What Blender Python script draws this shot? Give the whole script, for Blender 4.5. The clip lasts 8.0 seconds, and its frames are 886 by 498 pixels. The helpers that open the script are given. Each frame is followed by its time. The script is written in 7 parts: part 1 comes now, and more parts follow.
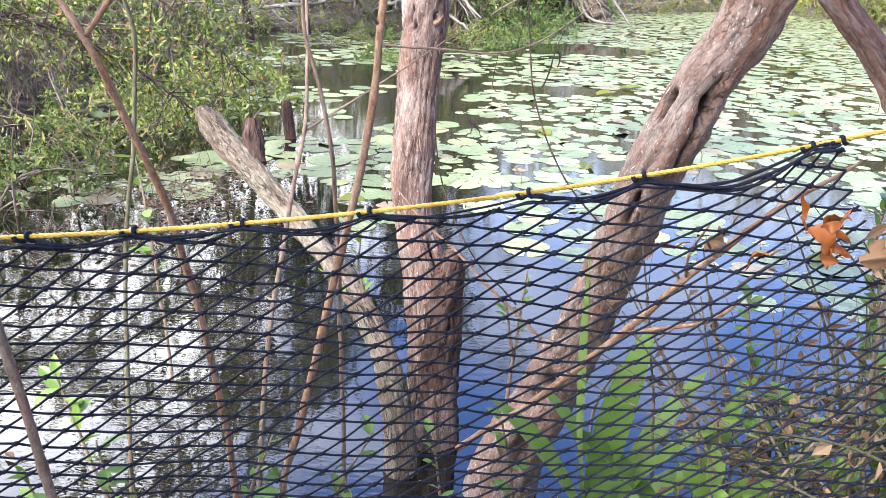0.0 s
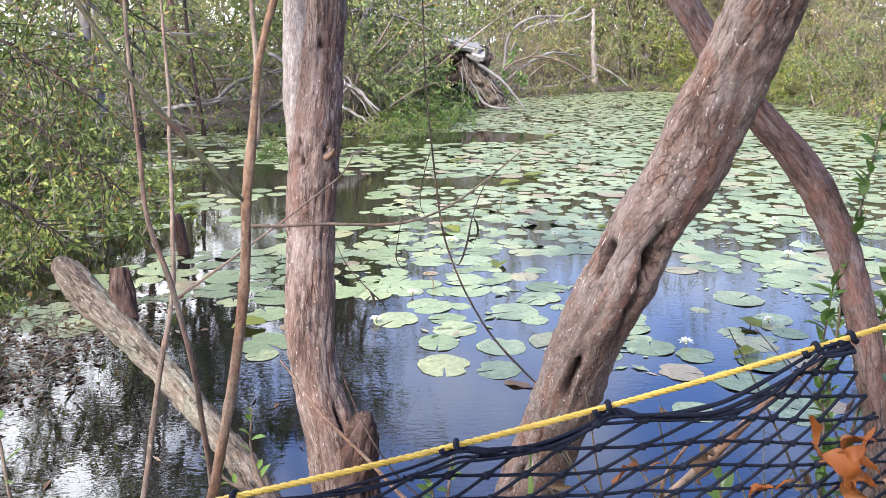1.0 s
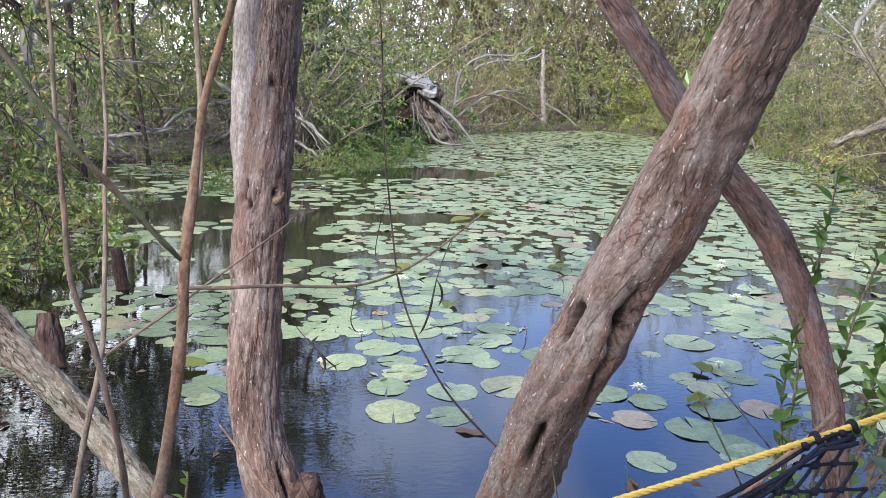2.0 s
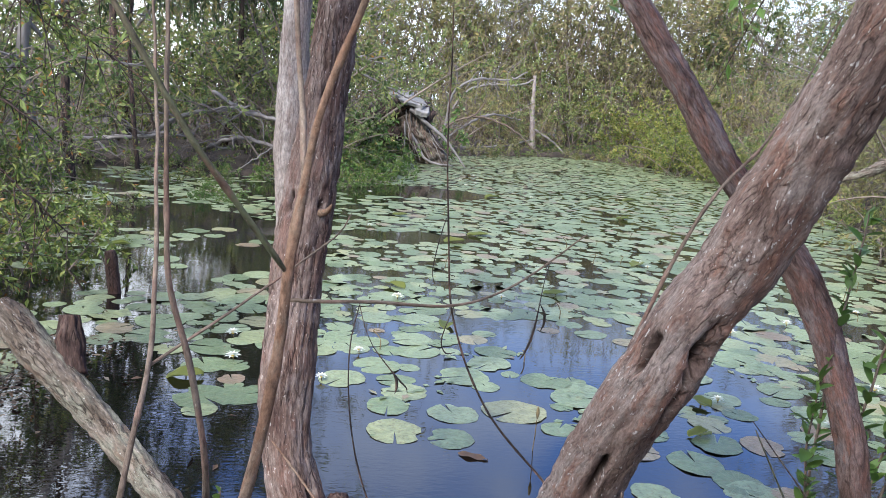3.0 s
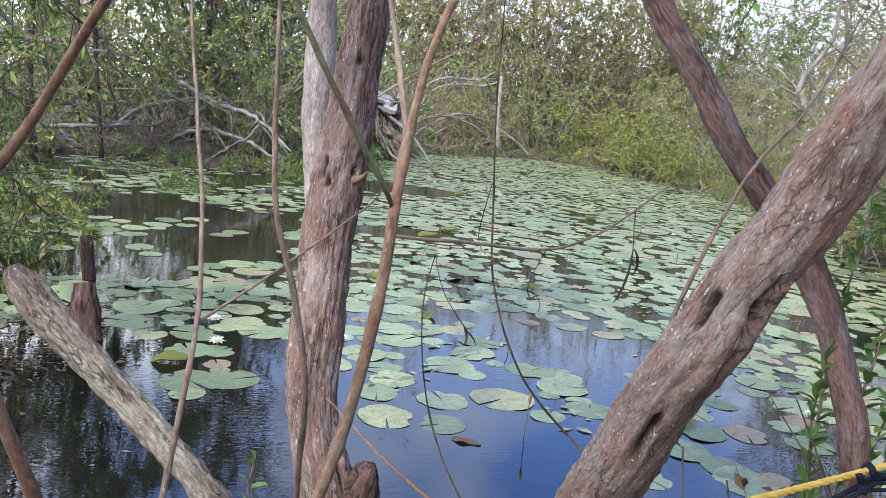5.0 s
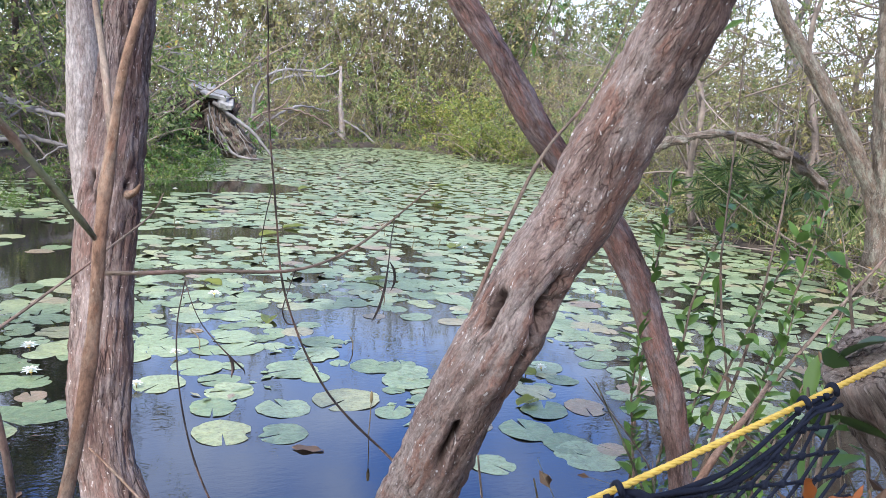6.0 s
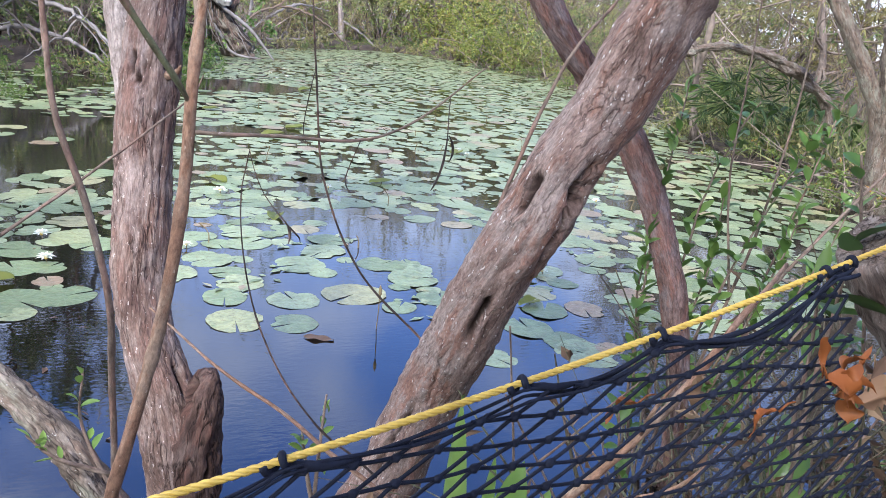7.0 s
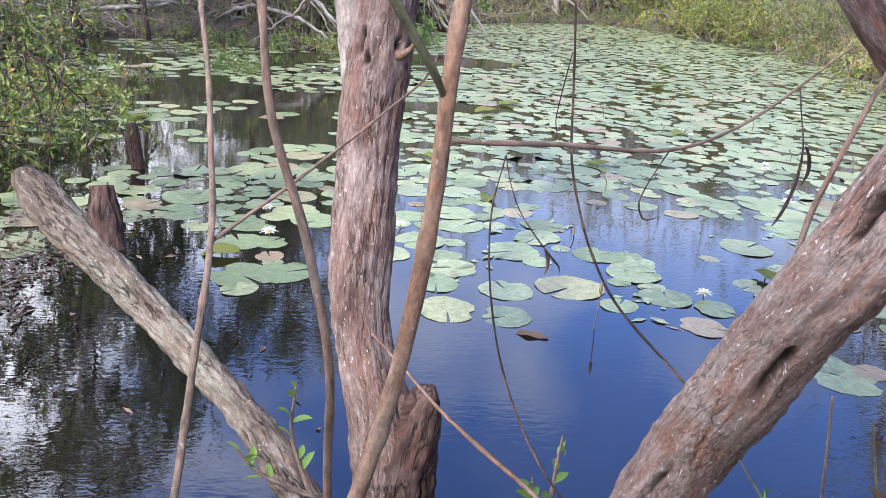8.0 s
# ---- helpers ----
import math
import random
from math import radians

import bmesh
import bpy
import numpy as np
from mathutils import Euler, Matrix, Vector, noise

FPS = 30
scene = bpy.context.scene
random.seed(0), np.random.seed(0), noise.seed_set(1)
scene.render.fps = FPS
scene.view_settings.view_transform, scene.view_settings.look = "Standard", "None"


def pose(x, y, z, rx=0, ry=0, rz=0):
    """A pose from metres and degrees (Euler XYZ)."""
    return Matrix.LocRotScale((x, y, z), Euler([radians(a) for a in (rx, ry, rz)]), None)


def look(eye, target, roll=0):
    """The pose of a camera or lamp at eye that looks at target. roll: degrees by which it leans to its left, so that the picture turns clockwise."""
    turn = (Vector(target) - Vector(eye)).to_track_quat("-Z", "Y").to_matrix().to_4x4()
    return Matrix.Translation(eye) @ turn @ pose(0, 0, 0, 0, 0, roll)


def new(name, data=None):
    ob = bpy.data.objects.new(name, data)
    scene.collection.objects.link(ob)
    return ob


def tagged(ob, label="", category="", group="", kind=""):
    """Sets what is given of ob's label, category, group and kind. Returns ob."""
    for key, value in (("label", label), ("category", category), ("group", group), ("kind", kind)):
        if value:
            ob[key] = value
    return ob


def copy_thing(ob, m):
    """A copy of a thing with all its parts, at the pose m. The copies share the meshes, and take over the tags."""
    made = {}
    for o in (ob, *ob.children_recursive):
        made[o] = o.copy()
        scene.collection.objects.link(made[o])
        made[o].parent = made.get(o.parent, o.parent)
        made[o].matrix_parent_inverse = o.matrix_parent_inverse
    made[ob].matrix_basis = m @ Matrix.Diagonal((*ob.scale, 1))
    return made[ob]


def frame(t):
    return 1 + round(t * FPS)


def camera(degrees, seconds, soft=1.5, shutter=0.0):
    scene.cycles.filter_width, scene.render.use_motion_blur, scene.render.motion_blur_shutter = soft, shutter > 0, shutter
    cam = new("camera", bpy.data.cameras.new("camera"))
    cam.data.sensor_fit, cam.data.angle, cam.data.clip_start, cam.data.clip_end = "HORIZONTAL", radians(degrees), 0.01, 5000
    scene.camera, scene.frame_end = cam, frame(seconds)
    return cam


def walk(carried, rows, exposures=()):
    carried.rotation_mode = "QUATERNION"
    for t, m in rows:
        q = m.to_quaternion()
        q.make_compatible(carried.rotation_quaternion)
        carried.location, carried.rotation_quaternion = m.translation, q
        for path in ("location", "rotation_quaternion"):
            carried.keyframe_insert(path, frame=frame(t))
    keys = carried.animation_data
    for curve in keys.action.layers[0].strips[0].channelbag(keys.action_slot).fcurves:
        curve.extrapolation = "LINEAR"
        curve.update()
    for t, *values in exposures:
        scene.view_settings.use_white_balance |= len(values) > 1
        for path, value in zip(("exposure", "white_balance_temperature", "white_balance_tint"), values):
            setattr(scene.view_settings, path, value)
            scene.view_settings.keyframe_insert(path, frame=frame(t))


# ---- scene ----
# ---------- camera and walk ----------
cam = camera(57.7, 8.0, soft=0.5)
PATH = [
    (0, (0.141, 0.176, 1.425), (0.028, 2.052, 0.74), 1.9),
    (0.5, (0.136, 0.367, 1.466), (0.164, 2.296, 0.94), 1.2),
    (1, (0.141, 0.515, 1.506), (0.243, 2.452, 1.018), -0.3),
    (1.5, (0.15, 0.569, 1.526), (0.335, 2.515, 1.105), -0.1),
    (1.7, (0.142, 0.587, 1.524), (0.35, 2.533, 1.109), 0.3),
    (2.8, (0.043, 0.661, 1.516), (0.316, 2.609, 1.153), 4.6),
    (3, (-0.016, 0.661, 1.51), (0.267, 2.609, 1.156), 4.7),
    (3.5, (-0.192, 0.648, 1.507), (0.104, 2.601, 1.189), 4.0),
    (4, (-0.256, 0.616, 1.492), (0.011, 2.572, 1.174), 4.2),
    (4.2, (-0.242, 0.613, 1.489), (0.039, 2.567, 1.17), 4.3),
    (5.3, (-0.098, 0.758, 1.415), (0.341, 2.678, 1.066), 6.3),
    (5.5, (-0.043, 0.82, 1.432), (0.458, 2.724, 1.085), 5.6),
    (6, (-0.03, 0.727, 1.455), (0.693, 2.561, 1.114), 3.4),
    (6.5, (-0.098, 0.655, 1.435), (0.642, 2.436, 0.904), 4.9),
    (7, (-0.123, 0.676, 1.423), (0.611, 2.451, 0.865), 5.5),
    (7.5, (-0.152, 0.824, 1.411), (0.227, 2.696, 0.819), 3.8),
    (8, (-0.134, 0.959, 1.401), (0.121, 2.832, 0.747), 3.9),
]
walk(cam, [(t, look(eye, target, roll)) for t, eye, target, roll in PATH], exposures=[(0, 1.29, 6350, 13), (0.5, 1.07, 6300, 12), (1, 0.80, 6300, 13), (1.7, 0.50, 6150, 11), (2.8, 0.21, 5950, 10), (4.2, 0.13, 5950, 10), (5.3, 0.42, 5950, 11), (6.5, 0.53, 5800, 12), (8, 0.66, 6000, 17)])

# ---------- world and sun ----------
SUN_ELEV, SUN_AZ = 45.0, 205.0  # azimuth clockwise from +y
world = bpy.data.worlds.new("sky")
scene.world = world
world.use_nodes = True
wn, wl = world.node_tree.nodes, world.node_tree.links
wn.clear()
w_out, w_bg, w_sky = wn.new("ShaderNodeOutputWorld"), wn.new("ShaderNodeBackground"), wn.new("ShaderNodeTexSky")
w_sky.sky_type, w_sky.sun_disc = "NISHITA", False
w_sky.sun_elevation, w_sky.sun_rotation = radians(SUN_ELEV), radians(SUN_AZ)
w_sky.air_density, w_sky.dust_density, w_sky.ozone_density = 1.0, 0.6, 2.0
# thin white cloud that thickens towards the horizon
w_co, w_sep, w_rng = wn.new("ShaderNodeTexCoord"), wn.new("ShaderNodeSeparateXYZ"), wn.new("ShaderNodeMapRange")
w_noise, w_add, w_mix, w_clamp = wn.new("ShaderNodeTexNoise"), wn.new("ShaderNodeMath"), wn.new("ShaderNodeMixRGB"), wn.new("ShaderNodeMath")
w_noise.inputs["Scale"].default_value, w_noise.inputs["Detail"].default_value = 5.0, 5.0
w_rng.inputs["From Min"].default_value, w_rng.inputs["From Max"].default_value = 0.06, 0.52
w_rng.inputs["To Min"].default_value, w_rng.inputs["To Max"].default_value = 1.1, -0.42
w_add.operation, w_clamp.operation, w_clamp.use_clamp = "ADD", "MULTIPLY", True
w_clamp.inputs[1].default_value = 1.0
wl.new(w_co.outputs["Generated"], w_sep.inputs[0])
wl.new(w_sep.outputs[2], w_rng.inputs["Value"])
wl.new(w_co.outputs["Generated"], w_noise.inputs["Vector"])
w_scale = wn.new("ShaderNodeMapRange")
w_scale.inputs["From Min"].default_value, w_scale.inputs["From Max"].default_value = 0.3, 0.7
w_scale.inputs["To Min"].default_value, w_scale.inputs["To Max"].default_value = -0.32, 0.6
wl.new(w_noise.outputs["Fac"], w_scale.inputs["Value"])
wl.new(w_rng.outputs[0], w_add.inputs[0])
wl.new(w_scale.outputs[0], w_add.inputs[1])
w_west = wn.new("ShaderNodeMapRange")
w_west.inputs["From Min"].default_value, w_west.inputs["From Max"].default_value = -0.60, 0.03
w_west.inputs["To Min"].default_value, w_west.inputs["To Max"].default_value = 1.3, 0.0
w_sum = wn.new("ShaderNodeMath")
w_sum.operation = "ADD"
wl.new(w_sep.outputs[0], w_west.inputs["Value"])
wl.new(w_add.outputs[0], w_sum.inputs[0])
wl.new(w_west.outputs[0], w_sum.inputs[1])
wl.new(w_sum.outputs[0], w_clamp.inputs[0])
w_sat = wn.new("ShaderNodeHueSaturation")
w_sat.inputs["Saturation"].default_value, w_sat.inputs["Value"].default_value = 1.22, 2.05
w_sat.inputs["Hue"].default_value = 0.517
wl.new(w_sky.outputs[0], w_sat.inputs["Color"])
wl.new(w_clamp.outputs[0], w_mix.inputs[0])
wl.new(w_sat.outputs[0], w_mix.inputs[1])
# the cloud is brightest on the sun's side, in the west
w_glow = wn.new("ShaderNodeMixRGB")
w_glow.inputs[1].default_value, w_glow.inputs[2].default_value = (8.2, 8.7, 9.3, 1), (20.0, 20.4, 20.8, 1)
w_side = wn.new("ShaderNodeMapRange")
w_side.inputs["From Min"].default_value, w_side.inputs["From Max"].default_value = -0.03, -0.28
wl.new(w_sep.outputs[0], w_side.inputs["Value"])
wl.new(w_side.outputs[0], w_glow.inputs[0])
wl.new(w_glow.outputs[0], w_mix.inputs[2])
wl.new(w_mix.outputs[0], w_bg.inputs[0])
w_bg.inputs["Strength"].default_value = 0.15
wl.new(w_bg.outputs[0], w_out.inputs[0])
sun_data = bpy.data.lights.new("sun", "SUN")
sun_data.energy, sun_data.angle, sun_data.color = 5.0, radians(3), (1.0, 0.96, 0.90)
sun = new("sun", sun_data)
az, el = radians(SUN_AZ), radians(SUN_ELEV)
sun.matrix_world = look((0, 0, 0), (-math.sin(az) * math.cos(el), -math.cos(az) * math.cos(el), -math.sin(el)))
sun.location = (-6, -8, 12)
# ---------- node materials ----------
def material(name):
    m = bpy.data.materials.new(name)
    m.use_nodes = True
    n, l = m.node_tree.nodes, m.node_tree.links
    return m, n, l, n["Principled BSDF"]


def ramp(n, l, fac, stops):
    r = n.new("ShaderNodeValToRGB")
    while len(r.color_ramp.elements) < len(stops):
        r.color_ramp.elements.new(0.5)
    for e, (p, c) in zip(r.color_ramp.elements, stops):
        e.position, e.color = p, (*c, 1)
    l.new(fac, r.inputs[0])
    return r.outputs[0]


def tex_noise(n, l, vec, scale, detail=5.0, rough=0.6):
    t = n.new("ShaderNodeTexNoise")
    t.inputs["Scale"].default_value, t.inputs["Detail"].default_value, t.inputs["Roughness"].default_value = scale, detail, rough
    l.new(vec, t.inputs["Vector"])
    return t.outputs["Fac"]


def mapped(n, l, vec, s):
    k = n.new("ShaderNodeMapping")
    k.inputs["Scale"].default_value = s
    l.new(vec, k.inputs["Vector"])
    return k.outputs[0]


def mixed(n, l, fac, a, b, how="MIX"):
    k = n.new("ShaderNodeMixRGB")
    k.blend_type = how
    for s, v in zip(k.inputs, (fac, a, b)):
        if isinstance(v, (int, float)):
            s.default_value = v
        elif isinstance(v, tuple):
            s.default_value = (*v, 1)
        else:
            l.new(v, s)
    return k.outputs[0]


def bumped(n, l, bsdf, height, strength, distance):
    b = n.new("ShaderNodeBump")
    b.inputs["Strength"].default_value, b.inputs["Distance"].default_value = strength, distance
    l.new(height, b.inputs["Height"])
    l.new(b.outputs[0], bsdf.inputs["Normal"])


def attr(n, name):
    a = n.new("ShaderNodeAttribute")
    a.attribute_name = name
    return a.outputs["Vector"]


def bark(name, dark, mid, pale, fleck, grain=260.0, stretch=0.12, strips=70.0, depth=0.4, lichen=(0.42, 0.40, 0.37), lichen_at=0.58, fleck_at=0.70, relief=0.007, rust=(0.2, 0.12, 0.09), flake=0.5):
    """Fibrous bark: fine grain along the stem, long narrow cracks between strips, rusty and grey patches, loose pale flakes and flecks."""
    m, n, l, p = material(name)
    flat = attr(n, "bark")
    warp = n.new("ShaderNodeTexNoise")
    warp.inputs["Scale"].default_value, warp.inputs["Detail"].default_value = 24.0, 3.0
    l.new(flat, warp.inputs["Vector"])
    v = mixed(n, l, 0.007, flat, warp.outputs["Color"], "ADD")
    fib = tex_noise(n, l, mapped(n, l, v, (1, 1, stretch)), grain, 6, 0.75)
    soft = tex_noise(n, l, mapped(n, l, v, (1, 1, 0.3)), 30, 7, 0.7)
    col = ramp(n, l, soft, [(0.32, dark), (0.5, mid), (0.68, pale)])
    big = tex_noise(n, l, mapped(n, l, v, (1, 1, 0.5)), 11, 8, 0.72)
    col = mixed(n, l, ramp(n, l, big, [(lichen_at - 0.06, (0, 0, 0)), (lichen_at + 0.05, (0.75, 0.75, 0.75))]), col, lichen)
    patch = tex_noise(n, l, mapped(n, l, v, (1, 1, 0.3)), 26, 6, 0.75)
    col = mixed(n, l, ramp(n, l, patch, [(0.51, (0, 0, 0)), (0.60, (0.8, 0.8, 0.8))]), col, rust)
    loose = tex_noise(n, l, mapped(n, l, v, (1, 1, 0.14)), 95, 4, 0.6)
    col = mixed(n, l, ramp(n, l, loose, [(0.58, (0, 0, 0)), (0.63, (flake, flake, flake))]), col, pale)
    col = mixed(n, l, 0.85, col, ramp(n, l, fib, [(0.30, (0.34, 0.30, 0.29)), (0.5, (0.95, 0.95, 0.95)), (0.70, (1.6, 1.56, 1.52))]), "MULTIPLY")
    seam = tex_noise(n, l, mapped(n, l, v, (1, 1, stretch * 0.8)), strips, 3, 0.5)
    line = n.new("ShaderNodeMath")
    line.operation = "ABSOLUTE"
    off = n.new("ShaderNodeMath")
    off.operation = "SUBTRACT"
    off.inputs[1].default_value = 0.5
    l.new(seam, off.inputs[0])
    l.new(off.outputs[0], line.inputs[0])
    edge = ramp(n, l, line.outputs[0], [(0.0, (0, 0, 0)), (0.018, (0.55, 0.55, 0.55)), (0.05, (1, 1, 1))])
    where = ramp(n, l, tex_noise(n, l, mapped(n, l, v, (1, 1, 0.3)), 20, 4), [(0.42, (0, 0, 0)), (0.55, (1, 1, 1))])
    edge = mixed(n, l, where, (1.0, 1.0, 1.0), edge)
    col = mixed(n, l, min(1.0, depth * 1.5), col, mixed(n, l, edge, (0.2, 0.15, 0.14), (1.0, 1.0, 1.0)), "MULTIPLY")
    spots = tex_noise(n, l, mapped(n, l, v, (1, 1, 0.5)), 170, 4, 0.6)
    col = mixed(n, l, ramp(n, l, spots, [(fleck_at - 0.03, (0, 0, 0)), (fleck_at, (0.9, 0.9, 0.9))]), col, fleck)
    # near-black painted into deep hollows: rot together with the shade inside them
    rot_shade = n.new("ShaderNodeAttribute")
    rot_shade.attribute_name = "rot_shade"
    col = mixed(n, l, rot_shade.outputs["Fac"], col, (0.03, 0.017, 0.013))
    l.new(col, p.inputs["Base Color"])
    p.inputs["Roughness"].default_value = 0.85
    p.inputs["Specular IOR Level"].default_value = 0.25
    hgt = mixed(n, l, 0.35, fib, loose)
    bumped(n, l, p, mixed(n, l, depth * 0.7, hgt, edge), 1.0, relief)
    return m


def foliage(name, stops, rough=0.42, trans=0.22, patch=0.0):
    m, n, l, p = material(name)
    g = n.new("ShaderNodeNewGeometry")
    col = ramp(n, l, g.outputs["Random Per Island"], stops)
    o = n.new("ShaderNodeObjectInfo")
    tint = ramp(n, l, o.outputs["Random"], [(0.0, (0.8, 0.86, 0.78)), (0.5, (1, 1, 1)), (1.0, (1.15, 1.1, 0.92))])
    col = mixed(n, l, 1.0, col, tint, "MULTIPLY")
    l.new(col, p.inputs["Base Color"])
    p.inputs["Roughness"].default_value = rough
    p.inputs["Specular IOR Level"].default_value = 0.3
    t = n.new("ShaderNodeBsdfTranslucent")
    l.new(col, t.inputs["Color"])
    mx = n.new("ShaderNodeMixShader")
    mx.inputs[0].default_value = trans
    l.new(p.outputs[0], mx.inputs[1])
    l.new(t.outputs[0], mx.inputs[2])
    l.new(mx.outputs[0], n["Material Output"].inputs[0])
    return m


def speckled(name, dark, light, scale, rough=0.8, bump=0.3, dist=0.003, stretch=(1, 1, 1)):
    m, n, l, p = material(name)
    c = n.new("ShaderNodeTexCoord")
    v = mapped(n, l, c.outputs["Object"], stretch)
    f = tex_noise(n, l, v, scale, 6)
    g = tex_noise(n, l, v, scale * 0.17, 3)
    col = mixed(n, l, 0.5, ramp(n, l, f, [(0.32, dark), (0.68, light)]), ramp(n, l, g, [(0.35, dark), (0.65, light)]))
    l.new(col, p.inputs["Base Color"])
    p.inputs["Roughness"].default_value = rough
    bumped(n, l, p, f, bump, dist)
    return m


M_RED = bark("red_brown_bark", (0.08, 0.042, 0.034), (0.16, 0.106, 0.085), (0.27, 0.208, 0.178), (0.5, 0.43, 0.39), 260, 0.22, 85, 0.55, lichen=(0.27, 0.215, 0.195), lichen_at=0.56, fleck_at=0.68, rust=(0.172, 0.098, 0.076), flake=0.75)
M_GREYRED = bark("grey_brown_bark", (0.105, 0.064, 0.05), (0.215, 0.146, 0.12), (0.32, 0.242, 0.207), (0.58, 0.53, 0.49), 270, 0.4, 62, 0.4, lichen=(0.31, 0.255, 0.225), lichen_at=0.54, fleck_at=0.665, rust=(0.24, 0.125, 0.088), relief=0.008)
M_PALE = bark("pale_grey_bark", (0.17, 0.135, 0.115), (0.275, 0.228, 0.202), (0.375, 0.322, 0.292), (0.17, 0.11, 0.09), 220, 0.3, 40, 0.3, lichen=(0.40, 0.355, 0.325), lichen_at=0.52, relief=0.005, rust=(0.25, 0.19, 0.165))
M_DARKB = bark("dark_red_bark", (0.065, 0.037, 0.03), (0.14, 0.085, 0.069), (0.225, 0.162, 0.142), (0.3, 0.25, 0.23), 220, 0.2, 48, 0.5, lichen=(0.215, 0.175, 0.168), lichen_at=0.55, fleck_at=0.74, rust=(0.185, 0.09, 0.066))
M_STUB = bark("dark_stub_bark", (0.026, 0.014, 0.011), (0.062, 0.036, 0.028), (0.115, 0.076, 0.063), (0.2, 0.155, 0.135), 220, 0.2, 60, 0.75, lichen=(0.105, 0.077, 0.066), lichen_at=0.6, fleck_at=0.72, rust=(0.085, 0.042, 0.031))
M_LOG = bark("grey_weathered_bark", (0.052, 0.04, 0.03), (0.118, 0.092, 0.07), (0.205, 0.17, 0.14), (0.45, 0.44, 0.40), 240, 0.28, 80, 0.7, lichen=(0.20, 0.195, 0.15), lichen_at=0.55, fleck_at=0.69, rust=(0.13, 0.088, 0.062), flake=0.7)
M_STUMP = bark("grey_stump_bark", (0.075, 0.056, 0.046), (0.165, 0.13, 0.112), (0.27, 0.228, 0.205), (0.42, 0.38, 0.35), 230, 0.12, 55, 0.7, lichen=(0.25, 0.215, 0.195), lichen_at=0.55, rust=(0.15, 0.105, 0.083), flake=0.8)
M_SAPLING = bark("orange_brown_sapling_bark", (0.13, 0.07, 0.043), (0.22, 0.127, 0.08), (0.30, 0.19, 0.13), (0.38, 0.3, 0.24), 160, 0.5, 25, 0.0, lichen=(0.27, 0.2, 0.145), lichen_at=0.54, relief=0.003, rust=(0.215, 0.108, 0.062))
M_TWIG = bark("grey_brown_twig_bark", (0.085, 0.06, 0.044), (0.15, 0.11, 0.083), (0.21, 0.165, 0.128), (0.32, 0.28, 0.23), 120, 0.4, 25, 0.0, lichen=(0.18, 0.155, 0.115), lichen_at=0.6, relief=0.003)
M_TAWNY = bark("tawny_twig_bark", (0.12, 0.086, 0.062), (0.19, 0.14, 0.10), (0.245, 0.19, 0.145), (0.36, 0.3, 0.25), 120, 0.4, 25, 0.0, lichen=(0.24, 0.2, 0.14), lichen_at=0.6, relief=0.003)
M_MOSSY = bark("mossy_twig_bark", (0.055, 0.048, 0.032), (0.105, 0.092, 0.057), (0.155, 0.14, 0.09), (0.25, 0.22, 0.17), 120, 0.4, 25, 0.0, lichen=(0.13, 0.14, 0.075), lichen_at=0.5, relief=0.003)
M_TWIGDARK = bark("dark_twig_bark", (0.022, 0.017, 0.015), (0.042, 0.031, 0.026), (0.075, 0.056, 0.046), (0.13, 0.10, 0.085), 120, 0.4, 25, 0.0, lichen=(0.07, 0.055, 0.043), lichen_at=0.6, relief=0.003)
M_BRUSH = speckled("brushwood", (0.075, 0.055, 0.043), (0.29, 0.228, 0.183), 6, 0.85, 0.1)
M_BLEACHED = speckled("bleached_wood", (0.07, 0.065, 0.058), (0.33, 0.31, 0.285), 9, 0.85, 0.5, 0.01, (0.3, 1, 1))
M_GREYWOOD = speckled("weathered_dead_wood", (0.10, 0.085, 0.075), (0.30, 0.27, 0.25), 9, 0.85, 0.5, 0.01, (1, 1, 0.3))
M_GREEN = foliage("lance_leaves", [(0.0, (0.05, 0.08, 0.02)), (0.35, (0.115, 0.165, 0.042)), (0.72, (0.21, 0.26, 0.068)), (0.93, (0.33, 0.34, 0.10)), (0.96, (0.30, 0.2, 0.07)), (1.0, (0.36, 0.15, 0.04))], 0.4, 0.28)
M_FARGREEN = foliage("far_leaves", [(0.0, (0.065, 0.097, 0.036)), (0.35, (0.155, 0.205, 0.075)), (0.75, (0.255, 0.305, 0.11)), (0.95, (0.37, 0.37, 0.145)), (1.0, (0.36, 0.25, 0.11))], trans=0.4)
M_YELLOWGREEN = foliage("yellow_green_leaves", [(0.0, (0.08, 0.12, 0.028)), (0.35, (0.19, 0.235, 0.055)), (0.7, (0.32, 0.335, 0.085)), (0.92, (0.42, 0.38, 0.11)), (1.0, (0.36, 0.26, 0.09))], trans=0.38)
M_OLIVE = foliage("olive_dry_leaves", [(0.0, (0.11, 0.112, 0.047)), (0.4, (0.25, 0.24, 0.10)), (0.8, (0.38, 0.35, 0.16)), (1.0, (0.40, 0.29, 0.165))], 0.6, 0.42)
# leaf green darkened so that crowns mirror as shaded silhouettes in the water
M_SHADE = foliage("shade_darkened_leaves", [(0.0, (0.025, 0.045, 0.014)), (0.5, (0.05, 0.085, 0.025)), (0.9, (0.09, 0.13, 0.04)), (1.0, (0.16, 0.12, 0.04))], 0.45, 0.2)
M_DRY = foliage("dry_brown_leaves", [(0.0, (0.06, 0.034, 0.021)), (0.5, (0.15, 0.09, 0.054)), (0.9, (0.27, 0.19, 0.12)), (1.0, (0.30, 0.25, 0.18))], 0.7, 0.2)
M_FRESH = foliage("fresh_green_leaves", [(0.0, (0.09, 0.165, 0.035)), (0.5, (0.15, 0.25, 0.055)), (1.0, (0.24, 0.33, 0.09))], 0.35, 0.35)
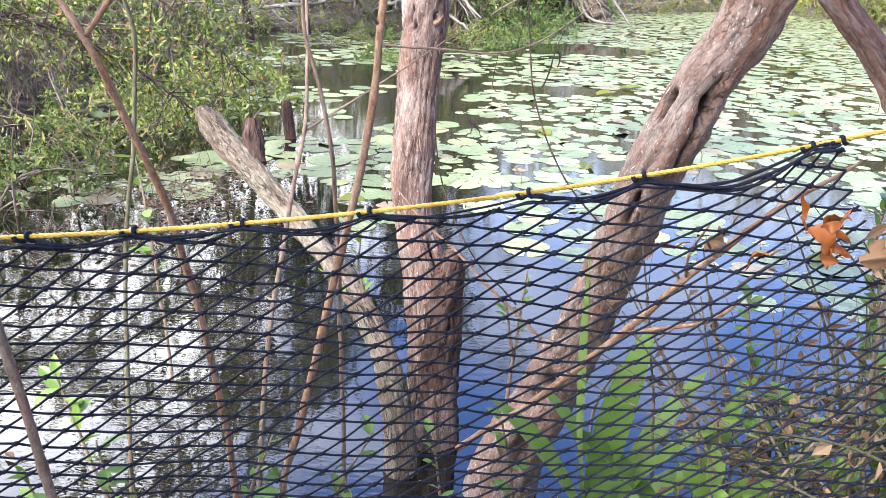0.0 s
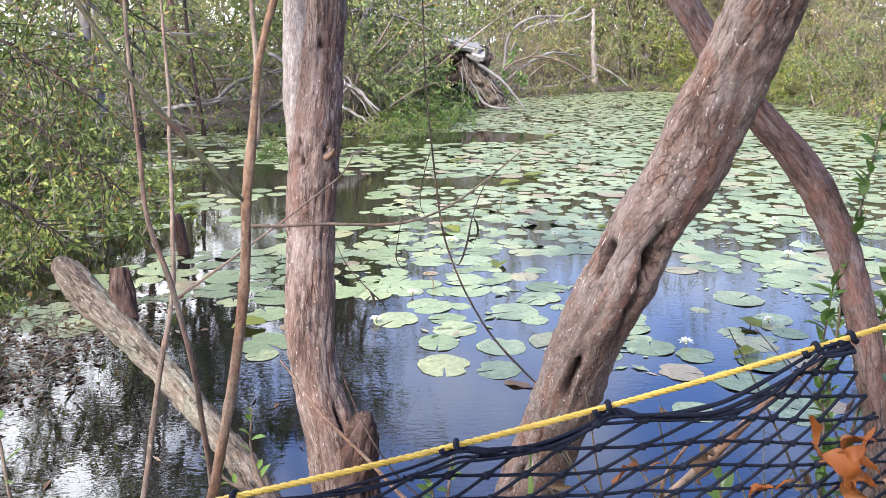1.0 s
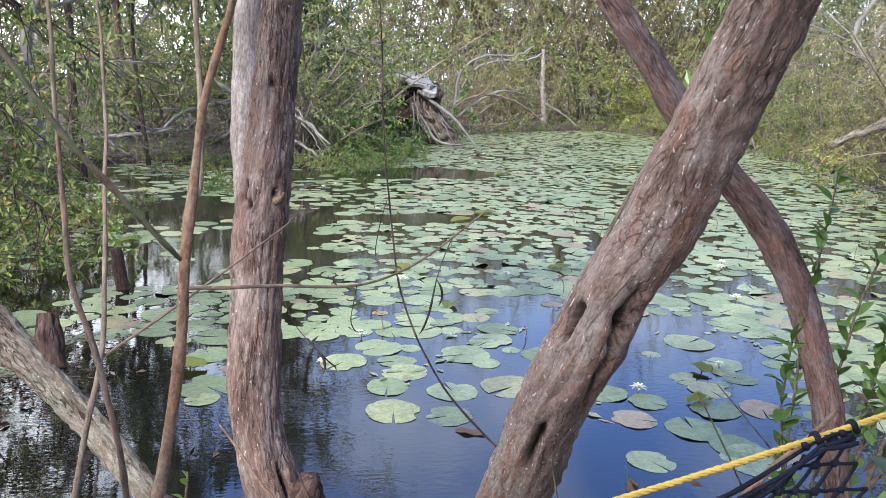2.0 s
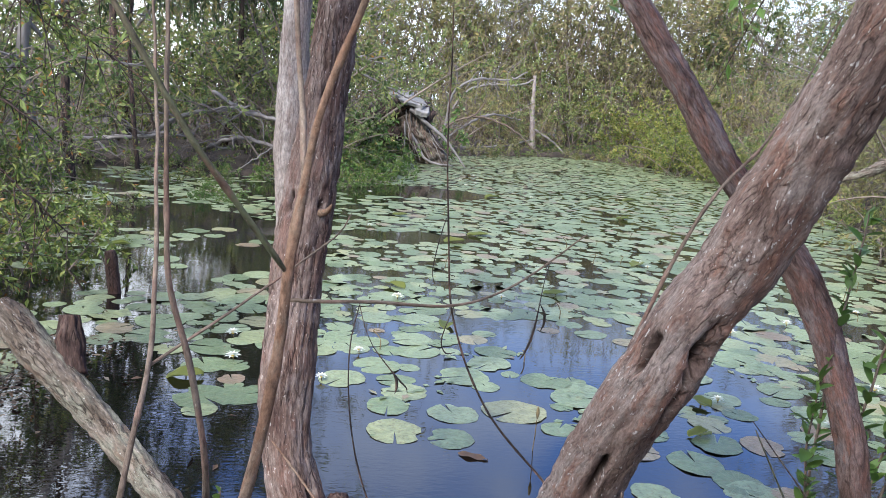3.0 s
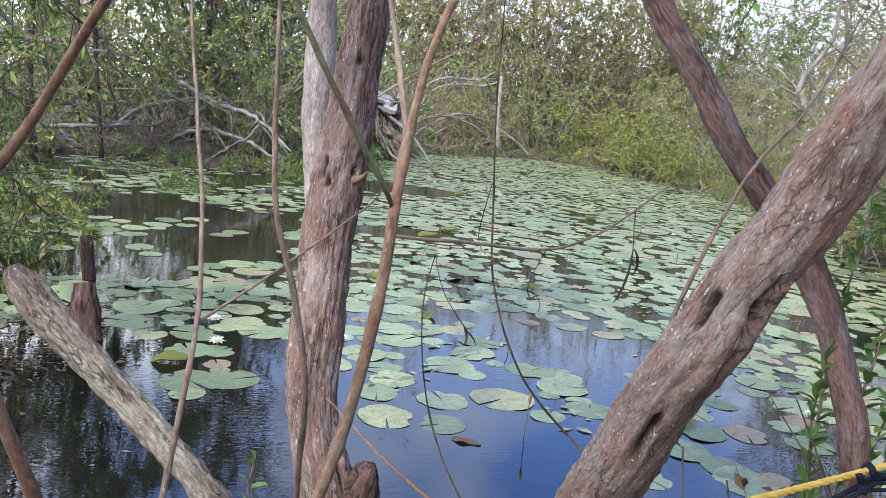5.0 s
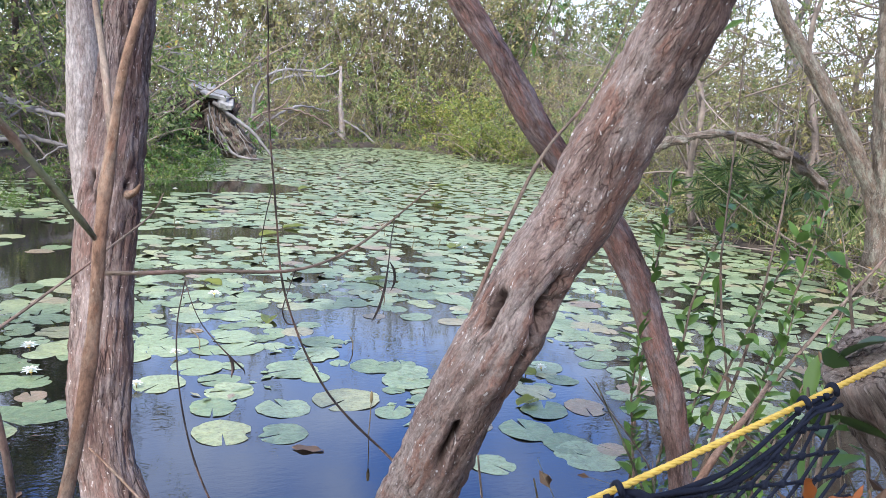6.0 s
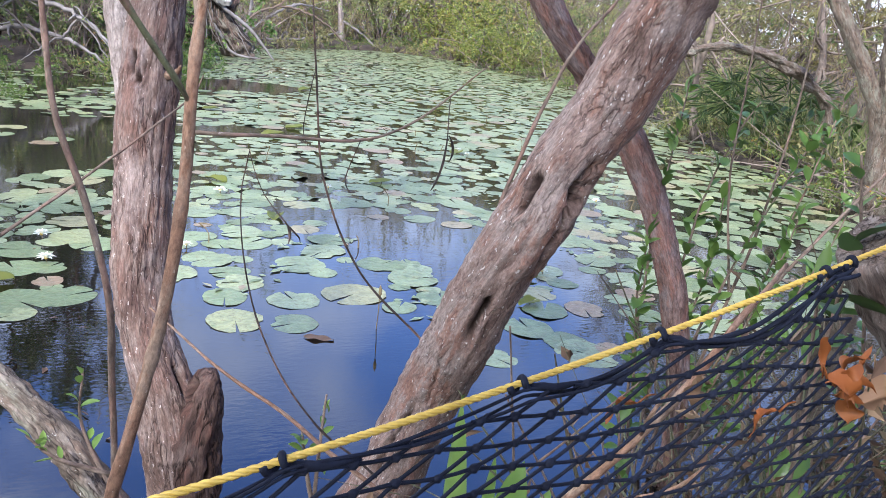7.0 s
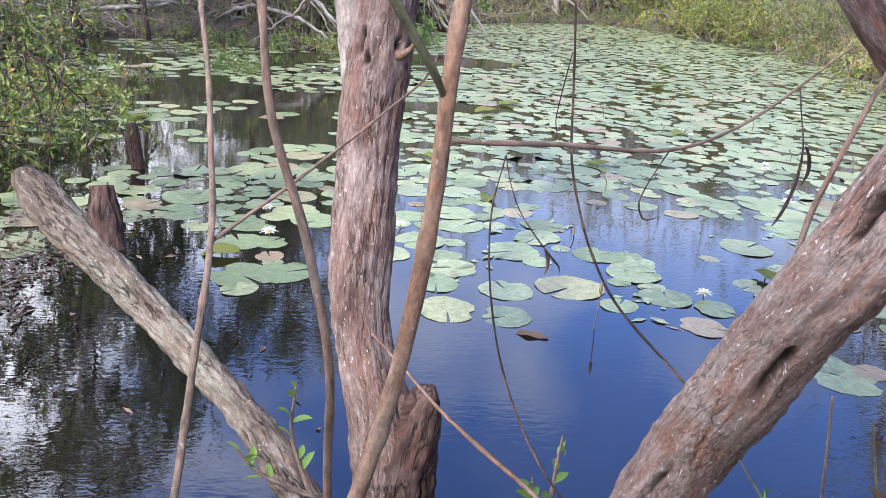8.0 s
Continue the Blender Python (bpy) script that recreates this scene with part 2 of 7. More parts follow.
M_SHRUB = foliage("glossy_shrub_leaves", [(0.0, (0.05, 0.10, 0.022)), (0.5, (0.10, 0.18, 0.04)), (0.85, (0.17, 0.24, 0.07)), (1.0, (0.22, 0.26, 0.1))], 0.28, 0.3)
M_PALM = foliage("palmetto_leaves", [(0.0, (0.018, 0.034, 0.012)), (0.6, (0.045, 0.078, 0.024)), (1.0, (0.11, 0.14, 0.045))], 0.35, 0.25)
M_GRASS = foliage("bank_grass", [(0.0, (0.07, 0.10, 0.03)), (0.6, (0.17, 0.20, 0.07)), (1.0, (0.32, 0.28, 0.14))], 0.5, 0.3)
M_ORANGE = foliage("orange_dead_leaf", [(0.0, (0.13, 0.036, 0.011)), (0.5, (0.22, 0.066, 0.016)), (1.0, (0.32, 0.115, 0.034))], 0.5, 0.25)
M_TAN = foliage("tan_dead_leaf", [(0.0, (0.2, 0.115, 0.065)), (1.0, (0.29, 0.175, 0.105))], 0.6, 0.25)
M_FLOWER = foliage("white_petals", [(0.0, (0.75, 0.75, 0.72)), (1.0, (0.85, 0.85, 0.82))], 0.4, 0.3)
M_STAMEN = speckled("yellow_stamens", (0.6, 0.4, 0.03), (0.8, 0.6, 0.08), 60)


def pad_material():
    m, n, l, p = material("lily_pad_skin")
    c = n.new("ShaderNodeTexCoord")
    g = n.new("ShaderNodeNewGeometry")
    o = n.new("ShaderNodeObjectInfo")
    add = n.new("ShaderNodeMath")
    add.operation = "ADD"
    l.new(g.outputs["Random Per Island"], add.inputs[0])
    l.new(o.outputs["Random"], add.inputs[1])
    fr = n.new("ShaderNodeMath")
    fr.operation = "FRACT"
    l.new(add.outputs[0], fr.inputs[0])
    base = ramp(n, l, fr.outputs[0], [(0.0, (0.125, 0.17, 0.08)), (0.35, (0.195, 0.25, 0.125)), (0.7, (0.265, 0.315, 0.18)), (0.9, (0.30, 0.32, 0.155)), (0.96, (0.30, 0.235, 0.145)), (1.0, (0.24, 0.16, 0.105))])
    v = attr(n, "leaf")
    vein = n.new("ShaderNodeTexWave")
    vein.wave_type = "BANDS"
    spots = tex_noise(n, l, g.outputs["Position"], 55, 4)
    col = mixed(n, l, ramp(n, l, spots, [(0.54, (0, 0, 0)), (0.64, (0.8, 0.8, 0.8))]), base, (0.16, 0.14, 0.055))
    blot = tex_noise(n, l, g.outputs["Position"], 24, 5)
    col = mixed(n, l, 0.5, col, ramp(n, l, blot, [(0.34, (0.38, 0.45, 0.34)), (0.64, (1.4, 1.32, 1.2))]), "MULTIPLY")
    l.new(v, vein.inputs["Vector"])
    vein.inputs["Scale"].default_value = 1.0
    col = mixed(n, l, ramp(n, l, vein.outputs["Fac"], [(0.88, (0, 0, 0)), (1.0, (0.35, 0.35, 0.35))]), col, (0.27, 0.32, 0.19))
    l.new(col, p.inputs["Base Color"])
    p.inputs["Roughness"].default_value = 0.32
    p.inputs["Specular IOR Level"].default_value = 0.7
    bumped(n, l, p, blot, 0.5, 0.012)
    return m


M_PAD = pad_material()
M_YPAD = foliage("yellowing_lily_pad", [(0.0, (0.09, 0.12, 0.025)), (0.5, (0.13, 0.155, 0.03)), (1.0, (0.2, 0.18, 0.05))], 0.35, 0.3)
M_STEM = speckled("brown_lily_stem", (0.09, 0.06, 0.03), (0.25, 0.19, 0.09), 40)


def water_material():
    m, n, l, p = material("dark_pond_water")
    g = n.new("ShaderNodeNewGeometry")
    f = tex_noise(n, l, mapped(n, l, g.outputs["Position"], (1, 1.6, 1)), 2.2, 1.0)
    p.inputs["Base Color"].default_value = (0.008, 0.007, 0.0055, 1)
    p.inputs["Roughness"].default_value = 0.0
    p.inputs["IOR"].default_value = 2.0
    rip = tex_noise(n, l, mapped(n, l, g.outputs["Position"], (1, 2.4, 1)), 17, 1.5)
    calm = tex_noise(n, l, g.outputs["Position"], 0.9, 2)
    h = mixed(n, l, ramp(n, l, calm, [(0.42, (0.22, 0.22, 0.22)), (0.62, (0.6, 0.6, 0.6))]), f, rip)
    bumped(n, l, p, h, 0.05, 0.02)
    return m


M_WATER = water_material()
M_MUD = speckled("leaf_strewn_bank", (0.02, 0.014, 0.010), (0.085, 0.062, 0.042), 14, 0.95, 0.8, 0.03)
M_NET = speckled("dark_blue_net_cord", (0.003, 0.004, 0.009), (0.012, 0.015, 0.028), 200, 0.85)
M_NET.node_tree.nodes["Principled BSDF"].inputs["Specular IOR Level"].default_value = 0.2
M_YELLOW = speckled("yellow_rope_strand", (0.38, 0.24, 0.025), (0.62, 0.43, 0.085), 120, 0.5)
M_BLUE = speckled("blue_tracer_strand", (0.03, 0.05, 0.2), (0.08, 0.12, 0.36), 120, 0.5)


# ---------- mesh tools ----------
def attach(ob, parent):
    """Parents ob, whose mesh is in world places, to a thing."""
    ob.parent = parent
    if parent is not None and parent.parent is None:
        ob.matrix_parent_inverse = Matrix.Translation(-parent.location)


def mesh_part(name, verts, faces, mat, parent=None, smooth=True, attribute=None, label=""):
    me = bpy.data.meshes.new(name)
    me.from_pydata([tuple(v) for v in np.asarray(verts, float).tolist()], [], faces if isinstance(faces, list) else faces.tolist())
    if smooth:
        me.polygons.foreach_set("use_smooth", np.ones(len(me.polygons), bool))
    if attribute is not None:
        a = me.attributes.new(attribute[0], "FLOAT_VECTOR", "POINT")
        a.data.foreach_set("vector", np.asarray(attribute[1], np.float32).ravel())
    me.materials.append(mat)
    me.update()
    ob = new(name, me)
    attach(ob, parent)
    return tagged(ob, label)


def empty(name, x=0.0, y=0.0, z=0.0):
    e = new(name)
    e.empty_display_size = 0.1
    e.location = (x, y, z)
    return e


def spline(pts, radii, step):
    """Catmull-Rom through pts, resampled about every step metres."""
    p = np.array(pts, float)
    r = np.array(radii, float)
    q = np.vstack([2 * p[0] - p[1], p, 2 * p[-1] - p[-2]])
    out, rad = [], []
    for i in range(len(p) - 1):
        a, b, c, d = q[i], q[i + 1], q[i + 2], q[i + 3]
        k = max(2, int(np.linalg.norm(c - b) / step))
        for t in np.arange(k) / k:
            out.append(0.5 * (2 * b + (c - a) * t + (2 * a - 5 * b + 4 * c - d) * t * t + (3 * b - a - 3 * c + d) * t ** 3))
            rad.append(r[i] + (r[i + 1] - r[i]) * t)
    out.append(p[-1])
    rad.append(r[-1])
    return np.array(out), np.array(rad)


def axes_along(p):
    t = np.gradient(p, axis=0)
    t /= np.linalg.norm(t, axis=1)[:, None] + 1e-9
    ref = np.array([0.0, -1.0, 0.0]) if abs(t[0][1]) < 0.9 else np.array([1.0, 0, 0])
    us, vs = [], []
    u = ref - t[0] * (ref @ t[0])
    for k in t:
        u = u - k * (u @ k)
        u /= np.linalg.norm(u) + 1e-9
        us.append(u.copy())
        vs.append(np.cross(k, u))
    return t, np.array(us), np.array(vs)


def tube_arrays(pts, radii, sides=6, step=0.02, wobble=0.0, seed=0, cap=True, smooth_path=True):
    p, r = spline(pts, radii, step) if smooth_path else (np.array(pts, float), np.array(radii, float))
    if wobble:
        for i in range(len(p)):
            p[i] += wobble * np.array(noise.noise_vector(Vector(p[i] * 9) + Vector((seed, 0, 0))))
    t, u, v = axes_along(p)
    a = np.arange(sides) / sides * 2 * np.pi
    ring = np.cos(a)[None, :, None] * u[:, None] + np.sin(a)[None, :, None] * v[:, None]
    verts = (p[:, None] + ring * r[:, None, None]).reshape(-1, 3)
    s = np.concatenate([[0], np.cumsum(np.linalg.norm(np.diff(p, axis=0), axis=1))])
    att = np.stack([np.cos(a)[None] * r[:, None], np.sin(a)[None] * r[:, None], np.repeat(s[:, None], sides, 1)], 2).reshape(-1, 3)
    n = len(p)
    i, j = np.meshgrid(np.arange(n - 1), np.arange(sides), indexing="ij")
    k = (j + 1) % sides
    faces = np.stack([i * sides + j, i * sides + k, (i + 1) * sides + k, (i + 1) * sides + j], 2).reshape(-1, 4).tolist()
    if cap:
        faces.append(list(range(sides))[::-1])
        faces.append([(n - 1) * sides + q for q in range(sides)])
    return verts, faces, att


def join(chunks):
    V, F, A, o = [], [], [], 0
    for v, f, *a in chunks:
        V.append(v)
        F += [[q + o for q in g] for g in f]
        if a:
            A.append(a[0])
        o += len(v)
    return np.vstack(V), F, (np.vstack(A) if A else None)


def stick(name, pts, radii, mat, parent=None, sides=8, step=0.015, wobble=0.003, seed=0, label=""):
    v, f, a = tube_arrays(pts, radii, sides, step, wobble, seed)
    a = a + seed * 3.1
    return mesh_part(name, v, f, mat, parent, attribute=("bark", a), label=label)


def trunk(name, pts, radii, mat, parent=None, sides=88, step=0.007, relief=0.006, dents=(), seed=0, lumps=0.006, twist=0.0, label="", run=7.0, rough=0.25):
    """A trunk with fibrous ridged bark, hollows and knots. dents: (world point, depth, length along, width round)."""
    v, f, a = tube_arrays(pts, radii, sides, step, 0.004, seed)
    p, r = spline(pts, radii, step)
    axis = np.repeat(p, sides, 0)
    out = v - axis
    rad = np.linalg.norm(out, axis=1)
    nrm = out / (rad[:, None] + 1e-9)
    t = np.repeat(axes_along(p)[0], sides, 0)
    disp, rot_shade = np.zeros(len(v)), np.zeros(len(v))
    for i in range(len(v)):
        x, y, s = a[i]
        if twist:
            c, q = math.cos(twist * s), math.sin(twist * s)
            x, y = x * c - y * q, x * q + y * c
        w = noise.noise(Vector((x * 14 + seed, y * 14, s * 3)))
        ridge = 1 - abs(noise.noise(Vector((x * 75 + w, y * 75, s * run + seed)))) * 2
        fine = noise.noise(Vector((x * 190, y * 190 + seed, s * run * 4)))
        scale = noise.noise(Vector((x * 62 + 7, y * 62, s * 40 + seed)))
        disp[i] = relief * (ridge * 0.7 + fine * 0.35 + scale * rough * 2 - 0.45) + lumps * noise.noise(Vector((x * 16, y * 16, s * 5 + seed * 2)))
    stir = np.array([noise.noise_vector(Vector(q) * 38) for q in v]) + 0.5 * np.array([noise.noise_vector(Vector(q) * 110) for q in v]) if dents else 0.0
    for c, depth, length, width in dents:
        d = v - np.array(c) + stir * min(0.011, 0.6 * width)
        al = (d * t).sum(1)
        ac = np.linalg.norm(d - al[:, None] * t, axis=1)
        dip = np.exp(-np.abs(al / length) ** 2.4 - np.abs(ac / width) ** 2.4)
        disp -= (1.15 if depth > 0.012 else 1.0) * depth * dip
        # deeper dents also get their inner shade and rot as colour
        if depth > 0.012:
            rot_shade = np.maximum(rot_shade, np.clip((dip - 0.22) * 2.4, 0, 0.95))
    v = v + nrm * disp[:, None]
    ob = mesh_part(name, v, f, mat, parent, attribute=("bark", a + seed * 1.7), label=label)
    ob.data.attributes.new("rot_shade", "FLOAT", "POINT").data.foreach_set("value", rot_shade.astype(np.float32))
    return ob


def leaf_arrays(base, way, up, length, width, fold=0.25):
    """Folded diamond leaves, two triangles each."""
    way = way / (np.linalg.norm(way, axis=1)[:, None] + 1e-9)
    side = np.cross(way, up)
    side /= np.linalg.norm(side, axis=1)[:, None] + 1e-9
    nor = np.cross(side, way)
    L, W = length[:, None], width[:, None]
    mid = base + way * L * 0.45
    v = np.stack([base, mid + side * W * 0.5 + nor * W * fold, base + way * L, mid - side * W * 0.5 + nor * W * fold], 1)
    k = np.arange(len(base))[:, None] * 4
    f = np.concatenate([k + [0, 1, 2], k + [0, 2, 3]])
    return v.reshape(-1, 3), f.tolist()


def broad_leaf(length, width, bend=0.2, fold=0.15, n=7, tip=1.0, belly=0.45, wave=0.0, seed=0, blunt=0.8):
    """One shaped leaf along +y from the origin, face up, with a midrib fold."""
    V, F = [], []
    for i in range(n + 1):
        t = i / n
        w = width * 0.5 * (math.sin(math.pi * min(1, max(0.0, t ** (math.log(0.5) / math.log(belly))))) ** blunt + 0.03 * (1 - t) * tip)
        y, z = length * t * (1 - 0.15 * abs(bend) * t), length * bend * (t - t * t * 1.6)
        rz = wave * math.sin(t * 11 + seed)
        V += [(-w, y, z + w * fold * 2 + rz), (0, y, z), (w, y, z + w * fold * 2 - rz)]
    for i in range(n):
        a = i * 3
        F += [[a, a + 1, a + 4, a + 3], [a + 1, a + 2, a + 5, a + 4]]
    return np.array(V), F


def placed(v, m):
    return np.asarray(v) @ np.array(m.to_3x3()).T + np.array(m.translation)


def aim(x, y, z, way, roll=0.0, scale=1.0):
    """A pose whose +y points along way, with +z as near upright as may be."""
    d = Vector(way).normalized()
    q = d.to_track_quat("Y", "Z")
    return Matrix.LocRotScale((x, y, z), q, (scale,) * 3) @ Matrix.Rotation(roll, 4, "Y")
# ---------- ground, bank and water ----------
SHORE = [(-3.4, 1.45), (-1.2, 1.5), (0.2, 1.55), (0.9, 1.6), (1.7, 1.75), (2.8, 2.1), (4.6, 3.2), (6.3, 5.3), (6.9, 7.0), (7.0, 8.6), (8.4, 11.5),
         (9.9, 17), (11.2, 24), (8.6, 28.6), (5.2, 26.6), (3.1, 24.2), (1.6, 22.9), (0.5, 19.5), (0.3, 16.6), (-0.1, 15.3), (-1.6, 15.0), (-2.9, 16.2), (-4.5, 15.7), (-5.0, 13.0), (-3.8, 10.0), (-3.9, 6.5), (-4.1, 3.5)]


def shore_distance(x, y):
    """Metres to the shoreline, plus on land, minus in the pond (numpy arrays)."""
    inside = np.zeros(x.shape, bool)
    best = np.full(x.shape, 1e9)
    for (ax, ay), (bx, by) in zip(SHORE, SHORE[1:] + SHORE[:1]):
        cut = (ay > y) != (by > y)
        inside ^= cut & (x < (bx - ax) * (y - ay) / (by - ay + 1e-12) + ax)
        k = np.clip(((x - ax) * (bx - ax) + (y - ay) * (by - ay)) / ((bx - ax) ** 2 + (by - ay) ** 2), 0, 1)
        best = np.minimum(best, np.hypot(x - ax - k * (bx - ax), y - ay - k * (by - ay)))
    return np.where(inside, -best, best)


def steps_from(a, b, c, d, near, far):
    return np.concatenate([-np.geomspace(-a, -b, far)[:-1] if a < 0 else np.linspace(a, b, far)[:-1], np.linspace(b, c, near), np.geomspace(c, d, far)[1:]])


gx = steps_from(-160.0, -6.0, 13.0, 160.0, 110, 16)
gy = np.concatenate([-np.geomspace(160, 2, 14), np.linspace(-1.8, 34, 190), np.geomspace(36, 260, 14)])
GX, GY = np.meshgrid(gx, gy)
SD = shore_distance(GX, GY)
GZ = np.where(SD > 0, 0.03 + 0.14 * (1 - np.exp(-SD / 0.35)) + 0.25 * (1 - np.exp(-SD / 6)), -0.55 * (1 - np.exp(SD / 0.5)) - 0.02)
for i in range(GZ.shape[0]):
    for j in range(GZ.shape[1]):
        GZ[i, j] += 0.05 * noise.noise(Vector((GX[i, j] * 1.7, GY[i, j] * 1.7, 3))) * (1 if SD[i, j] > 0.2 else 0.3)
ni, nj = GZ.shape
ii, jj = np.meshgrid(np.arange(ni - 1), np.arange(nj - 1), indexing="ij")
gfaces = np.stack([ii * nj + jj, ii * nj + jj + 1, (ii + 1) * nj + jj + 1, (ii + 1) * nj + jj], 2).reshape(-1, 4)
ground = mesh_part("ground", np.stack([GX, GY, GZ], 2).reshape(-1, 3), gfaces, M_MUD)
tagged(ground, "dark muddy pond bank strewn with old leaves", "ground", kind="structure")


def ground_z(x, y):
    d = float(shore_distance(np.array([float(x)]), np.array([float(y)]))[0])
    return 0.03 + 0.14 * (1 - math.exp(-d / 0.35)) + 0.25 * (1 - math.exp(-d / 6)) if d > 0 else -0.55 * (1 - math.exp(d / 0.5)) - 0.02


water = mesh_part("water", [(-7, 0.9, 0), (14, 0.9, 0), (14, 31, 0), (-7, 31, 0)], [[0, 1, 2, 3]], M_WATER, smooth=False)
tagged(water, "still dark pond water reflecting blue sky", "pond", kind="structure")
# ---------- foliage generators ----------
def woody(name, v, f, mat, root, attribute):
    return tagged(mesh_part(name, v, f, mat, root, attribute=attribute), kind="stuff")


def rand_dirs(rng, n, up=0.0):
    d = rng.normal(size=(n, 3))
    d[:, 2] += up
    return d / np.linalg.norm(d, axis=1)[:, None]


def many_tubes(starts, ways, lengths, radii, bend, rng, seg=3, sides=3, droop=0.0):
    """Many thin tapered twigs at once: vertices, faces, and points along them."""
    n = len(starts)
    t = np.linspace(0, 1, seg + 1)
    kink = rng.normal(size=(n, 1, 3)) * bend
    p = starts[:, None] + ways[:, None] * (lengths[:, None] * t)[..., None] + kink * (lengths[:, None] * (t ** 2))[..., None]
    p[:, :, 2] -= droop * lengths[:, None] * t ** 2
    tang = np.gradient(p, axis=1)
    tang /= np.linalg.norm(tang, axis=2)[..., None] + 1e-9
    ref = rng.normal(size=(n, 1, 3))
    u = np.cross(tang, ref)
    u /= np.linalg.norm(u, axis=2)[..., None] + 1e-9
    v = np.cross(tang, u)
    a = np.arange(sides) / sides * 2 * np.pi
    r = radii[:, None] * (1 - 0.75 * t)[None]
    ring = p[:, :, None] + (np.cos(a)[None, None, :, None] * u[:, :, None] + np.sin(a)[None, None, :, None] * v[:, :, None]) * r[:, :, None, None]
    verts = ring.reshape(-1, 3)
    k = (np.arange(n) * (seg + 1) * sides)[:, None, None]
    i, j = np.meshgrid(np.arange(seg), np.arange(sides), indexing="ij")
    q = np.stack([i * sides + j, i * sides + (j + 1) % sides, (i + 1) * sides + (j + 1) % sides, (i + 1) * sides + j], 2).reshape(1, -1, 4)
    return verts, (k + q).reshape(-1, 4).tolist(), p, tang


def along(p, rng, n, lo=0.15, hi=1.0):
    """n random points on the curves p (m, k, 3), and the direction there."""
    m, k, _ = p.shape
    c, t = rng.integers(0, m, n), rng.uniform(lo, hi, n) * (k - 1)
    i = np.minimum(t.astype(int), k - 2)
    f = (t - i)[:, None]
    a, b = p[c, i], p[c, i + 1]
    d = b - a
    return a + d * f, d / (np.linalg.norm(d, axis=1)[:, None] + 1e-9)


def brushy(name, rng, height, spread, stems, twigs, leaves, leaf, width, leaf_mat, wood_mat, droop=0.15, hang=0.2, lift=0.9, stem_r=0.02, twiglen=0.3, low=0.12):
    """A bush: several leaning stems, side twigs and many separate small leaves."""
    root = empty(name)
    base = np.zeros((stems, 3))
    base[:, :2] = rng.normal(size=(stems, 2)) * spread * 0.16
    way = rand_dirs(rng, stems) * np.array([1, 1, 0.3])
    way[:, 2] = np.abs(way[:, 2]) + lift
    way[:, :2] *= spread / height
    way /= np.linalg.norm(way, axis=1)[:, None]
    v1, f1, p1, _ = many_tubes(base, way, rng.uniform(0.6, 1.0, stems) * height, rng.uniform(0.6, 1.2, stems) * stem_r, 0.22, rng, 6, 4, droop)
    s2, d2 = along(p1, rng, twigs, low, 1.0)
    w2 = d2 * 0.5 + rand_dirs(rng, twigs, 0.15)
    w2 /= np.linalg.norm(w2, axis=1)[:, None]
    v2, f2, p2, _ = many_tubes(s2, w2, rng.uniform(0.4, 1.1, twigs) * height * twiglen, np.full(twigs, stem_r * 0.3), 0.25, rng, 3, 3, droop)
    k = len(v1)
    woody("branchwork", np.vstack([v1, v2]), f1 + [[q + k for q in f] for f in f2], wood_mat, root, attribute=("bark", np.vstack([v1, v2])))
    if leaves:
        s3, d3 = along(p2, rng, leaves, 0.1, 1.0)
        w3 = d3 * 0.7 + rand_dirs(rng, leaves, -hang)
        v3, f3 = leaf_arrays(s3, w3, rand_dirs(rng, leaves, 1.2), rng.uniform(0.6, 1.25, leaves) * leaf, rng.uniform(0.7, 1.2, leaves) * width, 0.2)
        mesh_part("foliage", v3, f3, leaf_mat, root, smooth=False)
    return root


def far_tree(name, rng, height, limbs, twigs, leaves, leaf, width, leaf_mat, wood_mat, crown_from=0.35, r=0.09, spread=0.38):
    """A tree: tapered trunk, limbs, twigs and a loose crown."""
    root = empty(name)
    pts = [(0, 0, -0.1)]
    for i in range(1, 7):
        pts.append((rng.normal() * 0.035 * height, rng.normal() * 0.035 * height, height * i / 6))
    p, rad = spline(pts, [r * (1 - 0.14 * i) for i in range(7)], height / 18)
    vt, ft, at = tube_arrays(p, rad, 9, smooth_path=False)
    mesh_part("trunk", vt, ft, wood_mat, root, attribute=("bark", at))
    trunk_p = p[None]
    s1, _ = along(trunk_p, rng, limbs, crown_from, 0.97)
    w1 = rand_dirs(rng, limbs, 0.5)
    w1[:, :2] *= 1.4
    w1 /= np.linalg.norm(w1, axis=1)[:, None]
    v1, f1, p1, _ = many_tubes(s1, w1, rng.uniform(0.45, 1, limbs) * height * spread, np.full(limbs, r * 0.35), 0.25, rng, 5, 4, 0.0)
    s2, d2 = along(p1, rng, twigs, 0.2, 1.0)
    w2 = d2 * 0.6 + rand_dirs(rng, twigs, 0.1)
    v2, f2, p2, _ = many_tubes(s2, w2 / np.linalg.norm(w2, axis=1)[:, None], rng.uniform(0.3, 1, twigs) * height * 0.13, np.full(twigs, r * 0.1), 0.3, rng, 3, 3, 0.15)
    k = len(v1)
    woody("branchwork", np.vstack([v1, v2]), f1 + [[q + k for q in f] for f in f2], wood_mat, root, attribute=("bark", np.vstack([v1, v2])))
    if leaves:
        s3, d3 = along(p2, rng, leaves, 0.1, 1.0)
        v3, f3 = leaf_arrays(s3, d3 * 0.6 + rand_dirs(rng, leaves, -0.25), rand_dirs(rng, leaves, 1.2), rng.uniform(0.6, 1.25, leaves) * leaf, rng.uniform(0.7, 1.2, leaves) * width, 0.2)
        mesh_part("crown", v3, f3, leaf_mat, root, smooth=False)
    return root


